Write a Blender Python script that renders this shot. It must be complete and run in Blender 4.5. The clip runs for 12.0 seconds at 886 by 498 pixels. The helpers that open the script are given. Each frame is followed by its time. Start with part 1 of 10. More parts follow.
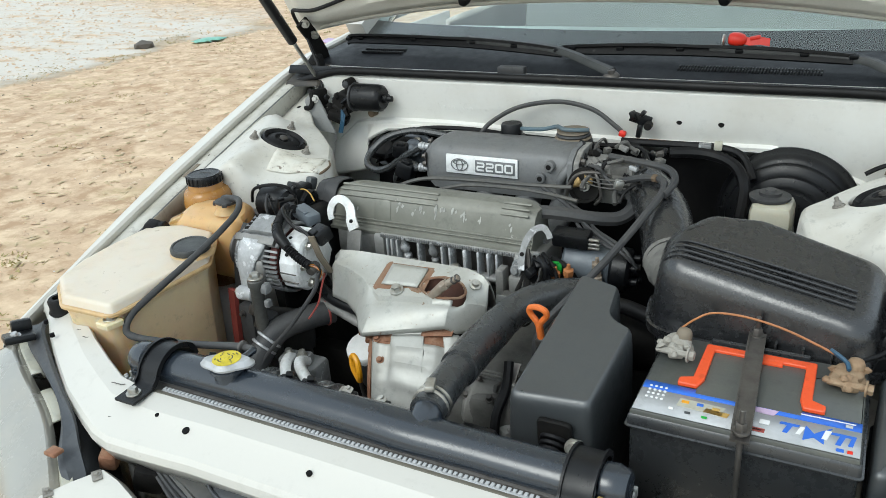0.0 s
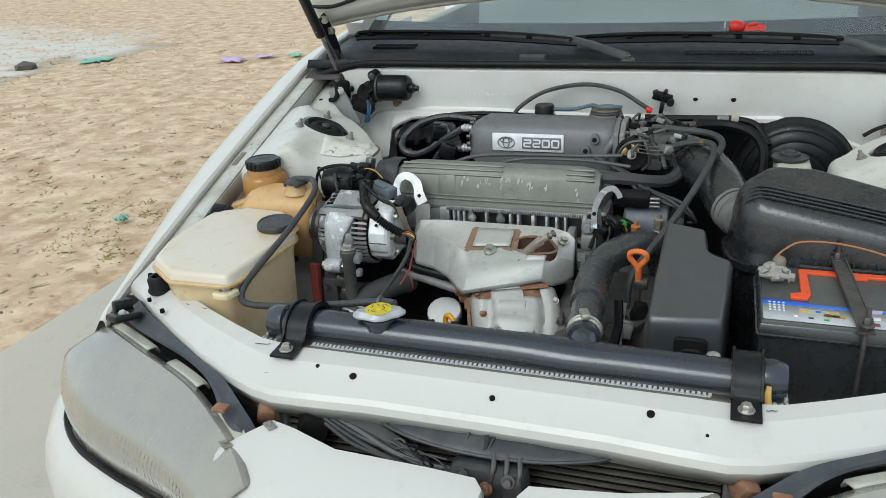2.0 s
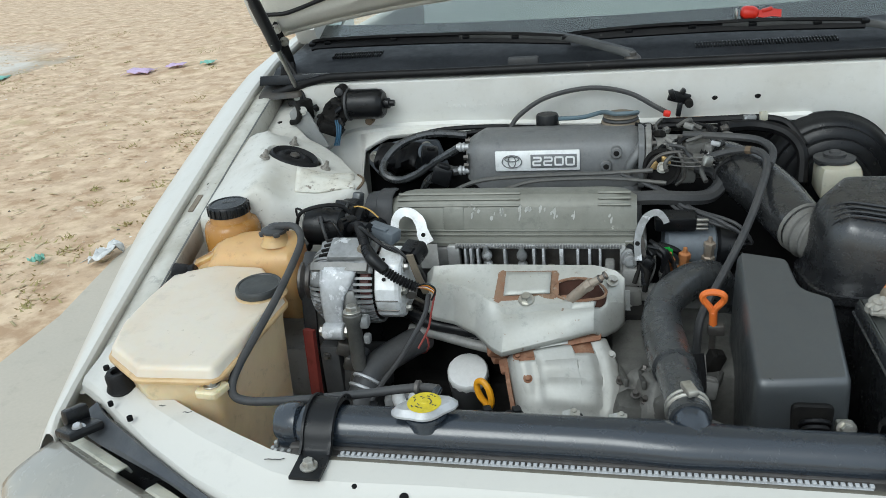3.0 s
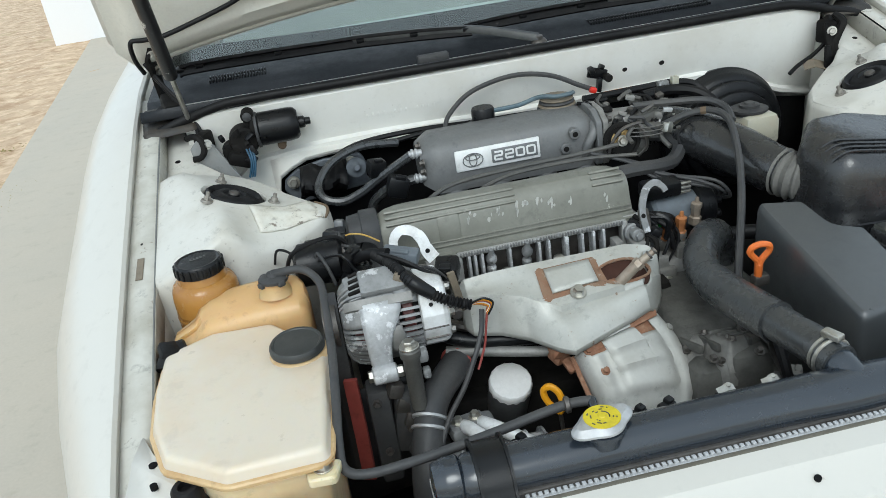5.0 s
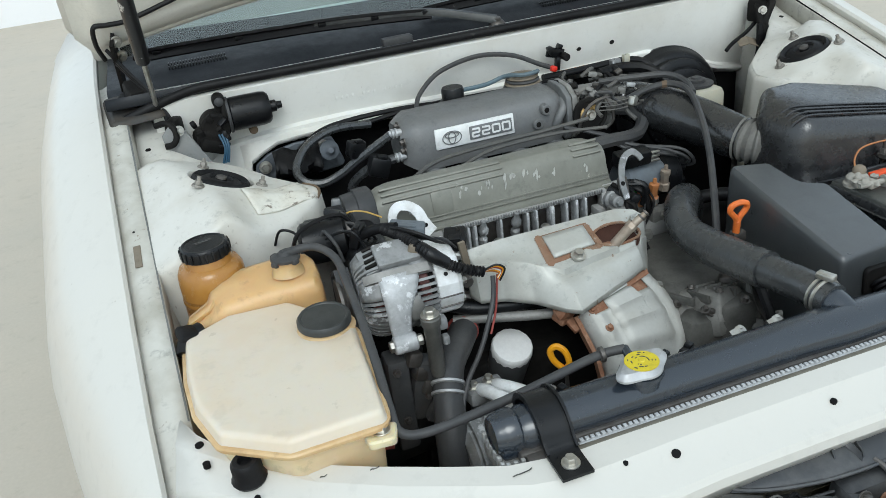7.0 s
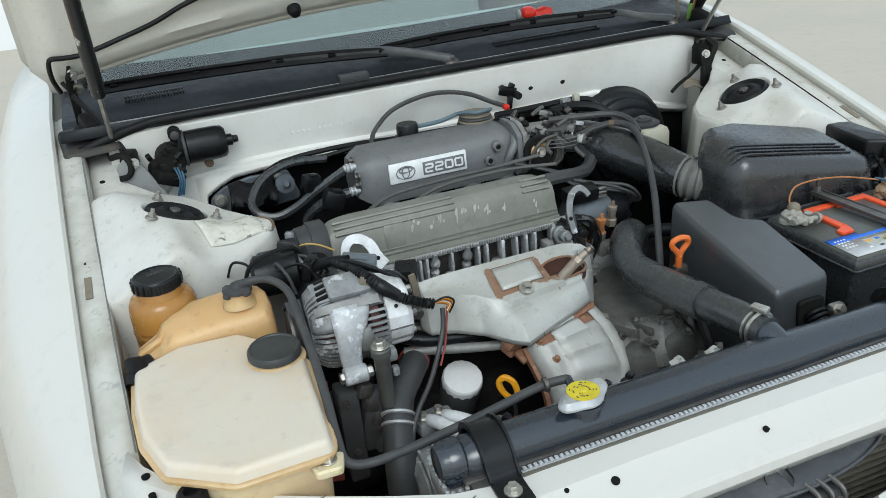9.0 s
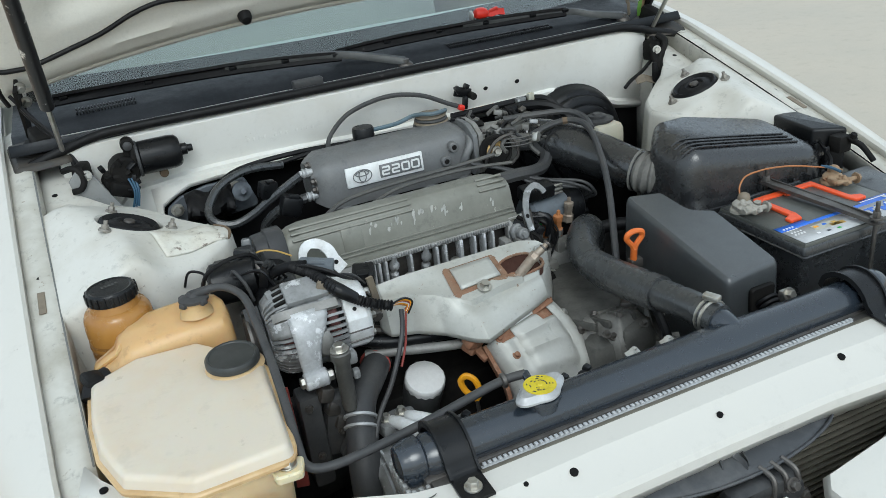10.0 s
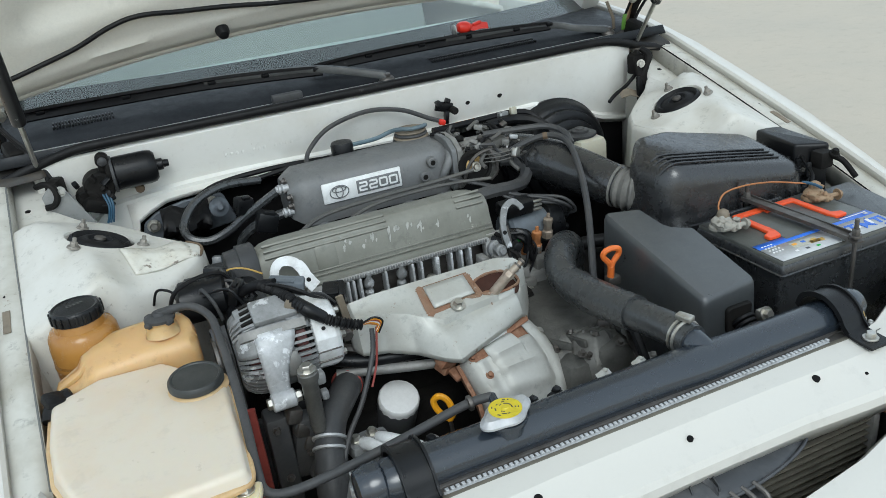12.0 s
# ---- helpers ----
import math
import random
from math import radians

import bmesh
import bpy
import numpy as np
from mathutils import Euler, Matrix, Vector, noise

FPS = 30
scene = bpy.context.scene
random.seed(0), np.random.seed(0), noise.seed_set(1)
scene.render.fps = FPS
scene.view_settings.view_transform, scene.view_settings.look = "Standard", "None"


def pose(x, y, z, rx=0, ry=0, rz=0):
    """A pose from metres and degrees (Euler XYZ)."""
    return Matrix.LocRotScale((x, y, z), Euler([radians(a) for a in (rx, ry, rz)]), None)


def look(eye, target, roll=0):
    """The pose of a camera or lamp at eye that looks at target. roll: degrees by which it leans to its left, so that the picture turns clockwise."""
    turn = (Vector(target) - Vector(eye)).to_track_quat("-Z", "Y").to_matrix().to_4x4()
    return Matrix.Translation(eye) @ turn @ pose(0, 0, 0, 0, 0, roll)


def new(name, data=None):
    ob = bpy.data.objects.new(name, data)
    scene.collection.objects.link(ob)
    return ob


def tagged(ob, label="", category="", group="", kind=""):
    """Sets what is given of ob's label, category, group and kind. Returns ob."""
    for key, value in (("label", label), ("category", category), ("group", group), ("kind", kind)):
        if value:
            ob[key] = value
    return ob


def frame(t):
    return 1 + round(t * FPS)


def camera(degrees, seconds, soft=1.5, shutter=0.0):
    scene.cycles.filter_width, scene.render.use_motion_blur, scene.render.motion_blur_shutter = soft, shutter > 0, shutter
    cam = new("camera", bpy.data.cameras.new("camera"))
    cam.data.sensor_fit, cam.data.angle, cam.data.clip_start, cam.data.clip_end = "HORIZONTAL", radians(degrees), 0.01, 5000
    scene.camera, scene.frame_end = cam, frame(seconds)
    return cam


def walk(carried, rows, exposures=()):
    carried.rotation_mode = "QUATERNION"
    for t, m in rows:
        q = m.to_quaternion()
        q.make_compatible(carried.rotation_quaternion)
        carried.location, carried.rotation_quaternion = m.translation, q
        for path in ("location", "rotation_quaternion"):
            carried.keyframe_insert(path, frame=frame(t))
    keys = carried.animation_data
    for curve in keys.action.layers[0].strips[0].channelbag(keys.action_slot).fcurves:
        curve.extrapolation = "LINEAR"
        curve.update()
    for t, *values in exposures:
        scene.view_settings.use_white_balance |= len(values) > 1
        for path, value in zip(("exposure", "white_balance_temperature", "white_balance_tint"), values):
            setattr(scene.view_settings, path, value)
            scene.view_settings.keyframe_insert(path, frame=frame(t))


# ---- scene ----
cam = camera(58.0, 12.0, 0.6)
PATH = [
    (0.0, (0.51, -0.568, 1.33), (-0.39, 1.023, 0.518), -4.2),
    (0.5, (0.548, -0.677, 1.345), (-0.322, 0.952, 0.577), -3.2),
    (1.0, (0.523, -0.744, 1.329), (-0.326, 0.904, 0.578), -2.7),
    (1.5, (0.354, -0.798, 1.313), (-0.312, 0.926, 0.549), -1.8),
    (2.0, (0.245, -0.826, 1.305), (-0.38, 0.905, 0.524), -3.3),
    (2.5, (0.131, -0.71, 1.295), (-0.456, 1.028, 0.499), -5.3),
    (3.0, (0.033, -0.625, 1.3), (-0.406, 1.151, 0.491), -5.5),
    (3.5, (-0.123, -0.637, 1.312), (-0.304, 1.169, 0.473), -4.4),
    (3.7, (-0.191, -0.655, 1.318), (-0.258, 1.156, 0.477), -5.2),
    (5.3, (-0.427, -0.537, 1.314), (-0.133, 1.239, 0.441), -8.2),
    (5.5, (-0.47, -0.546, 1.313), (-0.107, 1.212, 0.431), -7.9),
    (6.0, (-0.521, -0.549, 1.302), (-0.082, 1.178, 0.395), -8.2),
    (6.5, (-0.537, -0.55, 1.311), (-0.07, 1.166, 0.397), -7.8),
    (8.3, (-0.547, -0.557, 1.336), (-0.049, 1.176, 0.471), -7.0),
    (8.5, (-0.545, -0.562, 1.335), (-0.033, 1.172, 0.481), -6.7),
    (9.0, (-0.534, -0.577, 1.33), (0.05, 1.139, 0.485), -5.8),
    (9.5, (-0.521, -0.587, 1.326), (0.124, 1.106, 0.479), -6.2),
    (10.0, (-0.519, -0.59, 1.327), (0.135, 1.1, 0.482), -6.9),
    (10.5, (-0.519, -0.593, 1.332), (0.137, 1.098, 0.489), -7.2),
    (11.0, (-0.535, -0.601, 1.334), (0.129, 1.09, 0.497), -7.0),
    (11.5, (-0.54, -0.599, 1.334), (0.125, 1.096, 0.506), -6.8),
    (12.0, (-0.473, -0.589, 1.325), (0.184, 1.112, 0.504), -6.9),
]
EXPOSURE = [(0.0, 0.59, 6150, 2), (1.0, 0.43, 6130, 2), (2.0, 0.30, 6030, 2), (3.5, 0.44, 5960, 2), (5.5, 0.48, 6010, 2), (8.5, 0.41, 5940, 2), (12.0, 0.40, 5940, 2)]
walk(cam, [(t, look(eye, target, roll)) for t, eye, target, roll in PATH], EXPOSURE)

# ---- daylight: high thin overcast, soft sun ----
world = bpy.data.worlds.new("sky")
scene.world = world
world.use_nodes = True
wn = world.node_tree
sky = wn.nodes.new("ShaderNodeTexSky")
sky.sky_type = "NISHITA"
sky.sun_disc = False
sky.sun_elevation, sky.sun_rotation = radians(45), radians(195)
sky.air_density, sky.dust_density, sky.ozone_density = 1.0, 2.0, 1.0
wn.nodes["Background"].inputs["Strength"].default_value = 0.13
veil = wn.nodes.new("ShaderNodeMix")          # thin even cloud over the clear sky
veil.data_type = "RGBA"
veil.inputs["Factor"].default_value = 0.65
veil.inputs["B"].default_value = (7.0, 7.2, 7.3, 1)
wn.links.new(sky.outputs[0], veil.inputs["A"])
wn.links.new(veil.outputs["Result"], wn.nodes["Background"].inputs["Color"])
sun = new("sun", bpy.data.lights.new("sun", "SUN"))
sun.data.energy, sun.data.angle, sun.data.color = 1.0, radians(30), (1.0, 0.98, 0.95)
SUN_FROM = Vector((-0.19, -0.70, 0.70))
sun.matrix_world = look(SUN_FROM * 20, (0, 0, 0))

# ---- materials ----


def surface(name, colour, rough=0.5, metal=0.0, stain=None, stain_amount=0.35, stain_scale=14.0, grain=0.06, grain_scale=220.0,
            bump=0.08, bump_scale=None, coat=0.0, rough_var=0.12, spots=None, spot_amount=0.0, spot_scale=60.0, spot_at=0.60, sss=0.0, spec=0.5, dirt=0.3, grime_scale=46.0):
    """A weathered surface: fine grain, broad stains, optional sharp spots of wear, fine relief."""
    m = bpy.data.materials.new(name)
    m.use_nodes = True
    nt = m.node_tree
    b = nt.nodes["Principled BSDF"]
    co = nt.nodes.new("ShaderNodeTexCoord").outputs["Object"]

    def noise_at(scale, detail, rough_=0.6):
        n = nt.nodes.new("ShaderNodeTexNoise")
        n.inputs["Scale"].default_value, n.inputs["Detail"].default_value, n.inputs["Roughness"].default_value = scale, detail, rough_
        nt.links.new(co, n.inputs["Vector"])
        return n.outputs["Fac"]

    def mapped(value, a, b_, c, d):
        r = nt.nodes.new("ShaderNodeMapRange")
        for k, v in zip(("From Min", "From Max", "To Min", "To Max"), (a, b_, c, d)):
            r.inputs[k].default_value = v
        nt.links.new(value, r.inputs["Value"])
        return r.outputs["Result"]

    def mixed(fac, a, b_):
        x = nt.nodes.new("ShaderNodeMix")
        x.data_type = "RGBA"
        nt.links.new(fac, x.inputs["Factor"])
        for v, s in ((a, x.inputs["A"]), (b_, x.inputs["B"])):
            if isinstance(v, tuple):
                s.default_value = (*v, 1)
            else:
                nt.links.new(v, s)
        return x.outputs["Result"]

    stain = stain or tuple(c * 0.6 for c in colour)
    big = noise_at(stain_scale, 5.0)
    fine = noise_at(grain_scale, 3.0)
    col = mixed(mapped(big, 0.42, 0.72, 0.0, stain_amount), colour, stain)
    col = mixed(mapped(fine, 0.3, 0.75, 0.0, grain * 4), col, tuple(c * 0.7 for c in colour))
    grime = noise_at(grime_scale, 8.0, 0.72)                 # small smudges and specks of dirt
    col = mixed(mapped(grime, 0.56, 0.66, 0.0, dirt), col, tuple(c * 0.35 + 0.01 for c in colour))
    if spots:
        wear = noise_at(spot_scale, 6.0, 0.7)
        col = mixed(mapped(wear, spot_at, spot_at + 0.05, 0.0, spot_amount), col, spots)
    nt.links.new(col, b.inputs["Base Color"])
    nt.links.new(mapped(grime, 0.3, 0.72, max(0.02, rough - rough_var), min(1.0, rough + rough_var)), b.inputs["Roughness"])
    b.inputs["Metallic"].default_value = metal
    b.inputs["Coat Weight"].default_value = coat
    b.inputs["Coat Roughness"].default_value = 0.12
    b.inputs["Specular IOR Level"].default_value = spec
    if sss:
        b.inputs["Subsurface Weight"].default_value = sss
        b.inputs["Subsurface Radius"].default_value = (1.0, 0.65, 0.35)
        b.inputs["Subsurface Scale"].default_value = 0.06
    if bump:
        bp = nt.nodes.new("ShaderNodeBump")
        bp.inputs["Strength"].default_value = bump
        bp.inputs["Distance"].default_value = 0.002
        nt.links.new(noise_at(bump_scale or grain_scale, 4.0), bp.inputs["Height"])
        nt.links.new(bp.outputs["Normal"], b.inputs["Normal"])
    return m


WHITE = surface("white_car_paint", (0.575, 0.56, 0.515), 0.42, coat=0.25, stain=(0.60, 0.58, 0.52), stain_amount=0.35, stain_scale=6, grain=0.01,
                bump=0.03, bump_scale=30, rough_var=0.08, spots=(0.24, 0.20, 0.15), spot_amount=0.5, spot_scale=34, spot_at=0.685, dirt=0.08, grime_scale=30)
WHITE_BAY = surface("white_bay_paint", (0.60, 0.59, 0.545), 0.42, stain=(0.44, 0.41, 0.34), stain_amount=0.65, stain_scale=11, grain=0.015, bump=0.06, bump_scale=60,
                    spots=(0.20, 0.17, 0.13), spot_amount=0.7, spot_scale=70, spot_at=0.66, dirt=0.35, grime_scale=60)
RAIL = surface("grimy_rail_paint", (0.54, 0.53, 0.48), 0.5, stain=(0.34, 0.32, 0.265), stain_amount=0.85, stain_scale=13, grain=0.02, bump=0.08, bump_scale=60,
               spots=(0.20, 0.16, 0.11), spot_amount=0.75, spot_scale=50, spot_at=0.64, dirt=0.5, grime_scale=44)
WALL_BAY = surface("bulkhead_paint", (0.735, 0.73, 0.69), 0.42, stain=(0.60, 0.575, 0.51), stain_amount=0.6, stain_scale=9, grain=0.01, bump=0.04, bump_scale=40,
                   spots=(0.34, 0.29, 0.22), spot_amount=0.4, spot_scale=60, spot_at=0.70, dirt=0.10, grime_scale=40)
HOOD_IN = surface("hood_inner_paint", (0.70, 0.69, 0.63), 0.42, stain=(0.62, 0.59, 0.51), stain_amount=0.4, stain_scale=5, bump=0.03, dirt=0.12)
BLACK = surface("black_plastic", (0.006, 0.0065, 0.0075), 0.34, stain=(0.016, 0.016, 0.017), stain_amount=0.45, stain_scale=12, grain=0.08, bump=0.15, bump_scale=700, spots=(0.05, 0.049, 0.047), spot_amount=0.5, spot_scale=40, spot_at=0.66, spec=0.30)
AIRBOX = surface("dusty_black_housing", (0.015, 0.0155, 0.017), 0.27, spec=0.9, coat=0.0, stain=(0.014, 0.014, 0.0145), stain_amount=0.4, stain_scale=10, grain=0.08, bump=0.12, bump_scale=900, spots=(0.05, 0.049, 0.047), spot_amount=0.4, spot_scale=60, spot_at=0.67, dirt=0.1)
BLACK_SOFT = surface("matt_black_plastic", (0.047, 0.052, 0.055), 0.38, spec=0.9, coat=0.2, stain=(0.036, 0.037, 0.038), stain_amount=0.5, stain_scale=9, grain=0.1, bump=0.15, bump_scale=1100, spots=(0.055, 0.054, 0.052), spot_amount=0.4, spot_scale=50, spot_at=0.68, dirt=0.1)
CASE = surface("glossy_battery_case", (0.026, 0.028, 0.030), 0.3, spec=0.8, stain=(0.032, 0.032, 0.033), stain_amount=0.6, stain_scale=8, grain=0.05, bump=0.06, bump_scale=300, spots=(0.06, 0.058, 0.055), spot_amount=0.4, spot_scale=30, spot_at=0.66, dirt=0.1)
WIPER_ARM = surface("worn_black_arm", (0.022, 0.024, 0.024), 0.45, stain=(0.060, 0.062, 0.058), stain_amount=0.7, stain_scale=18, bump=0.1, bump_scale=200)
LID_GREY = surface("dusty_battery_lid", (0.070, 0.075, 0.070), 0.42, spec=0.8, stain=(0.125, 0.125, 0.105), stain_amount=0.8, stain_scale=12, grain=0.08, bump=0.1, bump_scale=500, spots=(0.16, 0.155, 0.15), spot_amount=0.5, spot_scale=60, spot_at=0.64)
# Blue in the base paints the sky's sheen on the black tank.
TANK_BLACK = surface("sky_sheen_tank_plastic", (0.016, 0.022, 0.031), 0.25, spec=0.75, coat=0.15, rough_var=0.06, stain=(0.026, 0.031, 0.038), stain_amount=0.4, stain_scale=5, grain=0.01, dirt=0.03, bump=0.02, bump_scale=60)
RUBBER = surface("black_rubber", (0.006, 0.006, 0.0068), 0.5, stain=(0.02, 0.0195, 0.019), stain_amount=0.55, stain_scale=22, grain=0.1, bump=0.2, bump_scale=300, spots=(0.07, 0.067, 0.062), spot_amount=0.5, spot_scale=55, spot_at=0.65, spec=0.22)
STRUT = surface("chipped_black_paint", (0.008, 0.008, 0.009), 0.35, stain=(0.02, 0.02, 0.02), spots=(0.62, 0.61, 0.57), spot_amount=0.9, spot_scale=34, spot_at=0.575)
FLAP = surface("flaking_cream_paint", (0.66, 0.645, 0.575), 0.55, stain=(0.48, 0.43, 0.34), stain_amount=0.7, stain_scale=30, bump=0.25, bump_scale=90, spots=(0.13, 0.10, 0.07), spot_amount=0.85, spot_scale=48, spot_at=0.60, dirt=0.55, grime_scale=60)
HOSE = surface("dusty_hose_rubber", (0.038, 0.041, 0.043), 0.29, spec=0.7, stain=(0.042, 0.041, 0.039), stain_amount=0.55, stain_scale=14, grain=0.1, bump=0.15, bump_scale=260, spots=(0.10, 0.098, 0.092), spot_amount=0.5, spot_scale=40, spot_at=0.64)
CHIP = surface("bare_metal_chip", (0.46, 0.46, 0.43), 0.5, 0.2, stain=(0.3, 0.3, 0.28), stain_amount=0.6, stain_scale=120)
RUBBER_GREY = surface("dusty_rubber", (0.050, 0.051, 0.053), 0.5, stain=(0.10, 0.095, 0.088), stain_amount=0.55, stain_scale=16, grain=0.1, bump=0.15, bump_scale=400, spec=0.3)
BELLOWS = surface("dusty_bellows_rubber", (0.11, 0.108, 0.10), 0.7, stain=(0.28, 0.27, 0.245), stain_amount=0.6, stain_scale=20, grain=0.1, bump=0.15, bump_scale=400)
# Near-black for oily metal; also paints the shade in holes, slots and recesses.
DARK = surface("oily_dark_metal_and_shade", (0.010, 0.0097, 0.0094), 0.6, stain=(0.032, 0.029, 0.026), stain_amount=0.5, stain_scale=25, bump=0.3, bump_scale=120, spec=0.10)
COWL = surface("cowl_plastic", (0.009, 0.011, 0.014), 0.5, stain=(0.030, 0.032, 0.036), stain_amount=0.6, stain_scale=5, grain=0.12, bump=0.1, bump_scale=600, spec=0.28)
END_PLASTIC = surface("sun_bleached_plastic", (0.026, 0.025, 0.023), 0.6, stain=(0.075, 0.056, 0.034), stain_amount=0.9, stain_scale=20, grain=0.1, bump=0.1)
ALU = surface("cast_aluminium", (0.52, 0.52, 0.51), 0.5, 0.55, stain=(0.28, 0.27, 0.25), stain_amount=0.7, stain_scale=30, grain=0.12, bump=0.3, bump_scale=260, rough_var=0.15)
ALU_PALE = surface("chalky_aluminium", (0.29, 0.295, 0.295), 0.55, 0.35, stain=(0.10, 0.098, 0.093), stain_amount=0.8, stain_scale=34, grain=0.12, bump=0.35, bump_scale=240,
                   spots=(0.66, 0.67, 0.68), spot_amount=0.75, spot_scale=26, spot_at=0.565)
ALU_DULL = surface("dusty_aluminium", (0.30, 0.295, 0.28), 0.6, 0.4, stain=(0.12, 0.115, 0.105), stain_amount=0.7, stain_scale=22, grain=0.12, bump=0.3, bump_scale=220)
COVER = surface("grey_painted_casting", (0.215, 0.215, 0.185), 0.48, 0.15, stain=(0.13, 0.128, 0.105), stain_amount=0.6, stain_scale=18, grain=0.06,
                bump=0.15, bump_scale=300, spots=(0.50, 0.49, 0.44), spot_amount=0.8, spot_scale=27, spot_at=0.655)
PLENUM = surface("plenum_casting", (0.162, 0.166, 0.168), 0.52, 0.15, stain=(0.19, 0.185, 0.175), stain_amount=0.5, stain_scale=26, grain=0.10, bump=0.3, bump_scale=500)
SHIELD = surface("aluminised_heat_shield", (0.47, 0.47, 0.435), 0.54, 0.40, stain=(0.37, 0.35, 0.30), stain_amount=0.5, stain_scale=20, grain=0.05,
                 bump=0.1, bump_scale=90, spots=(0.20, 0.11, 0.06), spot_amount=0.75, spot_scale=80, spot_at=0.64)
SHIELD_BRIGHT = surface("bright_heat_shield", (0.50, 0.50, 0.47), 0.58, 0.30, stain=(0.36, 0.345, 0.30), stain_amount=0.55, stain_scale=20, grain=0.05,
                        bump=0.12, bump_scale=60, spots=(0.26, 0.15, 0.09), spot_amount=0.35, spot_scale=60, spot_at=0.69)
RUST = surface("rust", (0.26, 0.12, 0.065), 0.8, stain=(0.40, 0.27, 0.18), stain_amount=0.7, stain_scale=60, grain=0.2, bump=0.5, bump_scale=300)
RUST_SMEAR = surface("blotchy_rust", (0.235, 0.15, 0.095), 0.75, 0.1, stain=(0.24, 0.105, 0.055), stain_amount=0.9, stain_scale=38, grain=0.12, bump=0.4, bump_scale=260, spots=(0.36, 0.34, 0.30), spot_amount=0.6, spot_scale=55, spot_at=0.58, dirt=0.4, grime_scale=70)
DARK_RUST = surface("dark_rust", (0.070, 0.026, 0.015), 0.8, stain=(0.05, 0.022, 0.014), stain_amount=0.7, stain_scale=80, bump=0.4, bump_scale=200)
STEEL = surface("zinc_steel", (0.55, 0.54, 0.50), 0.38, 0.9, stain=(0.25, 0.22, 0.17), stain_amount=0.6, stain_scale=60, bump=0.1)
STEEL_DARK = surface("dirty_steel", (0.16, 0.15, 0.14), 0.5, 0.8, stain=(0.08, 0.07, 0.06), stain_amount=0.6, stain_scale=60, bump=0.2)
SENSOR = surface("tan_dusty_steel", (0.36, 0.31, 0.25), 0.5, 0.4, stain=(0.20, 0.13, 0.09), stain_amount=0.7, stain_scale=60, bump=0.15)
ALU_WHITE = surface("whitish_corroded_aluminium", (0.50, 0.51, 0.52), 0.55, 0.25, stain=(0.26, 0.26, 0.255), stain_amount=0.7, stain_scale=45, grain=0.12, bump=0.35, bump_scale=240, spots=(0.74, 0.75, 0.76), spot_amount=0.8, spot_scale=30, spot_at=0.52)
EMBLEM = surface("grey_badge_enamel", (0.17, 0.175, 0.18), 0.45, 0.2, stain=(0.10, 0.10, 0.10), stain_amount=0.5, stain_scale=60)
STUD = surface("grimy_zinc_stud", (0.30, 0.285, 0.255), 0.55, 0.4, stain=(0.12, 0.10, 0.08), stain_amount=0.8, stain_scale=90, bump=0.2)
# Gusset grey, with the plate's shade mixed into the colour.
GUSSET = surface("shaded_plate_grey", (0.25, 0.255, 0.25), 0.6, stain=(0.22, 0.21, 0.19), stain_amount=0.6, stain_scale=30)
DUCT = surface("shiny_wrinkled_rubber", (0.019, 0.020, 0.0215), 0.24, spec=0.8, stain=(0.035, 0.034, 0.032), stain_amount=0.6, stain_scale=16, grain=0.08, bump=0.9, bump_scale=26, spots=(0.075, 0.073, 0.068), spot_amount=0.4, spot_scale=45, spot_at=0.65)
LATCH_BODY = surface("grimy_black_casting", (0.028, 0.029, 0.031), 0.5, stain=(0.075, 0.073, 0.070), stain_amount=0.8, stain_scale=34, bump=0.3, bump_scale=140)
CANISTER = surface("grey_enamel_can", (0.085, 0.088, 0.09), 0.4, stain=(0.05, 0.05, 0.05), stain_amount=0.6, stain_scale=30)
WHITE_STEEL = surface("pale_bracket_steel", (0.76, 0.77, 0.77), 0.4, 0.15, stain=(0.35, 0.33, 0.29), stain_amount=0.6, stain_scale=40, bump=0.1)
TANK_CREAM = surface("aged_translucent_plastic", (0.78, 0.60, 0.37), 0.4, stain=(0.44, 0.25, 0.10), stain_amount=0.55, stain_scale=7, grain=0.02, bump=0.08,
                     bump_scale=30, sss=0.6, spots=(0.30, 0.18, 0.09), spot_amount=0.25, spot_scale=20, spot_at=0.68)
TANK_TOP = surface("pale_translucent_plastic", (0.65, 0.575, 0.47), 0.36, stain=(0.60, 0.45, 0.29), stain_amount=0.5, stain_scale=9, grain=0.01, bump=0.06,
                   bump_scale=30, sss=0.15, spots=(0.35, 0.25, 0.14), spot_amount=0.3, spot_scale=24, spot_at=0.70, dirt=0.12, grime_scale=30)
TANK_BROWN = surface("yellowed_tank_plastic", (0.58, 0.37, 0.17), 0.38, stain=(0.46, 0.26, 0.10), stain_amount=0.5, stain_scale=12, grain=0.02, bump=0.06, bump_scale=40, sss=0.5)
TANK_SEAM = surface("stained_seam_plastic", (0.60, 0.42, 0.22), 0.4, stain=(0.42, 0.24, 0.09), stain_amount=0.7, stain_scale=24, grain=0.03, bump=0.1, bump_scale=60, sss=0.1)
FLUID = surface("dark_fluid_amber", (0.21, 0.095, 0.022), 0.3, stain=(0.12, 0.045, 0.012), stain_amount=0.6, stain_scale=20, grain=0.02, bump=0.05, bump_scale=40)
AMBER = surface("amber_tank_plastic", (0.36, 0.175, 0.038), 0.24, stain=(0.16, 0.055, 0.014), stain_amount=0.5, stain_scale=20, grain=0.02, bump=0.05, bump_scale=40, sss=0.1)
OFFWHITE = surface("offwhite_plastic", (0.48, 0.465, 0.38), 0.4, stain=(0.45, 0.41, 0.30), stain_amount=0.5, stain_scale=20, sss=0.1)
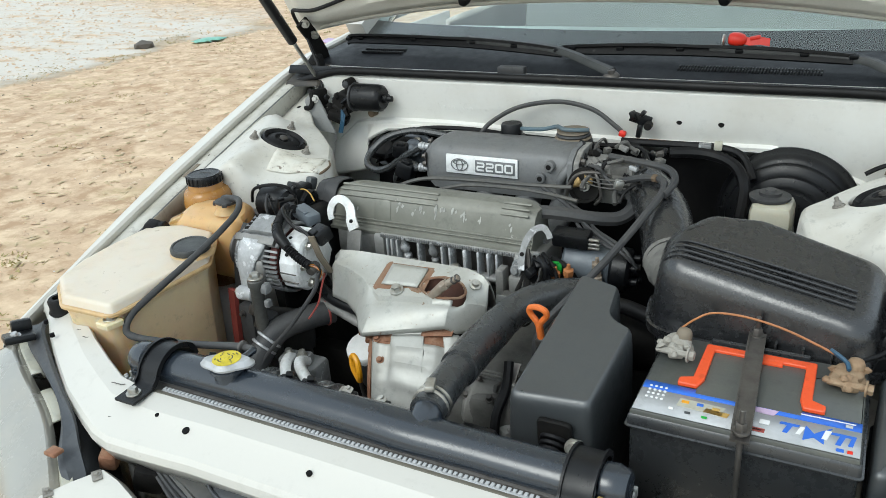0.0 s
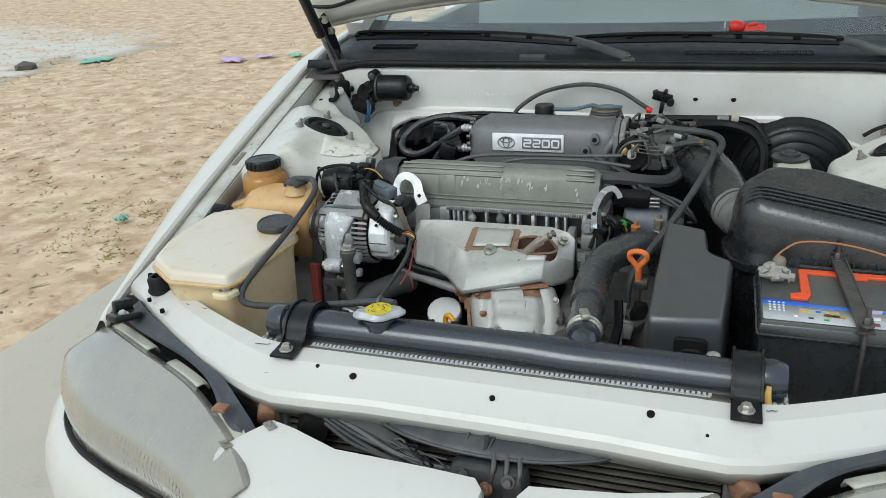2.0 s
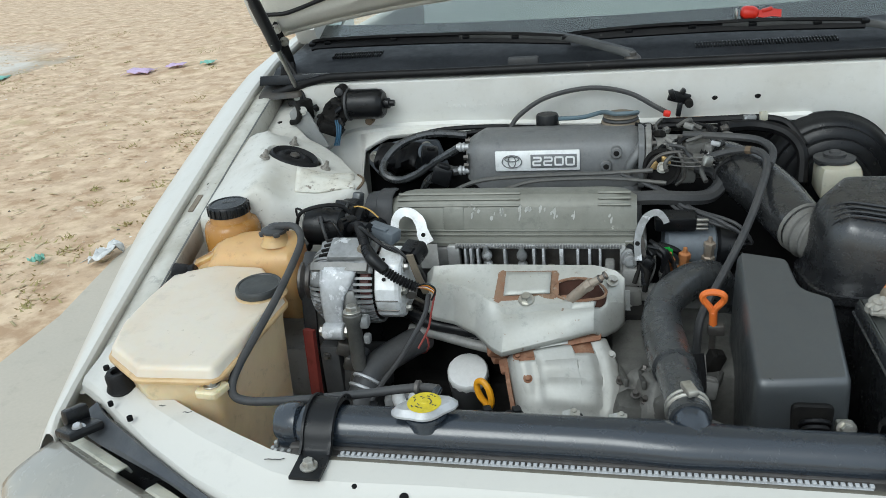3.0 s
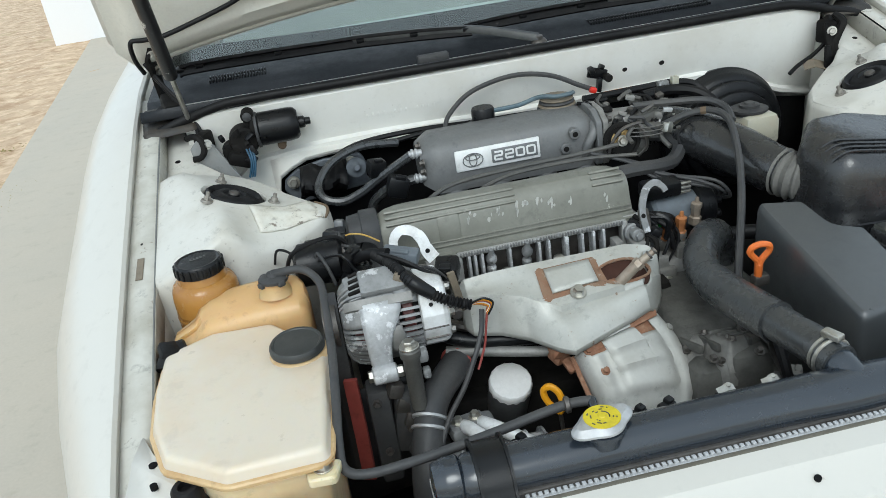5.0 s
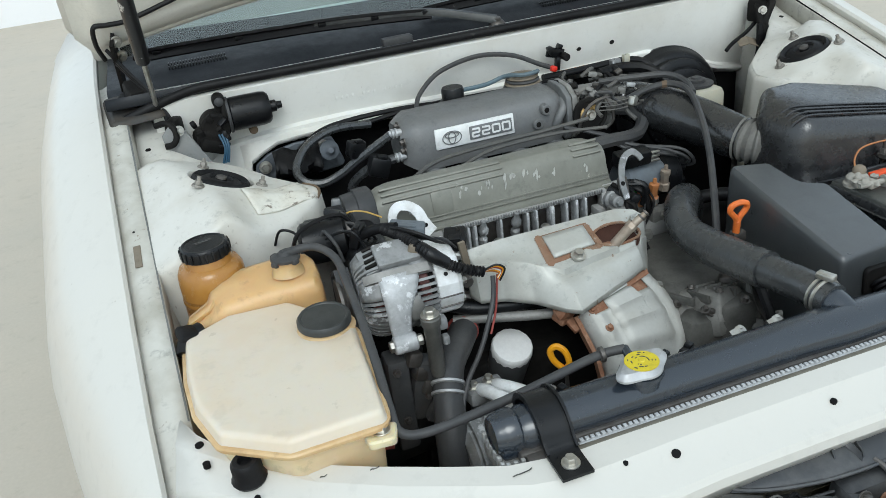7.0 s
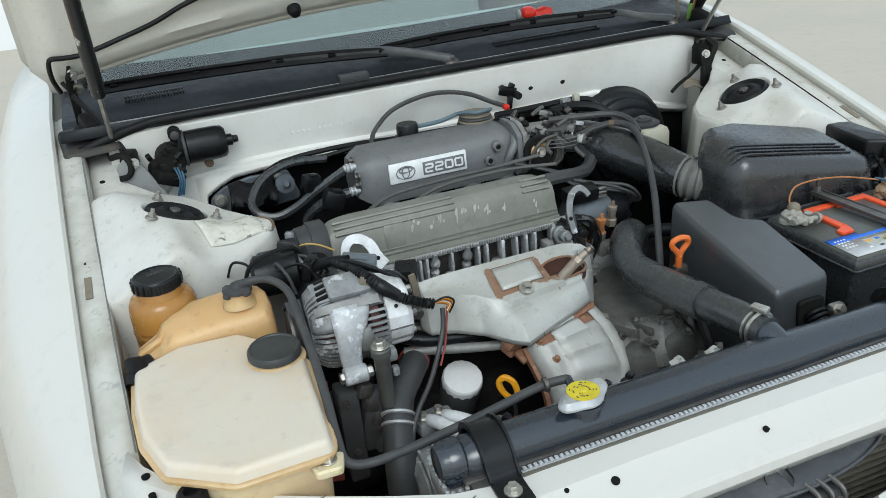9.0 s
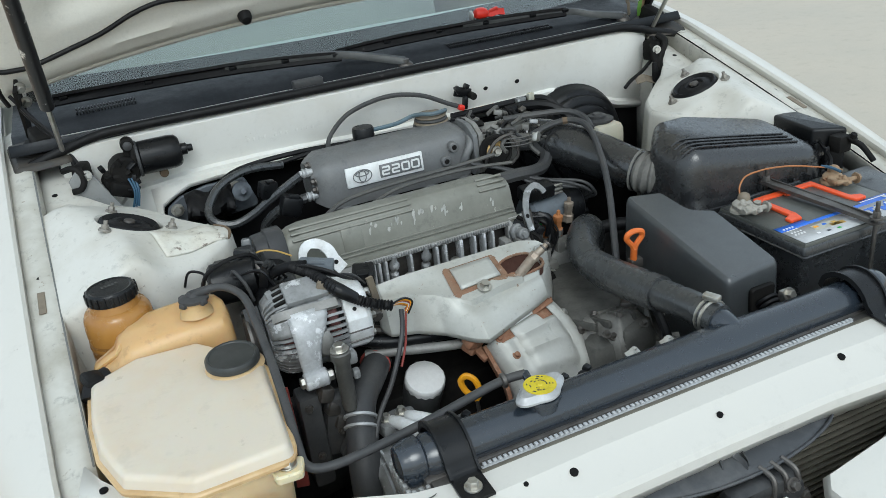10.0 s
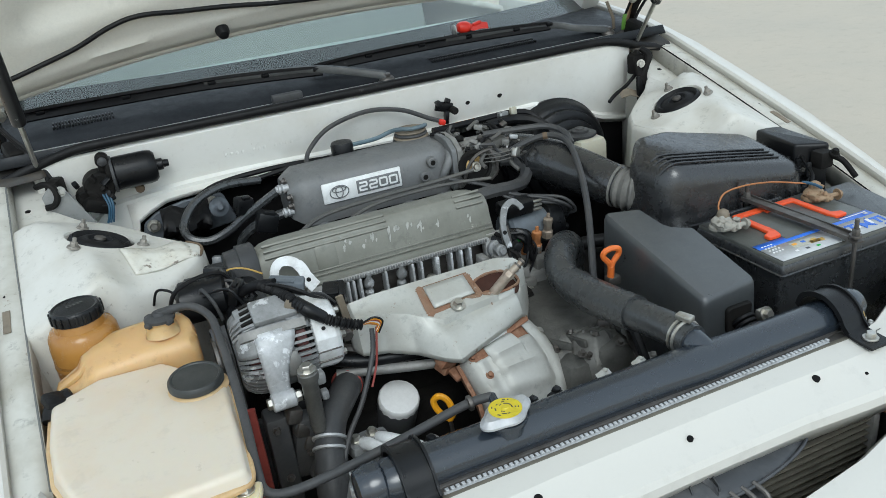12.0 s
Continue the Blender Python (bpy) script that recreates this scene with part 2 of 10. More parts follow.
YELLOWED = surface("yellowed_sealant", (0.48, 0.30, 0.07), 0.5, stain=(0.6, 0.45, 0.2), stain_amount=0.6, stain_scale=60)
YELLOW = surface("yellow_label", (0.62, 0.50, 0.02), 0.5, stain=(0.40, 0.31, 0.03), stain_amount=0.5, stain_scale=70)
YELLOW_GRIP = surface("yellow_plastic", (0.80, 0.36, 0.01), 0.4, stain=(0.6, 0.26, 0.02), stain_amount=0.4, stain_scale=60)
ORANGE_GRIP = surface("orange_plastic", (0.72, 0.17, 0.03), 0.42, stain=(0.5, 0.12, 0.04), stain_amount=0.4, stain_scale=60)
ORANGE = surface("orange_red_plastic", (0.78, 0.09, 0.02), 0.4, stain=(0.6, 0.08, 0.03), stain_amount=0.4, stain_scale=40)
RED = surface("red_plastic", (0.70, 0.03, 0.015), 0.35, stain=(0.5, 0.03, 0.02), stain_amount=0.3, stain_scale=40)
RED_DULL = surface("faded_red", (0.33, 0.062, 0.05), 0.6, stain=(0.2, 0.04, 0.03), stain_amount=0.6, stain_scale=40)
BLUE = surface("blue_print", (0.03, 0.14, 0.62), 0.4, stain=(0.06, 0.2, 0.6), stain_amount=0.3, stain_scale=40)
SILVER = surface("silver_print", (0.48, 0.49, 0.50), 0.45, 0.1, stain=(0.34, 0.345, 0.345), stain_amount=0.7, stain_scale=40)
PRINT_WHITE = surface("white_print", (0.78, 0.78, 0.78), 0.45, stain=(0.6, 0.6, 0.58), stain_amount=0.3, stain_scale=60)
FILTER_WHITE = surface("white_enamel", (0.88, 0.88, 0.87), 0.4, stain=(0.75, 0.75, 0.73), stain_amount=0.3, stain_scale=30, dirt=0.05)
PRINT_DARK = surface("dark_print", (0.06, 0.065, 0.07), 0.45)
BADGE = surface("brushed_badge", (0.80, 0.81, 0.81), 0.4, 0.1, stain=(0.5, 0.5, 0.48), stain_amount=0.4, stain_scale=40, bump=0.05)
GREEN = surface("green_connector", (0.02, 0.36, 0.04), 0.45)
BRASS = surface("dull_brass", (0.50, 0.34, 0.14), 0.45, 0.7, stain=(0.28, 0.2, 0.12), stain_amount=0.5, stain_scale=80)
BLUE_WIRE = surface("blue_wire", (0.025, 0.08, 0.14), 0.5)
GREYBLUE = surface("vacuum_hose_blue", (0.10, 0.15, 0.18), 0.55, stain=(0.15, 0.16, 0.16), stain_amount=0.5)
COPPER_WIRE = surface("copper_wire", (0.42, 0.17, 0.06), 0.5)
CORRODED = surface("corroded_lead", (0.36, 0.345, 0.305), 0.8, stain=(0.26, 0.22, 0.17), stain_amount=0.7, stain_scale=90, grain=0.2, bump=0.6, bump_scale=200)
CORRODED_RED = surface("corroded_copper_clamp", (0.30, 0.20, 0.12), 0.7, 0.3, stain=(0.42, 0.33, 0.22), stain_amount=0.7, stain_scale=90, bump=0.6, bump_scale=200)
LENS = surface("hazed_headlight_lens", (0.275, 0.264, 0.23), 0.25, stain=(0.42, 0.37, 0.28), stain_amount=0.6, stain_scale=6, grain=0.02, bump=0.03, coat=0.8, dirt=0.1, grime_scale=20)
LEAD = surface("grey_lead_rubber", (0.075, 0.074, 0.070), 0.5, stain=(0.14, 0.13, 0.11), stain_amount=0.5, stain_scale=40)
TAN = surface("tan_dusty_rubber", (0.20, 0.165, 0.12), 0.65, stain=(0.10, 0.09, 0.075), stain_amount=0.5, stain_scale=50)
# The blue-grey carries the shade that the bracket plate lies in.
PLATE_BLUE = surface("shaded_blue_grey_steel", (0.15, 0.168, 0.19), 0.45, 0.2, stain=(0.07, 0.075, 0.085), stain_amount=0.6, stain_scale=30)
FILLER = surface("weathered_filler_rubber", (0.040, 0.045, 0.053), 0.5, stain=(0.085, 0.088, 0.092), stain_amount=0.6, stain_scale=18, bump=0.15, bump_scale=200)
LATCH_PLATE = surface("dusty_black_plate", (0.045, 0.048, 0.053), 0.55, stain=(0.11, 0.108, 0.105), stain_amount=0.7, stain_scale=25, bump=0.15, bump_scale=120)
TRANS_PALE = surface("dusty_grey_casting", (0.20, 0.195, 0.18), 0.6, 0.3, stain=(0.065, 0.062, 0.057), stain_amount=0.7, stain_scale=30, grain=0.12, bump=0.4, bump_scale=160, spots=(0.24, 0.22, 0.19), spot_amount=0.5, spot_scale=40, spot_at=0.62)
TRANS = surface("dusty_dark_casting", (0.12, 0.118, 0.108), 0.6, 0.3, stain=(0.022, 0.021, 0.020), stain_amount=0.7, stain_scale=30, grain=0.12, bump=0.4, bump_scale=160, spots=(0.10, 0.095, 0.088), spot_amount=0.5, spot_scale=40, spot_at=0.62)
FLUTE = surface("lens_flute", (0.20, 0.19, 0.16), 0.3, stain=(0.42, 0.38, 0.31), coat=0.5)
WINDING = surface("lacquered_winding", (0.13, 0.035, 0.03), 0.5, stain=(0.05, 0.02, 0.02), stain_amount=0.7, stain_scale=90)
FIN = surface("radiator_fin", (0.20, 0.185, 0.15), 0.6, 0.5, stain=(0.1, 0.09, 0.07), stain_amount=0.6, stain_scale=30)
DIST_GREY = surface("grey_blue_plastic", (0.13, 0.15, 0.17), 0.45, stain=(0.08, 0.085, 0.09), stain_amount=0.5, stain_scale=30)
TAPE_ORANGE = surface("orange_harness_tape", (0.48, 0.22, 0.08), 0.6, stain=(0.3, 0.15, 0.07), stain_amount=0.5, stain_scale=60)
DRY_BROWN = surface("dry_brown_leaf", (0.30, 0.20, 0.11), 0.8, stain=(0.16, 0.10, 0.055), stain_amount=0.7, stain_scale=40)
LEAF = surface("green_leaf", (0.10, 0.22, 0.03), 0.6)
BROWN = surface("brown_dried_residue", (0.13, 0.09, 0.055), 0.8, stain=(0.12, 0.09, 0.05), stain_amount=0.6, stain_scale=40)
# Deadener black, also painting the shade in crossmember holes and the right seam.
DARK_BAY = surface("deadener_and_cavity_black", (0.007, 0.007, 0.0075), 0.7, stain=(0.022, 0.021, 0.02), stain_amount=0.5, stain_scale=14, bump=0.3, bump_scale=90, spec=0.08)
PUTTY = surface("grey_mastic", (0.17, 0.175, 0.17), 0.6)
LITTER_LILAC = surface("lilac_plastic_bag", (0.56, 0.42, 0.60), 0.5)
LITTER_GREEN = surface("green_plastic_bag", (0.22, 0.48, 0.38), 0.5)
LITTER_WHITE = surface("white_plastic_scrap", (0.7, 0.7, 0.68), 0.5)
STONE = surface("rubble_stone", (0.52, 0.38, 0.26), 0.9, stain=(0.66, 0.52, 0.38), stain_amount=0.8, stain_scale=4, bump=0.5, bump_scale=60)
STONE_DARK = surface("dark_rubble", (0.10, 0.085, 0.07), 0.9, bump=0.5, bump_scale=60)
LEAF_DRY = surface("dry_leaf_litter", (0.52, 0.41, 0.25), 0.85, stain=(0.22, 0.20, 0.08), stain_amount=0.8, stain_scale=1.2)
GRASS = surface("dry_grass", (0.33, 0.275, 0.12), 0.85, stain=(0.24, 0.23, 0.08), stain_amount=0.8, stain_scale=1.5)
CONCRETE = surface("pale_concrete", (0.482, 0.432, 0.353), 0.85, dirt=0.12, grime_scale=12, stain=(0.42, 0.39, 0.33), stain_amount=0.6, stain_scale=1.2, grain=0.06, grain_scale=90, bump=0.2, bump_scale=60)
WALL_WHITE = surface("white_wall_render", (0.80, 0.80, 0.80), 0.8, dirt=0.05, stain=(0.7, 0.7, 0.7), stain_amount=0.3, stain_scale=1.0)
TYRE = surface("tyre_rubber", (0.02, 0.02, 0.02), 0.8)
# Raised grey-green stands in for the reflection in the windshield.
DASH = surface("dashboard_vinyl", (0.40, 0.46, 0.45), 0.6, stain=(0.30, 0.35, 0.34), stain_amount=0.5, stain_scale=3)
TRIM_DARK = surface("cabin_trim", (0.035, 0.038, 0.042), 0.7)
SEAT = surface("pale_seat_fabric", (0.22, 0.245, 0.235), 0.8, stain=(0.17, 0.19, 0.185), stain_amount=0.5, stain_scale=4)
TAB_STEEL = surface("crimped_zinc", (0.46, 0.47, 0.48), 0.45, 0.3, stain=(0.22, 0.21, 0.20), stain_amount=0.7, stain_scale=50)


def sand_material():
    """Trodden sand with pale dried-salt ground beyond a wavy margin."""
    m = surface("sand", (0.545, 0.392, 0.255), 0.95, stain=(0.50, 0.36, 0.24), stain_amount=0.8, stain_scale=2.2, grain=0.10, dirt=0.30, grime_scale=11, grain_scale=30, bump=0.9, bump_scale=34,
                spots=(0.74, 0.64, 0.48), spot_amount=0.6, spot_scale=5)
    nt = m.node_tree
    b = nt.nodes["Principled BSDF"]
    old = b.inputs["Base Color"].links[0].from_socket
    co = nt.nodes.new("ShaderNodeTexCoord").outputs["Object"]
    sep = nt.nodes.new("ShaderNodeSeparateXYZ")
    nt.links.new(co, sep.inputs[0])
    wob = nt.nodes.new("ShaderNodeTexNoise")
    wob.inputs["Scale"].default_value, wob.inputs["Detail"].default_value = 0.9, 6.0
    nt.links.new(co, wob.inputs["Vector"])

    def calc(op, a, b_):
        x = nt.nodes.new("ShaderNodeMath")
        x.operation = op
        for v, s in ((a, x.inputs[0]), (b_, x.inputs[1])):
            if isinstance(v, (int, float)):
                s.default_value = v
            else:
                nt.links.new(v, s)
        return x.outputs[0]

    wobble = calc("MULTIPLY", calc("SUBTRACT", wob.outputs["Fac"], 0.5), 2.6)
    near = calc("ADD", calc("MULTIPLY", sep.outputs["X"], -1.0), wobble)               # grows to the far side
    far = calc("SUBTRACT", calc("MULTIPLY", sep.outputs["X"], -0.4), calc("MULTIPLY", sep.outputs["Y"], 1.0))
    step1 = nt.nodes.new("ShaderNodeMapRange")
    step1.inputs["From Min"].default_value, step1.inputs["From Max"].default_value = 6.2, 6.7
    nt.links.new(near, step1.inputs["Value"])
    step2 = nt.nodes.new("ShaderNodeMapRange")
    step2.inputs["From Min"].default_value, step2.inputs["From Max"].default_value = -5.6, -4.2
    nt.links.new(calc("ADD", far, wobble), step2.inputs["Value"])
    streak = nt.nodes.new("ShaderNodeTexNoise")
    streak.inputs["Scale"].default_value, streak.inputs["Detail"].default_value, streak.inputs["Roughness"].default_value = 2.6, 8.0, 0.7
    stretch = nt.nodes.new("ShaderNodeMapping")
    stretch.inputs["Scale"].default_value = (0.45, 1.3, 1.0)
    nt.links.new(co, stretch.inputs["Vector"])
    nt.links.new(stretch.outputs[0], streak.inputs["Vector"])
    broken = nt.nodes.new("ShaderNodeMapRange")
    broken.inputs["From Min"].default_value, broken.inputs["From Max"].default_value = 0.36, 0.50
    nt.links.new(streak.outputs["Fac"], broken.inputs["Value"])
    fac = calc("MULTIPLY", calc("MULTIPLY", calc("MULTIPLY", step1.outputs[0], step2.outputs[0]), broken.outputs[0]), 0.85)
    dirt = nt.nodes.new("ShaderNodeTexNoise")
    dirt.inputs["Scale"].default_value, dirt.inputs["Detail"].default_value, dirt.inputs["Roughness"].default_value = 4.2, 7.0, 0.66
    nt.links.new(co, dirt.inputs["Vector"])
    litter = nt.nodes.new("ShaderNodeMapRange")
    litter.inputs["From Min"].default_value, litter.inputs["From Max"].default_value, litter.inputs["To Max"].default_value = 0.50, 0.58, 0.62
    nt.links.new(dirt.outputs["Fac"], litter.inputs["Value"])
    dark = nt.nodes.new("ShaderNodeMix")
    dark.data_type = "RGBA"
    nt.links.new(litter.outputs[0], dark.inputs["Factor"])
    nt.links.new(old, dark.inputs["A"])
    dark.inputs["B"].default_value = (0.345, 0.215, 0.115, 1)
    clod = nt.nodes.new("ShaderNodeTexNoise")
    clod.inputs["Scale"].default_value, clod.inputs["Detail"].default_value, clod.inputs["Roughness"].default_value = 6.5, 6.0, 0.62
    nt.links.new(co, clod.inputs["Vector"])
    lump = nt.nodes.new("ShaderNodeMapRange")
    lump.inputs["From Min"].default_value, lump.inputs["From Max"].default_value, lump.inputs["To Max"].default_value = 0.46, 0.64, 0.7
    nt.links.new(clod.outputs["Fac"], lump.inputs["Value"])
    pale_clod = nt.nodes.new("ShaderNodeMix")
    pale_clod.data_type = "RGBA"
    nt.links.new(lump.outputs[0], pale_clod.inputs["Factor"])
    nt.links.new(dark.outputs["Result"], pale_clod.inputs["A"])
    pale_clod.inputs["B"].default_value = (0.74, 0.58, 0.395, 1)
    weeds = nt.nodes.new("ShaderNodeTexNoise")
    weeds.inputs["Scale"].default_value, weeds.inputs["Detail"].default_value, weeds.inputs["Roughness"].default_value = 1.5, 9.0, 0.74
    nt.links.new(co, weeds.inputs["Vector"])
    green = nt.nodes.new("ShaderNodeMapRange")
    green.inputs["From Min"].default_value, green.inputs["From Max"].default_value, green.inputs["To Max"].default_value = 0.57, 0.66, 0.45
    nt.links.new(weeds.outputs["Fac"], green.inputs["Value"])
    mossy = nt.nodes.new("ShaderNodeMix")
    mossy.data_type = "RGBA"
    nt.links.new(green.outputs[0], mossy.inputs["Factor"])
    nt.links.new(pale_clod.outputs["Result"], mossy.inputs["A"])
    mossy.inputs["B"].default_value = (0.40, 0.34, 0.16, 1)
    margin = calc("MULTIPLY", calc("MULTIPLY", calc("MULTIPLY", step1.outputs[0], calc("SUBTRACT", 1.0, step1.outputs[0])), step2.outputs[0]), 2.6)
    wrack = nt.nodes.new("ShaderNodeMix")                    # dark weed washed up along the margin
    wrack.data_type = "RGBA"
    nt.links.new(margin, wrack.inputs["Factor"])
    nt.links.new(mossy.outputs["Result"], wrack.inputs["A"])
    wrack.inputs["B"].default_value = (0.22, 0.165, 0.085, 1)
    old = wrack.outputs["Result"]
    pale = nt.nodes.new("ShaderNodeMix")
    pale.data_type = "RGBA"
    nt.links.new(fac, pale.inputs["Factor"])
    nt.links.new(old, pale.inputs["A"])
    pale.inputs["B"].default_value = (0.58, 0.56, 0.51, 1)
    nt.links.new(pale.outputs["Result"], b.inputs["Base Color"])
    return m


SAND = sand_material()


def glass_material(name, tint, rough):
    m = bpy.data.materials.new(name)
    m.use_nodes = True
    b = m.node_tree.nodes["Principled BSDF"]
    b.inputs["Base Color"].default_value = (*tint, 1)
    b.inputs["Roughness"].default_value = rough
    b.inputs["Transmission Weight"].default_value = 1.0
    b.inputs["IOR"].default_value = 1.5
    return m


GLASS = glass_material("tinted_glass", (0.90, 0.97, 0.95), 0.0)
# ---- mesh helpers ----


def vec(p):
    return Vector(p)


def thing(name, at, label, category, group="", kind=""):
    ob = new(name)
    ob.location = at
    ob.empty_display_size = 0.02
    return tagged(ob, label, category, group, kind)


def part(name, bm, material, parent=None, label="", sharp=38, thick=0.0):
    """Links a bmesh, whose points are in world metres, as ONE mesh object under a thing or a part."""
    bmesh.ops.recalc_face_normals(bm, faces=bm.faces)
    me = bpy.data.meshes.new(name)
    for f in bm.faces:
        f.smooth = True
    bm.to_mesh(me)
    bm.free()
    me.set_sharp_from_angle(angle=radians(sharp))
    me.materials.append(material)
    ob = new(name, me)
    if parent is not None:
        ob.parent = parent
        base = parent.location if parent.type == "EMPTY" else Vector()
        ob.matrix_parent_inverse = Matrix.Translation(-Vector(base))
    if thick:
        s = ob.modifiers.new("thickness", "SOLIDIFY")
        s.thickness, s.offset = thick, 0
    if label:
        ob["label"] = label
    return ob


def grid(bm, rows, closed=False, cap=False):
    """Skins rows of points, all of one length."""
    vs = [[bm.verts.new(p) for p in r] for r in rows]
    n = len(vs[0])
    for a, b in zip(vs, vs[1:]):
        for i in range(n if closed else n - 1):
            j = (i + 1) % n
            bm.faces.new((a[i], a[j], b[j], b[i]))
    if cap:
        bm.faces.new(vs[0][::-1])
        bm.faces.new(vs[-1])
    return vs


def smooth_line(pts, per=6):
    """A soft curve through points."""
    p = [vec(q) for q in pts]
    if len(p) < 3:
        return p
    out = []
    for i in range(len(p) - 1):
        a, b, c, d = p[max(i - 1, 0)], p[i], p[i + 1], p[min(i + 2, len(p) - 1)]
        for k in range(per):
            t = k / per
            out.append(0.5 * (2 * b + (c - a) * t + (2 * a - 5 * b + 4 * c - d) * t * t + (3 * b - a - 3 * c + d) * t ** 3))
    return out + [p[-1]]


def tube(bm, pts, r, n=10, per=6, rib=0.0, pitch=0.008):
    """A hose along points; r: radius or radii at the points; rib: height of corrugations."""
    line = smooth_line(pts, per)
    if rib:
        dense, total = [], 0.0
        for a, b in zip(line, line[1:]):
            k = max(1, int((b - a).length / (pitch / 4)))
            dense += [a.lerp(b, i / k) for i in range(k)]
        line = dense + [line[-1]]
    radii = list(r) if isinstance(r, (list, tuple)) else [r] * len(pts)
    side, rows, run = None, [], 0.0
    for i, p in enumerate(line):
        d = (line[min(i + 1, len(line) - 1)] - line[max(i - 1, 0)]).normalized()
        if side is None:
            side = d.orthogonal().normalized()
        side = (side - d * side.dot(d)).normalized()
        up = d.cross(side)
        u = i / (len(line) - 1) * (len(radii) - 1)
        k = min(int(u), len(radii) - 2) if len(radii) > 1 else 0
        rad = radii[k] + (radii[min(k + 1, len(radii) - 1)] - radii[k]) * (u - k)
        if i:
            run += (p - line[i - 1]).length
        if rib:
            rad += rib * math.cos(2 * math.pi * run / pitch)
        rows.append([p + rad * (math.cos(a) * side + math.sin(a) * up) for a in (2 * math.pi * j / n for j in range(n))])
    grid(bm, rows, True, True)


def lathe(bm, base, axis, profile, n=24):
    """Turns (radius, height) pairs about an axis."""
    d = vec(axis).normalized()
    s = d.orthogonal().normalized()
    u = d.cross(s)
    rows = [[vec(base) + d * h + max(r, 1e-4) * (math.cos(a) * s + math.sin(a) * u) for a in (2 * math.pi * j / n for j in range(n))] for r, h in profile]
    grid(bm, rows, True, True)


def rod(bm, a, b, r, n=12, edge=0.0):
    a, b = vec(a), vec(b)
    h = (b - a).length
    e = edge or min(r * 0.15, h * 0.2)
    lathe(bm, a, b - a, [(r - e, 0), (r, e), (r, h - e), (r - e, h)], n)


def bolt(bm, base, axis, r, h):
    """A hexagon head on a washer."""
    lathe(bm, base, axis, [(r * 1.5, 0), (r * 1.5, h * 0.2), (r * 1.45, h * 0.25)], 16)
    lathe(bm, vec(base) + vec(axis).normalized() * h * 0.25, axis, [(r, 0), (r, h * 0.6), (r * 0.85, h * 0.75)], 6)


def fillet(poly, r, n=4):
    """Rounds the corners of a flat outline."""
    out, k = [], len(poly)
    rr = r if isinstance(r, (list, tuple)) else [r] * k
    for i in range(k):
        p, a, b = vec(poly[i][:2]), vec(poly[i - 1][:2]), vec(poly[(i + 1) % k][:2])
        u, v = (a - p), (b - p)
        la, lb = u.length, v.length
        u, v = u / la, v / lb
        ang = math.acos(max(-1, min(1, u.dot(v))))
        t = min(rr[i] / max(math.tan(ang / 2), 1e-3), la * 0.48, lb * 0.48)
        s, e = p + u * t, p + v * t
        for j in range(n + 1):
            w = j / n
            out.append((1 - w) ** 2 * s + 2 * w * (1 - w) * p + w * w * e)
    return out


def inset(poly, d):
    """Moves a counter-clockwise outline inwards by d."""
    k, out = len(poly), []
    for i in range(k):
        a, p, b = poly[i - 1], poly[i], poly[(i + 1) % k]
        e1, e2 = (p - a), (b - p)
        if e1.length < 1e-7 or e2.length < 1e-7:
            out.append(p.copy())
            continue
        n1, n2 = Vector((-e1.y, e1.x)).normalized(), Vector((-e2.y, e2.x)).normalized()
        m = n1 + n2
        m = m / max(m.dot(m) / 2, 0.35)
        out.append(p + m * d)
    return out


def ccw(poly):
    area = sum(poly[i - 1][0] * poly[i][1] - poly[i][0] * poly[i - 1][1] for i in range(len(poly)))
    return list(poly) if area > 0 else list(poly)[::-1]


def prism(bm, poly, profile, corner=0.01, shape=None, n=4):
    """Stacks copies of a rounded outline: profile holds (z, inset) from the bottom up; shape(x, y, z) may bend the points."""
    base = fillet(ccw(poly), corner, n) if corner else [vec(p[:2]) for p in ccw(poly)]
    shape = shape or (lambda x, y, z: (x, y, z))
    rows = [[vec(shape(q.x, q.y, z)) for q in (inset(base, d) if d else base)] for z, d in profile]
    grid(bm, rows, True, True)


def rounded(z0, z1, r, bottom=0.0):
    """A profile from z0 to z1 with its upper edge rounded by r."""
    low = [(z0, bottom), (z0 + bottom, 0)] if bottom else [(z0, 0)]
    return low + [(z1 - r, 0), (z1 - r * 0.62, r * 0.08), (z1 - r * 0.29, r * 0.29), (z1 - r * 0.08, r * 0.62), (z1, r)]


def placed(bm, m):
    bm.transform(m)
    return bm


def rbox(bm, c, s, r=0.004, m=None):
    """A box with soft edges, centred on c."""
    b2 = bmesh.new()
    x, y, z = s[0] / 2, s[1] / 2, s[2] / 2
    r = min(r, x * 0.9, y * 0.9, z * 0.9)
    prism(b2, [(-x, -y), (x, -y), (x, y), (-x, y)], [(-z, r), (-z + r * 0.3, r * 0.3), (-z + r, 0), (z - r, 0), (z - r * 0.3, r * 0.3), (z, r)], r, n=2)
    b2.transform(Matrix.Translation(c) @ (m or Matrix()))
    tmp = bpy.data.meshes.new("tmp")
    b2.to_mesh(tmp)
    bm.from_mesh(tmp)
    b2.free()
    bpy.data.meshes.remove(tmp)


def strip(bm, pts, side, width, thick):
    """A flat strap of that width along points; side: the direction of its width."""
    line = [vec(p) for p in pts]
    s = vec(side).normalized() * (width / 2)
    rows = []
    for i, p in enumerate(line):
        d = (line[min(i + 1, len(line) - 1)] - line[max(i - 1, 0)]).normalized()
        n = d.cross(s).normalized() * (thick / 2)
        rows.append([p - s - n, p + s - n, p + s + n, p - s + n])
    grid(bm, rows, True, True)


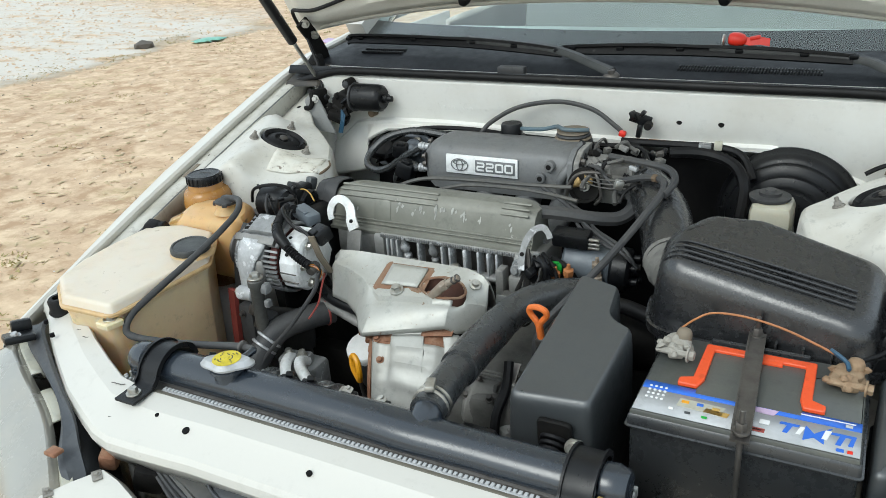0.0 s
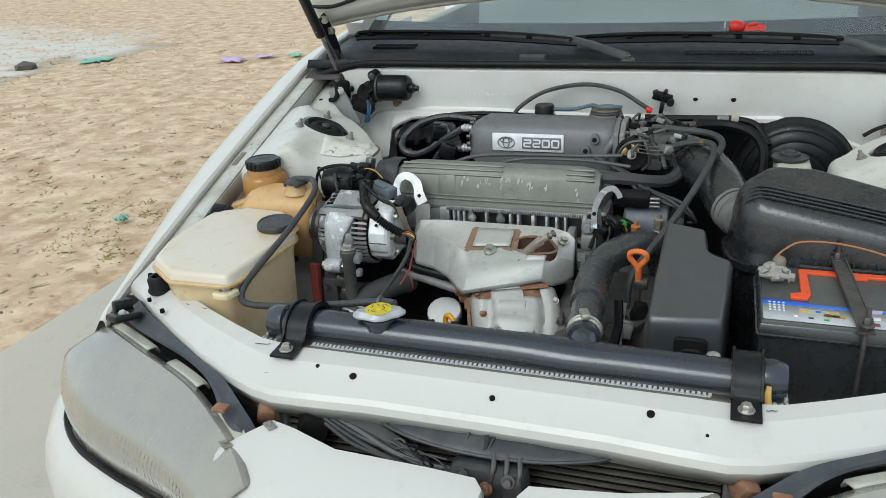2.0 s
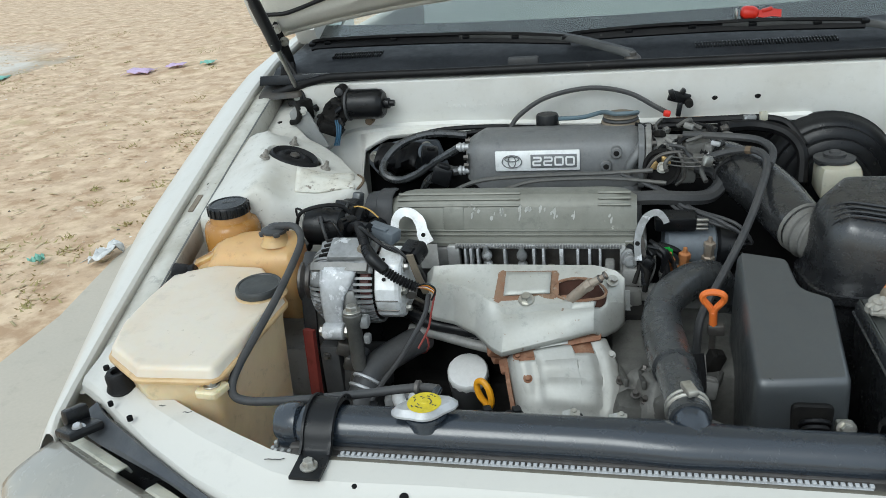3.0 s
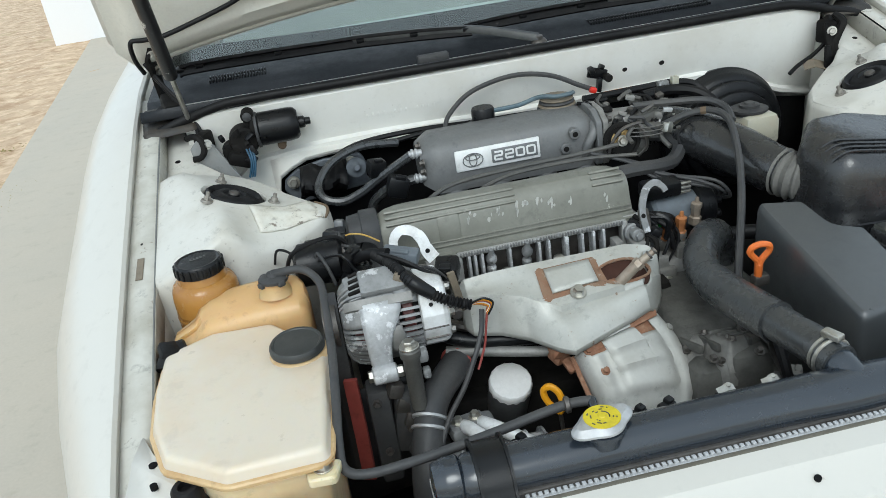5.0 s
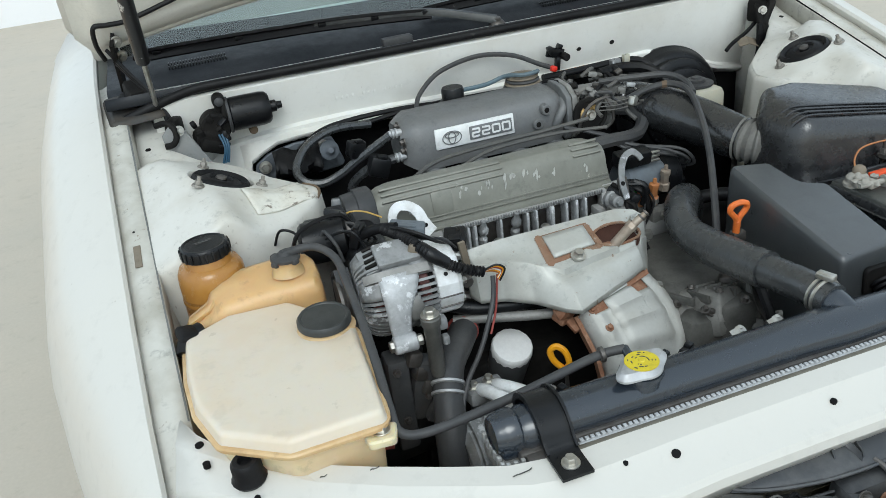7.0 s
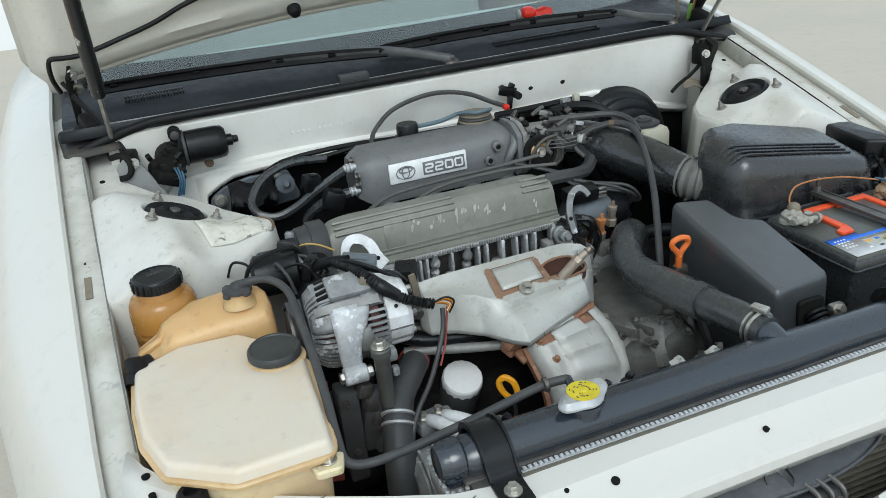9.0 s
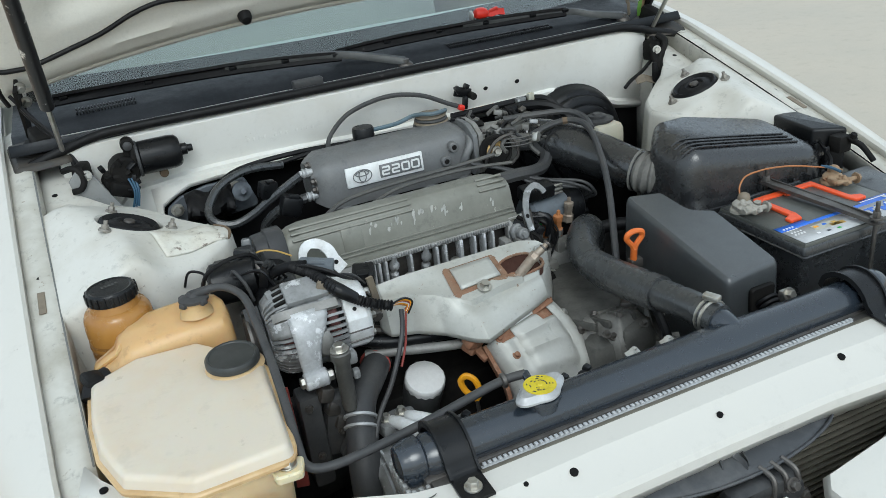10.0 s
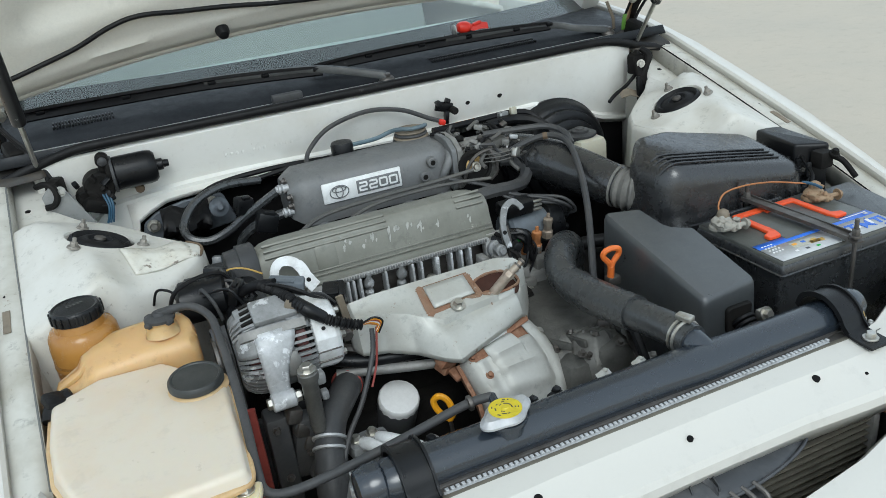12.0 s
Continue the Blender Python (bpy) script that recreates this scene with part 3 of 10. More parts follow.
def ribbon(bm, pts, normal, width, thick):
    """A flat bar that bends within its own plane; width: one or one a point."""
    line = [vec(p) for p in pts]
    up = vec(normal).normalized()
    rows = []
    for i, p in enumerate(line):
        d = (line[min(i + 1, len(line) - 1)] - line[max(i - 1, 0)]).normalized()
        w = width[min(i * len(width) // len(line), len(width) - 1)] if isinstance(width, (list, tuple)) else width
        s, n = up.cross(d).normalized() * (w / 2), up * (thick / 2)
        rows.append([p - s - n, p + s - n, p + s + n, p - s + n])
    grid(bm, rows, True, True)


def turn(axis_x=0, axis_y=0, axis_z=0):
    return pose(0, 0, 0, axis_x, axis_y, axis_z)


# ---- ground and surroundings ----
bm = bmesh.new()
xs = [-400, -60, -24, -14] + [-11 + 0.11 * k for k in range(81)] + [-1.9, 20, 60, 400]
ys = [-400, -60, -20, -2] + [-0.4 + 0.12 * k for k in range(88)] + [14, 24, 60, 400]


def lie(x, y):
    """Trodden relief of the sand beside the concrete."""
    if not (-11.5 < x < -2.25 and -0.5 < y < 10.2):
        return 0.0
    p = Vector((x, y, 0.0))
    return 0.022 * noise.noise(p * 0.9) + 0.010 * noise.noise(p * 4.3) + 0.012 * noise.noise(p * 9.1)


grid(bm, [[(x, y, lie(x, y)) for x in xs] for y in ys])
tagged(part("ground", bm, SAND), "trodden sandy ground with pale dried patches", "ground", kind="structure")

bm = bmesh.new()
prism(bm, [(-1.95, -6), (9.5, -6), (9.5, 9.6), (-2.9, 9.6), (-2.14, 3.2), (-2.08, 2.1), (-1.99, 1.6)], rounded(-0.1, 0.012, 0.006), 0.02)
tagged(part("pavement", bm, CONCRETE), "pale smooth concrete parking apron beside the sand", "pavement", kind="structure")

bm = bmesh.new()
prism(bm, [(-3.3, 9.6), (9.5, 9.6), (9.5, 9.85), (-3.3, 9.85)], rounded(-0.1, 2.4, 0.02), 0.01)
tagged(part("wall_north", bm, WALL_WHITE), "white rendered boundary wall", "wall", kind="structure")

# ---- car body ----
car = thing("car", (0, 1.2, 0), "white car with its hood propped open", "car")


def mirrored(rows):
    return [[(-x, y, z) for x, y, z in r] for r in rows]


# radiator support: top, folded front edge and lips
STATIONS = [  # rear x, rear y, front x, front y
    (0.000, 0.020, 0.000, -0.049), (0.150, 0.020, 0.150, -0.050), (0.245, 0.020, 0.235, -0.056), (0.300, 0.022, 0.285, -0.058),
    (0.345, 0.030, 0.320, -0.050), (0.400, 0.055, 0.362, -0.032), (0.470, 0.090, 0.432, 0.000), (0.550, 0.134, 0.509, 0.045),
    (0.610, 0.172, 0.575, 0.088), (0.640, 0.212, 0.625, 0.125), (0.655, 0.245, 0.668, 0.150)]


def support_row(s):
    xr, yr, xf, yf = s
    drop = 0.004 if xr < 0.5 else 0.0
    mx, my = xr * 0.45 + xf * 0.55, yr * 0.45 + yf * 0.55
    rise = max(0.0, xr - 0.55) * 0.16
    return [(xr, yr + 0.001, 0.715 + rise), (xr, yr + 0.001, 0.752 + rise), (xr * 0.97 + xf * 0.03, yr * 0.97 + yf * 0.03, 0.757 + rise), (mx, my + 0.012, 0.753 + rise),
            (mx, my, 0.749 - drop + rise), (xf * 0.94 + xr * 0.06, yf * 0.94 + yr * 0.06, 0.737 - drop + rise), (xf, yf, 0.731 - drop + rise),
            (xf, yf - 0.002, 0.722 - drop + rise), (xf * 0.95 + xr * 0.05, yf * 0.9 + yr * 0.1, 0.700 - drop + rise)]


right = [support_row(s) for s in STATIONS]
bm = bmesh.new()
grid(bm, mirrored(right)[::-1] + right[1:])
support = part("radiator_support", bm, WHITE, car, "scuffed white painted radiator crossmember", sharp=14, thick=0.003)
def support_z(x, y):
    """Height of the support's upper face near its middle."""
    if abs(x) > 0.5:
        return 0.757 + max(0.0, abs(x) - 0.55) * 0.16 - (0.003 if abs(x) < 0.6 else 0.0)
    for (ya, za), (yb, zb) in zip(((0.02, 0.757), (-0.006, 0.753), (-0.018, 0.745), (-0.046, 0.733)), ((-0.006, 0.753), (-0.018, 0.745), (-0.046, 0.733), (-0.1, 0.72))):
        if y >= yb:
            return za + (zb - za) * (ya - y) / (ya - yb)
    return 0.73


# Holes are dark discs: their shade is put into the colour.
for x, y, z, r in ((-0.182, -0.018, 0.7475, 0.006), (0.008, -0.021, 0.7465, 0.0045), (0.198, -0.014, 0.7475, 0.006), 
                   (-0.236, -0.012, 0.7475, 0.0035), (0.262, -0.030, 0.7405, 0.0025), (-0.588, 0.095, 0.7615, 0.004), (-0.551, 0.076, 0.758, 0.0045), (-0.632, 0.158, 0.77, 0.005),
                   (0.551, 0.076, 0.758, 0.0045), (0.588, 0.095, 0.7615, 0.004), (-0.637, 0.192, 0.7715, 0.006), (0.637, 0.192, 0.7715, 0.006)):
    bm = bmesh.new()
    lathe(bm, (x, y, support_z(x, y) - 0.001), (0, -0.33 if abs(x) < 0.5 else 0, 1), [(r * 0.8, -0.003), (r * 0.8, 0.0052 if abs(x) < 0.5 else 0.0026), (r * 0.6, 0.0054 if abs(x) < 0.5 else 0.0028)], 14)
    part("hole", bm, DARK_BAY, support)

rr = random.Random(19)
for x, y, l in ((-0.335, 0.012, 0.022), (-0.300, -0.030, 0.016), (-0.470, 0.075, 0.010), (-0.520, 0.100, 0.008), (0.330, 0.012, 0.012)):
    bm = bmesh.new()
    line = [(x + l * (k / 5 - 0.5), y + rr.uniform(-0.0012, 0.0012) + 0.1 * l * k / 5) for k in range(6)]
    strip(bm, [(a, b, support_z(a, b) + 0.0021) for a, b in line], (0.15, 1, -0.2), rr.uniform(0.0010, 0.0022), 0.0006)
    part("paint_chip", bm, DARK_RUST if l < 0.008 else LEAD, support, "dark chip in the paint")

# rubber bump stops on the support
for sx in (-1, 1):
    bm = bmesh.new()
    lathe(bm, (sx * 0.592, 0.128, 0.758), (0, -0.05, 1), [(0.017, 0), (0.019, 0.004), (0.016, 0.010), (0.016, 0.024), (0.013, 0.028), (0.008, 0.028), (0.007, 0.022)], 18)
    part("rubber_stop", bm, RUBBER, support)

# fenders
EDGE = [(0.078, 0.676, 0.720), (0.10, 0.679, 0.731), (0.15, 0.683, 0.748), (0.25, 0.690, 0.779), (0.40, 0.697, 0.826), (0.55, 0.703, 0.870), (0.70, 0.709, 0.912),
        (0.90, 0.716, 0.966), (1.05, 0.722, 0.996), (1.30, 0.73, 1.02), (1.60, 0.74, 1.03)]


def fender_row(e):
    y, x, z = e
    k = min(1.0, 0.25 + y * 1.5)                  # the nose is narrower and rounder
    lip = [(x - 0.004, y, z - 0.018), (x - 0.004, y, z - 0.004), (x, y, z), (x + 0.006, y, z - 0.001)]
    skin = [(0.035, -0.010), (0.070, -0.030), (0.105, -0.068), (0.130, -0.120), (0.145, -0.19), (0.152, -0.28), (0.150, -0.38), (0.135, -0.47)]
    return lip + [(x + dx * k, y, z + dz) for dx, dz in skin]


for sx in (-1, 1):
    rows = [[(sx * p[0], p[1], p[2]) for p in r] for r in (fender_row(e) for e in EDGE)]
    bm = bmesh.new()
    grid(bm, rows)
    part("fender", bm, WHITE, car, "glossy white front fender", thick=0.0015)
    # gutter between fender edge and apron
    rows = []
    for y, x, z in EDGE[2:9]:
        rows.append([(sx * (x - 0.003), y, z - 0.016), (sx * (x - 0.010), y, z - 0.017), (sx * (x - 0.018), y, z - 0.013), (sx * (x - 0.030), y, z - 0.011),
                     (sx * (x - 0.040), y, z - 0.013), (sx * (x - 0.044), y, z - 0.016), (sx * (x - 0.046), y, z - 0.05)])
    bm = bmesh.new()
    grid(bm, rows)
    flange = part("fender_flange", bm, RAIL, car, "scuffed white bolted flange along the fender", thick=0.002)
    bm = bmesh.new()
    lathe(bm, (sx * 0.679, 0.593, 0.866), (0, -0.28, 1), [(0.006, 0), (0.006, 0.004), (0.003, 0.005)], 12)
    part("hole", bm, DARK, flange)
    # The right seam's shadow is drawn as a black line; the left is mastic.
    bm = bmesh.new()
    tube(bm, [(sx * (x - 0.0425), y, z - 0.0150) for y, x, z in EDGE[3:9]], 0.0018, 6)
    part("seam_line", bm, PUTTY if sx < 0 else DARK_BAY, flange, "cracked sealer line along the flange, shadow-black on the right")
    bm = bmesh.new()
    rbox(bm, (sx * (0.675 + 0.0045), 0.535, 0.8562), (0.010, 0.046, 0.0016), 0.0006, turn(16.5))
    part("slot", bm, TAN, flange, "dull brown slot cover")
    # inner apron below the flange
    bm = bmesh.new()
    rows = []
    for y, x, z in EDGE[2:9]:
        rows.append([(sx * (x - 0.042), y, z - 0.018), (sx * (x - 0.046), y, z - 0.06), (sx * (x - 0.055), y, z - 0.12), (sx * (x - 0.06), y, 0.35)])
    grid(bm, rows)
    part("apron", bm, WHITE_BAY, car, "dusty white inner apron", thick=0.002)

    # frame rail low beside the engine
    bm = bmesh.new()
    rbox(bm, (sx * 0.535, 0.52, 0.56), (0.160, 0.25, 0.20), 0.012)
    part("frame_rail", bm, WHITE_BAY, car, "dusty white frame rail")

# strut towers: tops leaning in towards the engine, with a folded tongue, running out into the apron
TOWER = [(-0.672, 0.500), (-0.60, 0.498), (-0.525, 0.520), (-0.465, 0.552), (-0.418, 0.590), (-0.402, 0.628), (-0.436, 0.672), (-0.478, 0.735), (-0.57, 0.808), (-0.625, 0.868), (-0.672, 0.885)]


def blend(a, b, x):
    k = min(1.0, max(0.0, (x - a) / (b - a)))
    return k * k * (3 - 2 * k)


def rail_z(y):
    for (y0, _, z0), (y1, _, z1) in zip(EDGE, EDGE[1:]):
        if y <= y1:
            return z0 + (z1 - z0) * (y - y0) / (y1 - y0) - 0.018
    return EDGE[-1][2]


def tower_top(u, y):
    """Height of the tower and apron sheet at a distance u from the car's middle."""
    lean = 0.893 + 0.39 * (max(u, 0.470) - 0.544) + 0.08 * (min(u, 0.470) - 0.470) - 0.05 * (y - 0.669)
    side = rail_z(y) + 0.45 * (0.668 - u)
    k = max(0.0, 0.012 - abs(lean - side)) / 0.012
    top = min(lean, side) - 0.003 * k * k
    top -= 0.45 * max(0.0, 0.605 - y) * blend(0.56, 0.50, u)
    behind = min(0.884 + 0.30 * (y - 0.80), side)
    w = blend(0.745, 0.815, y)
    return top * (1 - w) + behind * w


def ray_reach(poly, c, a):
    """Distance from c to the outline along the angle a."""
    d = Vector((math.cos(a), math.sin(a)))
    best = 1.0
    for p, q in zip(poly, poly[1:] + poly[:1]):
        p, e = Vector(p) - c, Vector(q) - Vector(p)
        den = d.x * e.y - d.y * e.x
        if abs(den) > 1e-9:
            r, s = (p.x * e.y - p.y * e.x) / den, (p.x * d.y - p.y * d.x) / den
            if r > 0 and -1e-6 <= s <= 1 + 1e-6:
                best = min(best, r)
    return best


TOWER_AT = Vector((-0.544, 0.669))
for sx in (-1, 1):
    shape = TOWER if sx < 0 else [(min(x, -0.440 - 0.3 * max(0.0, 0.628 - y)), y) for x, y in TOWER]   # only one side has the long tongue
    outline = [(p[0], p[1]) for p in fillet(shape, 0.018, 5)]
    rows = []
    for k in range(96):
        a = 2 * math.pi * k / 96
        reach = ray_reach(outline, TOWER_AT, a)
        row = []
        for f, out, drop in ((0.0, 0.0445, 0.008), (0.0, 0.0455, 0.001), (0.0, 0.047, -0.001), (0.0, 0.050, 0.0), (0.25, 0, 0), (0.5, 0, 0), (0.75, 0, 0), (0.93, 0, 0), (1.0, -0.004, 0.0008), (1.0, 0.0, 0.003), (1.0, 0.003, 0.009), (1.0, 0.005, 0.03), (1.0, 0.012, 0.12), (1.0, 0.02, 0.5)):
            r = out if f == 0.0 else 0.050 + (reach - 0.050) * f + out
            p = TOWER_AT + r * Vector((math.cos(a), math.sin(a)))
            q = TOWER_AT + min(r, reach) * Vector((math.cos(a), math.sin(a)))
            row.append((-sx * p.x, p.y, tower_top(-q.x, q.y) - drop))
        rows.append(row)
    bm = bmesh.new()
    grid(bm, rows + rows[:1])
    bmesh.ops.remove_doubles(bm, verts=bm.verts[:], dist=1e-5)
    bmesh.ops.recalc_face_normals(bm, faces=bm.faces[:])
    tower = part("strut_tower", bm, WHITE_BAY, car, "scuffed white suspension tower leaning inwards")
    c = Vector((sx * 0.544, 0.669, 0.8935))
    up = Vector((-sx * 0.39, 0.05, 1)).normalized()
    bm = bmesh.new()
    lathe(bm, c - 0.003 * up, up, [(0.0455, -0.004), (0.0435, 0.003), (0.040, 0.006), (0.037, 0.004), (0.034, -0.001), (0.030, 0.001), (0.024, 0.005), (0.018, 0.005), (0.015, 0.001), (0.009, 0.001), (0.008, 0.006), (0.0, 0.0065)], 36)
    part("strut_mount", bm, RUBBER, tower, "black rubber strut mount")
    bm = bmesh.new()
    lathe(bm, c + 0.001 * up, up, [(0.009, 0), (0.0085, 0.003), (0.004, 0.005), (0.0, 0.005)], 12)
    part("rod_end", bm, STEEL_DARK, tower, "dull steel rod end")
    for a in (113, -7, -127):
        a = a if sx < 0 else 180 - a
        x, y = c.x + 0.058 * math.cos(radians(a)), c.y + 0.060 * math.sin(radians(a))
        p = Vector((x, y, tower_top(abs(x), y)))
        bm = bmesh.new()
        lathe(bm, p - 0.001 * up, up, [(0.0095, 0), (0.0095, 0.0015), (0.006, 0.002)], 18)
        bolt(bm, p + 0.0005 * up, up, 0.0058, 0.008)
        rod(bm, p, p + 0.015 * up, 0.0032, 10)
        part("stud", bm, STUD, tower, "grimy stud, washer and nut")
    if sx < 0:
        # loose lapped plate with flaking paint over the tongue
        q = [vec(p) for p in ((-0.520, 0.618, 0), (-0.506, 0.560, 0), (-0.412, 0.596, 0), (-0.432, 0.655, 0))]
        rows = []
        for a_ in range(13):
            row = []
            for b_ in range(13):
                p = q[0].lerp(q[1], a_ / 12).lerp(q[3].lerp(q[2], a_ / 12), b_ / 12)
                curl = 0.006 * max(0.0, b_ / 12 - 0.75) * 4 * (a_ / 12)
                row.append((p.x, p.y, tower_top(-p.x, p.y) + 0.0022 + 0.0006 * math.sin(a_ * 1.9 + b_ * 0.8) - curl))
            rows.append(row)
        bm = bmesh.new()
        grid(bm, rows)
        part("lapped_plate", bm, FLAP, tower, "flaking cream-painted lapped plate", thick=0.0025)
        bm = bmesh.new()
        tube(bm, [(-0.424, 0.652, 0.862), (-0.408, 0.632, 0.8605), (-0.406, 0.612, 0.857), (-0.418, 0.596, 0.850), (-0.440, 0.586, 0.846)], [0.0016, 0.0022, 0.0026, 0.0022, 0.0012], 8)
        part("rolled_lip", bm, BROWN, tower, "rusty rolled lip of the tongue")
    # apron running back from the tower to the cowl
    bm = bmesh.new()
    rows = []
    for k in range(13):
        y = 0.785 + 0.0222 * k
        edge = 0.606 + 0.006 * math.sin(k * 0.9)
        rows.append([(sx * u, y, tower_top(u, y) + 0.0015) for u in (0.672, 0.655, 0.640, 0.625, edge + 0.008)] + [(sx * edge, y, tower_top(edge, y) - 0.004), (sx * (edge - 0.003), y, tower_top(edge, y) - 0.02), (sx * (edge - 0.005), y, 0.60)])
    grid(bm, rows)
    back = part("rear_apron", bm, WHITE_BAY, tower, thick=0.002)
    bm = bmesh.new()
    y = 0.862
    lathe(bm, (sx * 0.650, y, tower_top(0.650, y) + 0.0015), (0, -0.28, 1), [(0.005, 0), (0.005, 0.0012), (0.003, 0.0016)], 12)
    part("hole", bm, DARK, back)

# firewall: upper panel with a pressed lower edge, and the recessed panel behind the engine
LOW = [(-0.63, 0.80), (-0.585, 0.815), (-0.53, 0.862), (-0.51, 0.867), (-0.497, 0.869), (-0.483, 0.870), (-0.46, 0.873), (-0.43, 0.875), (-0.38, 0.877), (-0.30, 0.878), (-0.20, 0.876), (-0.12, 0.873), (0.0, 0.870), (0.20, 0.870), (0.36, 0.874), (0.42, 0.862), (0.48, 0.835), (0.53, 0.815), (0.60, 0.80)]
TOP = 0.974
FLANGE = [(-0.63, 0.74), (-0.585, 0.75), (-0.53, 0.76), (-0.51, 0.765), (-0.497, 0.770), (-0.483, 0.838), (-0.46, 0.851), (-0.43, 0.864), (-0.38, 0.867), (-0.30, 0.869), (-0.20, 0.868)]
bm = bmesh.new()
rows = []
for x, low in LOW:
    yy = 0.915 + 0.03 * max(0.0, abs(x) - 0.45)
    low -= 0.004
    rim = [z for a, z in FLANGE if a >= x - 1e-6][:1]
    if rim:
        under = [(x, 0.8865, rim[0] - 0.007), (x, 0.8850, rim[0])]
    else:
        under = [(x, yy + 0.055, low - 0.045), (x, yy + 0.016, low - 0.014)]
    rows.append(under + [(x, yy - 0.006, low - 0.003), (x, yy - 0.007, low + 0.004), (x, yy + 0.002, low + 0.009), (x, yy - 0.002, low + 0.02),
                 (x, yy - 0.010, low * 0.5 + TOP * 0.5), (x, yy - 0.018, TOP - 0.006), (x, yy - 0.010, TOP), (x, yy + 0.05, TOP + 0.004)])
grid(bm, rows)
firewall = part("firewall", bm, WALL_BAY, car, "white bulkhead panel with a pressed edge", thick=0.002)
bm = bmesh.new()
grid(bm, [[(x, 0.965 + 0.01 * math.cos(x * 3), z) for z in (0.30, 0.6, 0.80, 0.90)] for x in (-0.72, -0.5, 0, 0.5, 0.72)])
part("recessed_bulkhead", bm, WALL_BAY, car, "white recessed lower bulkhead", thick=0.003)
bm = bmesh.new()
grid(bm, [[(x, 0.950 + 0.01 * math.cos(x * 3) - 0.012 * (0.06 < s < 0.97), 0.36 + (top - 0.36) * s) for s in (0, 0.05, 0.5, 0.9, 0.96, 1.0)] for x, top in ((-0.500, 0.70), (-0.495, 0.815), (-0.485, 0.838), (-0.46, 0.853), (-0.30, 0.860), (0, 0.862), (0.3, 0.862), (0.5, 0.858), (0.6, 0.80))])
part("lower_bulkhead", bm, DARK_BAY, car, "black sound deadener on the lower bulkhead", thick=0.003)
for x in (0.198, 0.273):
    bm = bmesh.new()
    lathe(bm, (x, 0.9075, 0.914), (0, -1, -0.1), [(0.0055, 0), (0.0055, 0.002), (0.003, 0.0025)], 14)
    part("hole", bm, DARK, firewall)
# stamped characters, illegible
for k in range(13):
    if k in (4, 8):
        continue
    bm = bmesh.new()
    rbox(bm, (-0.305 + k * 0.0105, 0.9066, 0.914), (0.0045, 0.0012, 0.0075), 0.0005, turn(9))
    part("stamped_bar", bm, WALL_BAY, firewall)
# cowl seal, cowl panel and windshield
bm = bmesh.new()
tube(bm, [(-0.70, 0.90, 0.945), (-0.63, 0.903, 0.965), (-0.56, 0.900, 0.982), (-0.50, 0.898, 0.985), (-0.3, 0.898, 0.984), (0, 0.898, 0.984), (0.3, 0.898, 0.983), (0.50, 0.898, 0.983),
          (0.56, 0.899, 0.976), (0.63, 0.897, 0.957), (0.68, 0.89, 0.945)], 0.0085, 10)
part("cowl_seal", bm, RUBBER, car, "black rubber cowl seal")


def screen_base(x):
    return 1.085 + 0.22 * x * x


bm = bmesh.new()
rows = []
for i in range(29):
    x = -0.70 + 1.40 * i / 28
    yb = screen_base(x)
    rows.append([(x, 0.905, 0.972), (x, 0.915, 0.988), (x, 0.935, 0.982), (x, 0.975, 0.972), (x, 1.0, 0.985), (x, yb - 0.03, 1.000), (x, yb, 1.004), (x, yb + 0.02, 1.000)])
grid(bm, rows)
cowl = part("cowl_panel", bm, COWL, car, "dusty black plastic cowl panel", thick=0.003)
for x0, x1 in ((-0.585, -0.47), (0.17, 0.43)):
    n = int((x1 - x0) / 0.0056)
    for k in range(n):
        for yy in ((1.052, 1.070) if x0 < 0 else (1.008, 1.022)):
            bm = bmesh.new()
            rbox(bm, (x0 + k * 0.0056, yy, 0.985 + (yy - 1.0) * 0.15 + 0.003), (0.0028, 0.013, 0.006), 0.0008)
            part("vent_slat", bm, BLACK, cowl)
for sx in (-1, 1):
    bm = bmesh.new()
    prism(bm, [(0.610, 0.890), (0.700, 0.880), (0.712, 0.985), (0.640, 1.000), (0.585, 0.955)], [(-0.004, 0), (0.0, 0.001), (0.004, 0.004), (0.006, 0.010)], 0.012, lambda x, y, z: (sx * x, y, z + 0.952 + (y - 0.89) * 0.22))
    part("end_piece", bm, END_PLASTIC, cowl, "dusty grey plastic end piece")
for x0, w in ((-0.16, 0.06),):
    bm = bmesh.new()
    rbox(bm, (x0, 0.962, 0.985), (w, 0.02, 0.018), 0.003)
    part("clip_block", bm, RUBBER_GREY, cowl)

bm = bmesh.new()
rows = []
for i in range(25):
    x = -0.68 + 1.36 * i / 24
    yb = screen_base(x)
    rows.append([(x * (1 - 0.12 * s), yb + 0.012 + s * 0.78 - 0.06 * s * x * x, 0.999 + 0.43 * s - 0.06 * s * s) for s in (0, 0.005, 0.01, 0.02, 0.04, 0.07, 0.1, 0.15, 0.2, 0.3, 0.5, 0.75, 0.99, 1.0)])
grid(bm, rows)
glass = part("windshield", bm, GLASS, car, "tinted curved windshield", thick=0.005)
glass.visible_shadow = False

bm = bmesh.new()
grid(bm, [[(x * 0.995, screen_base(x) + 0.017 + s * 0.78, 0.995 + 0.43 * s - 0.06 * s * s) for s in (0.0, 0.02, 0.05, 0.085)] for x in (-0.68 + 1.36 * i / 24 for i in range(25))])
part("frit_band", bm, BLACK, glass, "black printed band along the lower edge")

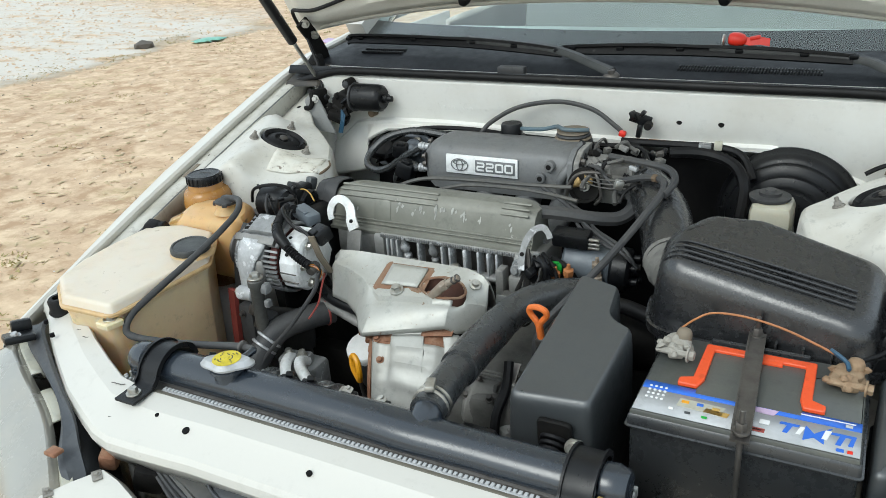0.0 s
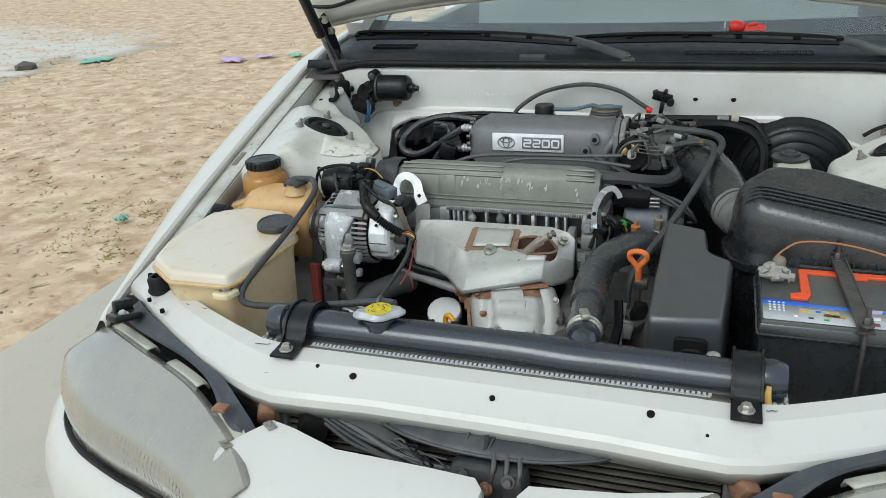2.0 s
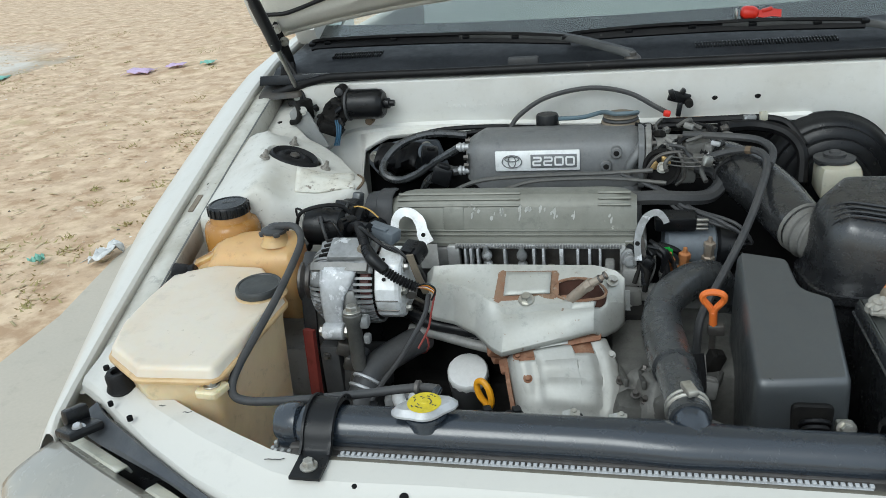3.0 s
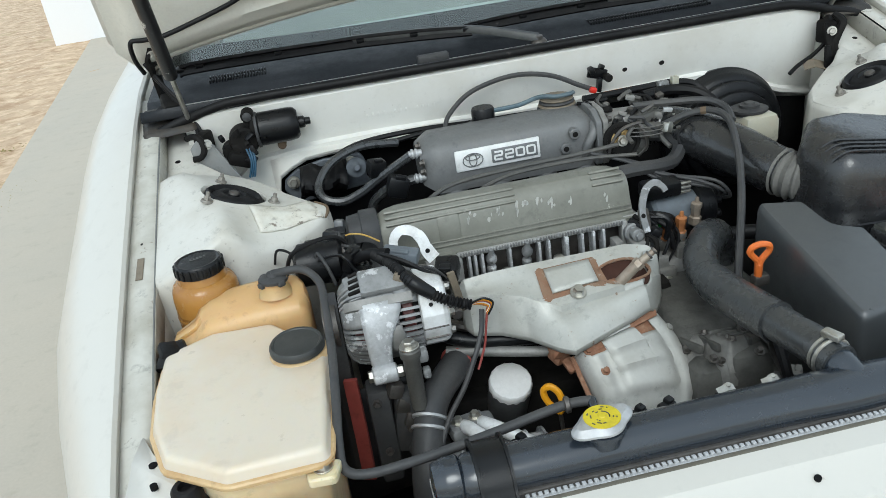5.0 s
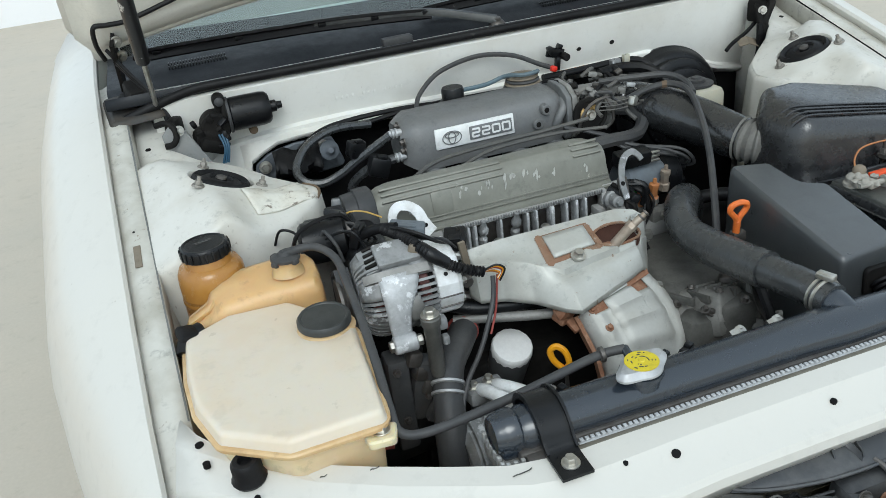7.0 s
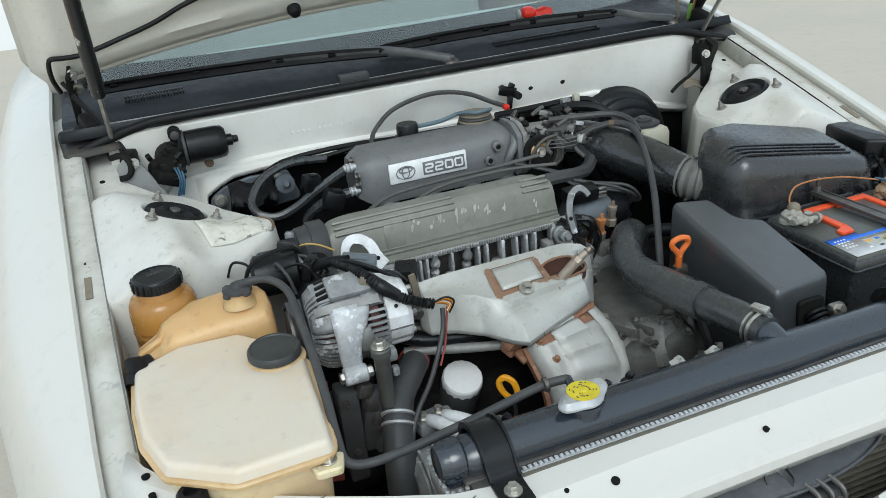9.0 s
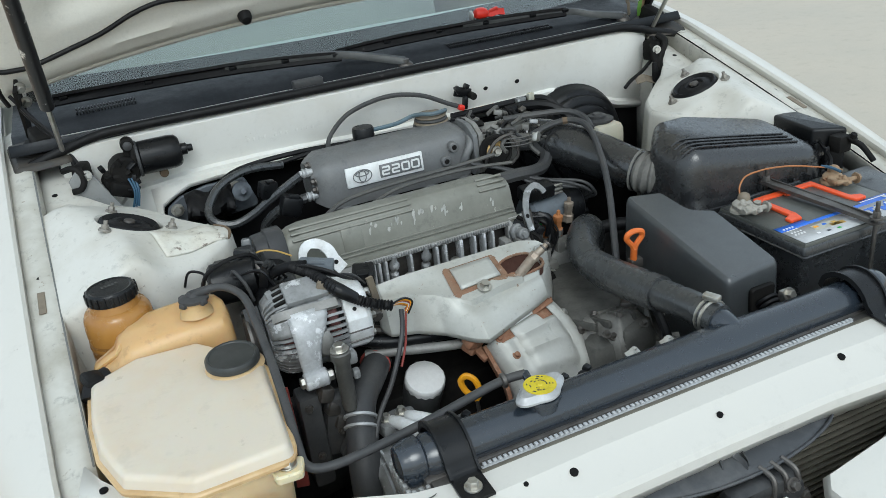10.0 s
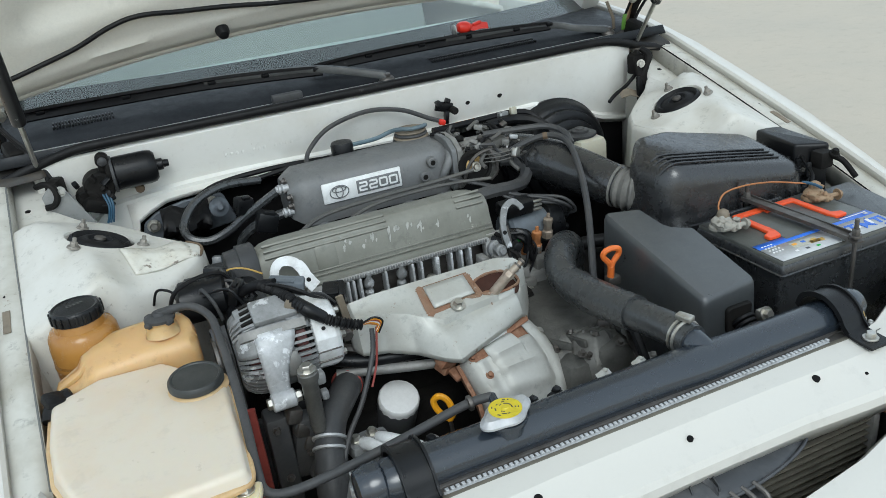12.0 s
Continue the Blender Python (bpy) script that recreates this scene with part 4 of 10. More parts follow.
# plain unseen cabin behind the glass, added to set how bright it looks
bm = bmesh.new()
grid(bm, [[(x, y, z) for x in (-0.66, -0.3, 0.3, 0.66)] for y, z in ((1.09, 0.985), (1.30, 0.99), (1.55, 0.97), (1.70, 0.93), (1.72, 0.70))])
part("dashboard", bm, DASH, car, "pale dashboard top, toned for the glass's reflection", thick=0.01)
bm = bmesh.new()
grid(bm, [[(-hw, y, zr - 0.05), (-hw * 0.9, y, zr - 0.012), (-hw * 0.5, y, zr + 0.01), (0, y, zr + 0.02), (hw * 0.5, y, zr + 0.01), (hw * 0.9, y, zr - 0.012), (hw, y, zr - 0.05)] for y, hw, zr in ((1.88, 0.58, 1.37), (2.3, 0.59, 1.41), (2.9, 0.58, 1.40), (3.3, 0.56, 1.30))])
part("roof", bm, WHITE, car, "white roof panel", thick=0.02)
bm = bmesh.new()
grid(bm, [[(x, y, z) for x, z in ((-0.80, 0.30), (-0.85, 0.60), (-0.80, 0.93), (-0.74, 0.95))] for y in (1.9, 2.6, 3.4, 4.4)])
grid(bm, [[(-x, y, z) for x, z in ((-0.80, 0.30), (-0.85, 0.60), (-0.80, 0.93), (-0.74, 0.95))] for y in (1.9, 2.6, 3.4, 4.4)])
grid(bm, [[(x, y, z) for x in (-0.74, 0, 0.74)] for y, z in ((3.4, 0.96), (4.2, 0.97), (4.45, 0.92), (4.5, 0.4))])
part("rear_body", bm, WHITE, car, "white sides and boot lid", thick=0.02)
bm = bmesh.new()
rbox(bm, (0, 2.32, 0.86), (1.36, 0.16, 0.80), 0.06, turn(-14))
rbox(bm, (0, 2.10, 0.48), (1.30, 0.50, 0.16), 0.05)
part("seat", bm, SEAT, car, "pale grey fabric seats")
bm = bmesh.new()
rbox(bm, (0, 3.1, 0.72), (1.5, 0.12, 0.60), 0.03)
part("rear_seat", bm, SEAT, car, "pale grey rear seat")
bm = bmesh.new()
rbox(bm, (0, 2.4, 0.38), (1.5, 1.8, 0.03), 0.01)
part("cabin_floor", bm, TRIM_DARK, car, "dark cabin floor")
for sx in (-1, 1):
    bm = bmesh.new()
    grid(bm, [[(sx * 0.85, y, z) for z in (0.30, 0.6, 0.95)] for y in (1.60, 1.80, 2.0)])
    part("door_skin", bm, WHITE, car, thick=0.01)
    bm = bmesh.new()
    strip(bm, [(sx * 0.70, 1.20, 1.02), (sx * 0.66, 1.5, 1.2), (sx * 0.60, 1.90, 1.38)], (1, 0, 0), 0.05, 0.04)
    part("pillar", bm, WHITE, car)
for sx in (-1, 1):
    for y in (0.78, 3.45):
        bm = bmesh.new()
        lathe(bm, (sx * 0.66, y, 0.30), (sx, 0, 0), [(0.20, 0), (0.29, 0), (0.305, 0.02), (0.305, 0.14), (0.29, 0.16), (0.2, 0.16), (0.19, 0.14)], 36)
        part("wheel", bm, TYRE, car, "black tyre")
# Unseen slabs, added to stop ground light rising into the bay.
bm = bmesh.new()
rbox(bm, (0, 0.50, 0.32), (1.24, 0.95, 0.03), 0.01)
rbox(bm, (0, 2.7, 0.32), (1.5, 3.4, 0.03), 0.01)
part("undertray", bm, DARK, car, "unseen dark tray closing the bay to light from below")

# hood, hinged at the cowl
def hood_point(u, v):
    """u across (-1..1), v from the rear edge (0) to the front edge (1)."""
    x = u * (0.735 - 0.06 * v)
    arch = 0.075 * (1 - abs(u) ** 2.2)
    y = 1.005 - v * 0.62
    z = 1.040 + arch + v * 0.86 + 0.02 * math.sin(v * 3.1)
    return x, y, z


bm = bmesh.new()
rows = []
for v in (0.0, 0.012, 0.025, 0.04, 0.06, 0.1, 0.2, 0.3, 0.4, 0.5, 0.6, 0.7, 0.8, 0.9, 1.0):
    r = []
    for k in range(-30, 31):
        x, y, z = hood_point(k / 30, v)
        cut = max(0.0, abs(k / 30) - 0.90) * max(0.0, 0.05 - v) * 12
        r.append((x * (1 - cut), y + 0.016, z + 0.012 + cut * 0.14))
    rows.append(r)
grid(bm, rows)
hood = part("hood", bm, WHITE, car, "white hood panel propped open", thick=0.002)
def soft(a, w):
    """0 below, 1 above, with a soft shoulder."""
    return 0.5 + 0.5 * math.tanh(a / w)


bm = bmesh.new()
rows = []
for v in [0.0, 0.006, 0.012, 0.02, 0.03, 0.04, 0.05, 0.06, 0.07, 0.08, 0.09, 0.10, 0.11, 0.12, 0.135, 0.15, 0.17, 0.2, 0.25, 0.3, 0.4, 0.5, 0.65, 0.8, 0.92, 1.0]:
    r = []
    for k in range(-60, 61):
        u = k / 60
        x, y, z = hood_point(u * 0.985, v)
        a = abs(u)
        rim = soft(v - 0.022, 0.010) * soft(0.955 - a, 0.018)                      # the pressing stands off the outer edge
        bay = soft(v - 0.125 - 0.05 * (1 - a), 0.012) * soft(0.80 - a, 0.03)       # sunk bays inside the frame
        spine = soft(0.16 - a, 0.02) * soft(a - 0.05, 0.02) * soft(v - 0.16, 0.02)
        bead = math.exp(-((v - 0.052 - 0.02 * (1 - a)) / 0.007) ** 2) * soft(0.88 - a, 0.02)
        depth = -0.024 * rim + 0.020 * bay - 0.014 * spine - 0.004 * bead
        cut = max(0.0, a - 0.93) * max(0.0, 0.05 - v) * 12                         # the rear corners are rounded
        r.append((x * (1 - cut), y + depth, z + depth * 0.6 + cut * 0.10))
    rows.append(r)
grid(bm, rows)
part("inner_frame", bm, HOOD_IN, hood, "dull white pressed inner frame")
bm = bmesh.new()
tube(bm, [(x, y - 0.001, z + 0.004) for x, y, z in (hood_point(u / 16 * 0.90, 0.004) for u in range(-16, 17))], 0.006, 8, 2)
part("hem", bm, HOOD_IN, hood, "folded hem along the rear edge")
for sx in (-1, 1):
    bm = bmesh.new()
    lathe(bm, (sx * 0.256, 0.957, 1.134), (0, -0.8, -0.55), [(0.013, 0), (0.013, 0.010), (0.009, 0.020), (0.004, 0.022)], 14)
    part("rubber_stop", bm, RUBBER, hood)
def under_hood(u, v):
    x, y, z = hood_point(u * 0.985, v)
    return (x, y - 0.027, z - 0.016)


half = [under_hood(u, v) for u, v in ((0.945, 0.012), (0.955, 0.045), (0.95, 0.080), (0.92, 0.076), (0.87, 0.070), (0.78, 0.077), (0.70, 0.087), (0.62, 0.106), (0.55, 0.112), (0.45, 0.100), (0.33, 0.088), (0.2, 0.074))]
bm = bmesh.new()
tube(bm, [(-x, y, z) for x, y, z in half] + [under_hood(0, 0.066)] + half[::-1], 0.0042, 8)
part("seal_strip", bm, RUBBER, hood, "thin black rubber seal")

# hood hinges and gas struts
for sx in (-1, 1):
    bm = bmesh.new()
    strip(bm, [(sx * 0.672, 1.02, 0.955), (sx * 0.668, 1.00, 1.00), (sx * 0.664, 0.965, 1.045), (sx * 0.66, 0.925, 1.085)], (0.2, 1, 0.6), 0.034, 0.006)
    rbox(bm, (sx * 0.672, 0.99, 0.955), (0.02, 0.09, 0.05), 0.004)
    rbox(bm, (sx * 0.650, 0.945, 0.985), (0.03, 0.05, 0.035), 0.008, turn(20, 0, 15))
    hinge = part("hood_hinge", bm, DARK, car, "grimy black hood hinge")
    for y, z in ((0.962, 1.05), (0.932, 1.08)):
        bm = bmesh.new()
        bolt(bm, (sx * 0.655, y, z), (-sx * 0.4, -1, -0.4), 0.007, 0.01)
        part("bolt", bm, STEEL, hinge)
    strut = thing("gas_strut", (sx * 0.62, 0.925, 0.94), "black gas strut with a bare steel rod", "gas strut", "hood struts")
    a, b = vec((sx * 0.62, 0.925, 0.935)), vec((sx * 0.605, 0.60, 1.36))
    bm = bmesh.new()
    rod(bm, a, a.lerp(b, 0.30), 0.0045, 12)
    part("rod", bm, STEEL, strut, "bare steel rod")
    bm = bmesh.new()
    rod(bm, a.lerp(b, 0.29), b, 0.0115, 16)
    part("cylinder", bm, STRUT, strut)
    bm = bmesh.new()
    rbox(bm, (a.x, a.y, a.z - 0.004), (0.02, 0.02, 0.022), 0.005)
    rod(bm, (a.x - 0.015, a.y, a.z), (a.x + 0.015, a.y, a.z), 0.006)
    part("ball_socket", bm, BLACK, strut)

# headlights, grille panel and bumper
LAMP_TOP = [(0.680, 0.082, 0.704), (0.635, 0.056, 0.713), (0.555, 0.015, 0.714), (0.485, -0.018, 0.713), (0.42, -0.053, 0.712), (0.355, -0.098, 0.706), (0.30, -0.140, 0.695), (0.262, -0.178, 0.675)]
LAMP_LOW = [(0.745, 0.065, 0.610), (0.722, 0.010, 0.578), (0.660, -0.038, 0.568), (0.575, -0.075, 0.568), (0.49, -0.105, 0.572), (0.41, -0.135, 0.58), (0.34, -0.165, 0.59), (0.285, -0.195, 0.605)]
for sx in (-1, 1):
    lamp = thing("headlight", (sx * 0.52, -0.05, 0.56), "hazed headlight with fluted lens", "headlight", "headlights")
    rows = []
    for (x, y, z), (X, Y, W) in zip(smooth_line(LAMP_TOP, 4), smooth_line(LAMP_LOW, 4)):
        rows.append([(sx * (x - 0.002), y + 0.012, z - 0.004), (sx * x, y, z)] + [(sx * (x + (X - x) * s + 0.018 * math.sin(s * 3.14)), y + (Y - y) * s - 0.035 * math.sin(s * 3.14), z + (W - z) * s + 0.012 * math.sin(s * 3.14)) for s in (0.08, 0.15, 0.3, 0.4, 0.5, 0.6, 0.7, 0.85, 0.93, 1.0)])
    bm = bmesh.new()
    grid(bm, rows)
    lens = part("lens", bm, LENS, lamp, "hazed grey lens", thick=0.003)
    for a, b in ((0, 9), (11, 17), (19, 25)):              # yellowed edge of the housing, broken by dark gaps
        bm = bmesh.new()
        grid(bm, [[(sx * (x - 0.002), y + 0.010, z - 0.006), (sx * (x - 0.007), y + 0.013, z - 0.002), (sx * (x - 0.013), y + 0.022, z - 0.002), (sx * (x - 0.016), y + 0.024, z - 0.012)] for x, y, z in smooth_line(LAMP_TOP, 4)[a:b]])
        part("housing", bm, OFFWHITE, lamp, "yellowed cream housing edge", thick=0.003)
    bm = bmesh.new()
    grid(bm, [[(sx * (x - 0.004), y + 0.010, z - 0.030), (sx * (x - 0.05), y + 0.06, z - 0.045), (sx * (x - 0.06), y + 0.07, z - 0.10), (sx * X, Y + 0.05, W)] for (x, y, z), (X, Y, W) in zip(LAMP_TOP[:7], LAMP_LOW[:7])])
    part("bowl", bm, BLACK, lamp, "black lamp bowl", thick=0.003)
    for k in range(46):                                    # flutes in the lens, in an upper and a lower band
        s0 = 0.07 + 0.0190 * k
        i = min(int(s0 * 7), 6)
        f = s0 * 7 - i
        t0, t1 = vec(LAMP_TOP[i]).lerp(vec(LAMP_TOP[i + 1]), f), vec(LAMP_LOW[i]).lerp(vec(LAMP_LOW[i + 1]), f)
        for lo, hi in ((0.20 + 0.0035 * k, 0.42), (0.52, 0.90 - 0.002 * k)):
            line = []
            for n in range(7):
                s = lo + (hi - lo) * n / 6
                p = t0.lerp(t1, s)
                line.append((sx * (p.x + 0.018 * math.sin(s * 3.14)), p.y - 0.0352 * math.sin(s * 3.14), p.z + 0.0121 * math.sin(s * 3.14)))
            bm = bmesh.new()
            tube(bm, line, 0.0010, 5, 3)
            part("flute", bm, FLUTE, lens)
    bm = bmesh.new()
    line = smooth_line([vec(p) for p in ((0.640, 0.112, 0.732), (0.605, 0.082, 0.733), (0.52, 0.036, 0.731), (0.44, -0.006, 0.728), (0.38, -0.042, 0.722), (0.335, -0.080, 0.708), (0.305, -0.100, 0.695), (0.285, -0.112, 0.68))], 4)
    rows = []
    for k, p in enumerate(line):                           # flat strip, pinched in its middle and twisted
        d = (line[min(len(line) - 1, k + 1)] - line[max(0, k - 1)]).normalized()
        f = k / (len(line) - 1)
        wide = 0.016 - 0.007 * math.sin(math.pi * f) + 0.003 * math.sin(11 * f)
        a = 0.35 + 0.5 * math.sin(5.0 * f)
        side = (d.cross(Vector((0, 0, 1))).normalized() * math.cos(a) + Vector((0, 0, 1)) * math.sin(a)) * wide
        rise = side.cross(d).normalized() * 0.0035
        rows.append([(sx * q.x, q.y, q.z) for q in (p - side - rise, p - side * 1.02 + rise * 0.5, p - side * 0.5 + rise * 1.4, p + side * 0.2 + rise * 0.7, p + side * 1.02 + rise, p + side - rise)])
    grid(bm, rows, closed=True, cap=True)
    bmesh.ops.recalc_face_normals(bm, faces=bm.faces[:])
    part("rubber_filler", bm, FILLER, lamp, "dark rubber filler strip behind the lamp")
    bm = bmesh.new()
    rbox(bm, (sx * 0.34, -0.095, 0.722), (0.02, 0.016, 0.006), 0.002)
    part("clip", bm, RUST, lamp, "brown clip")
    bm = bmesh.new()
    tube(bm, [(sx * x * 1.005, y - 0.006, z - 0.006) for x, y, z in LAMP_LOW], 0.005, 6)
    part("lower_seal", bm, BLACK, lamp)

RIM = [(-0.318, -0.140, 0.694), (-0.296, -0.112, 0.700), (-0.272, -0.082, 0.704), (-0.240, -0.088, 0.702), (-0.17, -0.112, 0.700), (-0.05, -0.116, 0.700), (0.012, -0.120, 0.700), (0.022, -0.130, 0.694), (0.028, -0.150, 0.66),
       (0.058, -0.150, 0.66), (0.066, -0.130, 0.694), (0.076, -0.118, 0.700), (0.12, -0.112, 0.700), (0.18, -0.104, 0.701), (0.24, -0.088, 0.702), (0.272, -0.082, 0.704), (0.296, -0.112, 0.700), (0.318, -0.140, 0.694)]
bm = bmesh.new()
rows = []
for x, y, z in RIM:
    u = abs(x) / 0.318
    f = -0.185 - 0.045 * (1 - u * u)
    rows.append([(x, y + 0.008, z - 0.012), (x, y, z), (x, y * 0.8 + f * 0.2, z * 0.85 + 0.682 * 0.15), (x, y * 0.35 + f * 0.65, 0.674), (x, f + 0.012, 0.665), (x, f, 0.655), (x, f - 0.008, 0.637), (x, f + 0.010, 0.630), (x, f + 0.010, 0.627), (x, f - 0.010, 0.621), (x, f - 0.014, 0.604),
                 (x, f, 0.598), (x, f - 0.010, 0.590), (x, f - 0.016, 0.565)])
grid(bm, rows)
grille = part("grille_panel", bm, WHITE, car, "white slatted grille panel", thick=0.003)
for sx in (-1, 1):
    for x, y, z in ((0.271, -0.092, 0.706), (0.312, -0.133, 0.699)):
        bm = bmesh.new()
        rbox(bm, (sx * x, y, z - 0.001), (0.020, 0.012, 0.002), 0.0008, turn(0, 0, sx * 35))
        bolt(bm, (sx * x, y, z), (0, 0, 1), 0.0032, 0.004)
        part("bracket", bm, STUD, grille, "small zinc bracket with a bolt")
bm = bmesh.new()
line = [(-x, y, z) for x, y, z in LAMP_LOW] + [(-0.2, -0.215, 0.575), (0, -0.228, 0.57), (0.2, -0.215, 0.575)] + [(x, y, z) for x, y, z in LAMP_LOW[::-1]]
line = [(-0.80, 0.22, 0.60), (-0.775, 0.14, 0.605)] + line + [(0.775, 0.14, 0.605), (0.80, 0.22, 0.60)]
rows = []
for x, y, z in line:
    k = min(1.0, abs(x) / 0.75)
    ox, oy = (0.055 if x > 0 else -0.055) * k, -0.060 * (1 - 0.55 * k)
    rows.append([(x, y + 0.012, z - 0.02), (x * 1.003, y - 0.004, z - 0.010), (x + ox * 0.4, y + oy * 0.45, z - 0.018), (x + ox * 0.8, y + oy * 0.85, z - 0.05), (x + ox, y + oy, z - 0.10), (x + ox, y + oy, z - 0.18), (x + ox * 0.7, y + oy * 0.6, z - 0.27), (x + ox * 0.3, y, z - 0.31)])
grid(bm, rows)
part("bumper", bm, WHITE, car, "white moulded bumper cover", thick=0.004)

for sx in (-1, 1):
    t = thing("lamp_bracket", (sx * 0.61, 0.06, 0.75), "black bracket with a bolt between fender and crossmember", "bracket", "lamp brackets")
    bm = bmesh.new()
    rbox(bm, (sx * 0.612, 0.060, 0.745), (0.040, 0.045, 0.012), 0.004, turn(-8, sx * 10, sx * 25))
    rbox(bm, (sx * 0.628, 0.078, 0.752), (0.016, 0.030, 0.022), 0.004, turn(-8, sx * 10, sx * 25))
    part("plate", bm, BLACK, t)
    bm = bmesh.new()
    bolt(bm, (sx * 0.606, 0.052, 0.751), (0, -0.2, 1), 0.006, 0.008)
    part("bolt", bm, TAB_STEEL, t)

# condenser and latch plate in the nose
condenser = thing("condenser", (0, -0.02, 0.36), "dusty finned condenser behind the grille", "condenser")
bm = bmesh.new()
rbox(bm, (0, -0.018, 0.53), (0.57, 0.010, 0.34), 0.003)
part("core", bm, DARK_BAY, condenser)
for k in range(22):
    bm = bmesh.new()
    rbox(bm, (0, -0.026, 0.698 - 0.0105 * k), (0.565, 0.008, 0.0022), 0.0008)
    part("tube", bm, FIN, condenser)
for sx in (-1, 1):
    bm = bmesh.new()
    rbox(bm, (sx * 0.290, -0.022, 0.53), (0.012, 0.022, 0.35), 0.004)
    part("header_tube", bm, ALU_DULL, condenser)
    bm = bmesh.new()
    rbox(bm, (sx * 0.305, -0.045, 0.69), (0.024, 0.03, 0.03), 0.006, turn(20, 15, 30))
    part("mount", bm, RUST, condenser, "rusty mount")
latch = thing("hood_latch", (0.04, -0.09, 0.66), "grimy hood latch on a dark plate under the crossmember", "hood latch")
def latch_edge(x):
    return -0.030 - 0.046 * max(0.0, 1 - ((x - 0.012) / 0.160) ** 2) ** 0.6


bm = bmesh.new()
grid(bm, [[(x, -0.022 + (latch_edge(x) + 0.022) * q / 5, 0.708 - 0.010 * (q / 5) ** 2 + 0.0012 * math.sin(x * 90 + q)) for q in range(6)] for x in (-0.146 + 0.318 * k / 30 for k in range(31))])
plate = part("plate", bm, LATCH_PLATE, latch, "dusty grey plate", thick=0.002)
bm = bmesh.new()
tube(bm, [(x, latch_edge(x), 0.6985 + 0.004 * (abs(x - 0.012) / 0.16) ** 2) for x in (-0.142 + 0.310 * k / 16 for k in range(17))], 0.0022, 6, 2)
part("rolled_edge", bm, LATCH_PLATE, plate)
bm = bmesh.new()
rbox(bm, (0.018, -0.078, 0.662), (0.096, 0.030, 0.058), 0.010)
rbox(bm, (-0.020, -0.086, 0.672), (0.024, 0.026, 0.030), 0.006, turn(10, 15, 10))
rbox(bm, (0.052, -0.084, 0.668), (0.030, 0.028, 0.034), 0.007, turn(-6, -12, -8))
body = part("latch_body", bm, LATCH_BODY, latch, "grimy black latch casting")
for x, z, m_ in ((0.018, 0.668, RUST), (-0.012, 0.682, STEEL_DARK), (0.046, 0.684, STEEL_DARK), (0.062, 0.664, STEEL_DARK)):
    bm = bmesh.new()
    bolt(bm, (x, -0.096, z), (0, -1, 0.35), 0.0058, 0.008)
    part("bolt", bm, m_, body, "rusty bolt" if m_ is RUST else "")
for pts, w in (([(-0.018, -0.060, 0.703), (-0.012, -0.046, 0.712), (0.000, -0.040, 0.714), (0.008, -0.052, 0.708), (0.010, -0.066, 0.703)], 0.010), ([(0.014, -0.064, 0.703), (0.018, -0.046, 0.708), (0.028, -0.034, 0.716), (0.040, -0.034, 0.714), (0.050, -0.044, 0.706)], 0.009),
               ([(-0.024, -0.050, 0.704), (-0.012, -0.042, 0.709), (0.006, -0.034, 0.712)], 0.007), ([(0.036, -0.040, 0.708), (0.052, -0.036, 0.710), (0.064, -0.040, 0.705)], 0.006)):
    bm = bmesh.new()
    strip(bm, smooth_line(pts, 5), (0.3, 0.6, 0.7), w, 0.0022)
    part("spring_stay", bm, LATCH_BODY, latch, "bent spring stay")
for k in range(3):
    bm = bmesh.new()
    tube(bm, [(0.022 + 0.016 * k, -0.070, 0.700), (0.026 + 0.016 * k, -0.088, 0.694), (0.022 + 0.018 * k, -0.094, 0.676)], 0.0032, 8)
    part("lever_rod", bm, STEEL_DARK, latch)
bm = bmesh.new()
strip(bm, [(-0.240, -0.030, 0.700), (-0.200, -0.038, 0.700), (-0.162, -0.047, 0.698), (-0.130, -0.056, 0.692), (-0.104, -0.064, 0.686)], (0, 1, 0.25), 0.018, 0.004)
part("stay_strap", bm, LEAD, latch, "dusty grey stay strap")
rr = random.Random(8)
for k in range(4):
    bm = bmesh.new()
    y0 = -0.034 - 0.006 * k
    tube(bm, [(-0.225 + 0.004 * k, y0, 0.700 - 0.003 * k), (-0.165, y0 - 0.020, 0.690 - 0.003 * k), (-0.110, y0 - 0.036 + rr.uniform(-0.004, 0.004), 0.680), (-0.060, y0 - 0.044, 0.674), (-0.02, -0.082, 0.676)], 0.0030 if k else 0.0045, 6)
    part("cable", bm, RUBBER_GREY if k else LEAD, latch, "grey latch cable")
for k in range(12):                                          # tangle of dusty wires at the strap's end
    bm = bmesh.new()
    a = Vector((-0.105 + rr.uniform(-0.014, 0.014), -0.066 + rr.uniform(-0.008, 0.008), 0.690 + rr.uniform(-0.006, 0.006)))
    b = Vector((rr.uniform(-0.085, -0.030), -0.078 + rr.uniform(-0.010, 0.008), 0.684 + rr.uniform(-0.008, 0.008)))
    tube(bm, [a, a.lerp(b, 0.3) + Vector((rr.uniform(-0.01, 0.01), rr.uniform(-0.008, 0.004), rr.uniform(0.0, 0.010))), a.lerp(b, 0.7) + Vector((rr.uniform(-0.006, 0.006), rr.uniform(-0.008, 0.006), rr.uniform(0.0, 0.008))), b], rr.uniform(0.0012, 0.0022), 5)
    part("cable", bm, (LEAD, RUBBER_GREY, RUBBER)[k % 3], latch, "thin dusty wire")
bm = bmesh.new()
rbox(bm, (-0.235, -0.045, 0.68), (0.04, 0.03, 0.04), 0.008, turn(10, 20, 30))
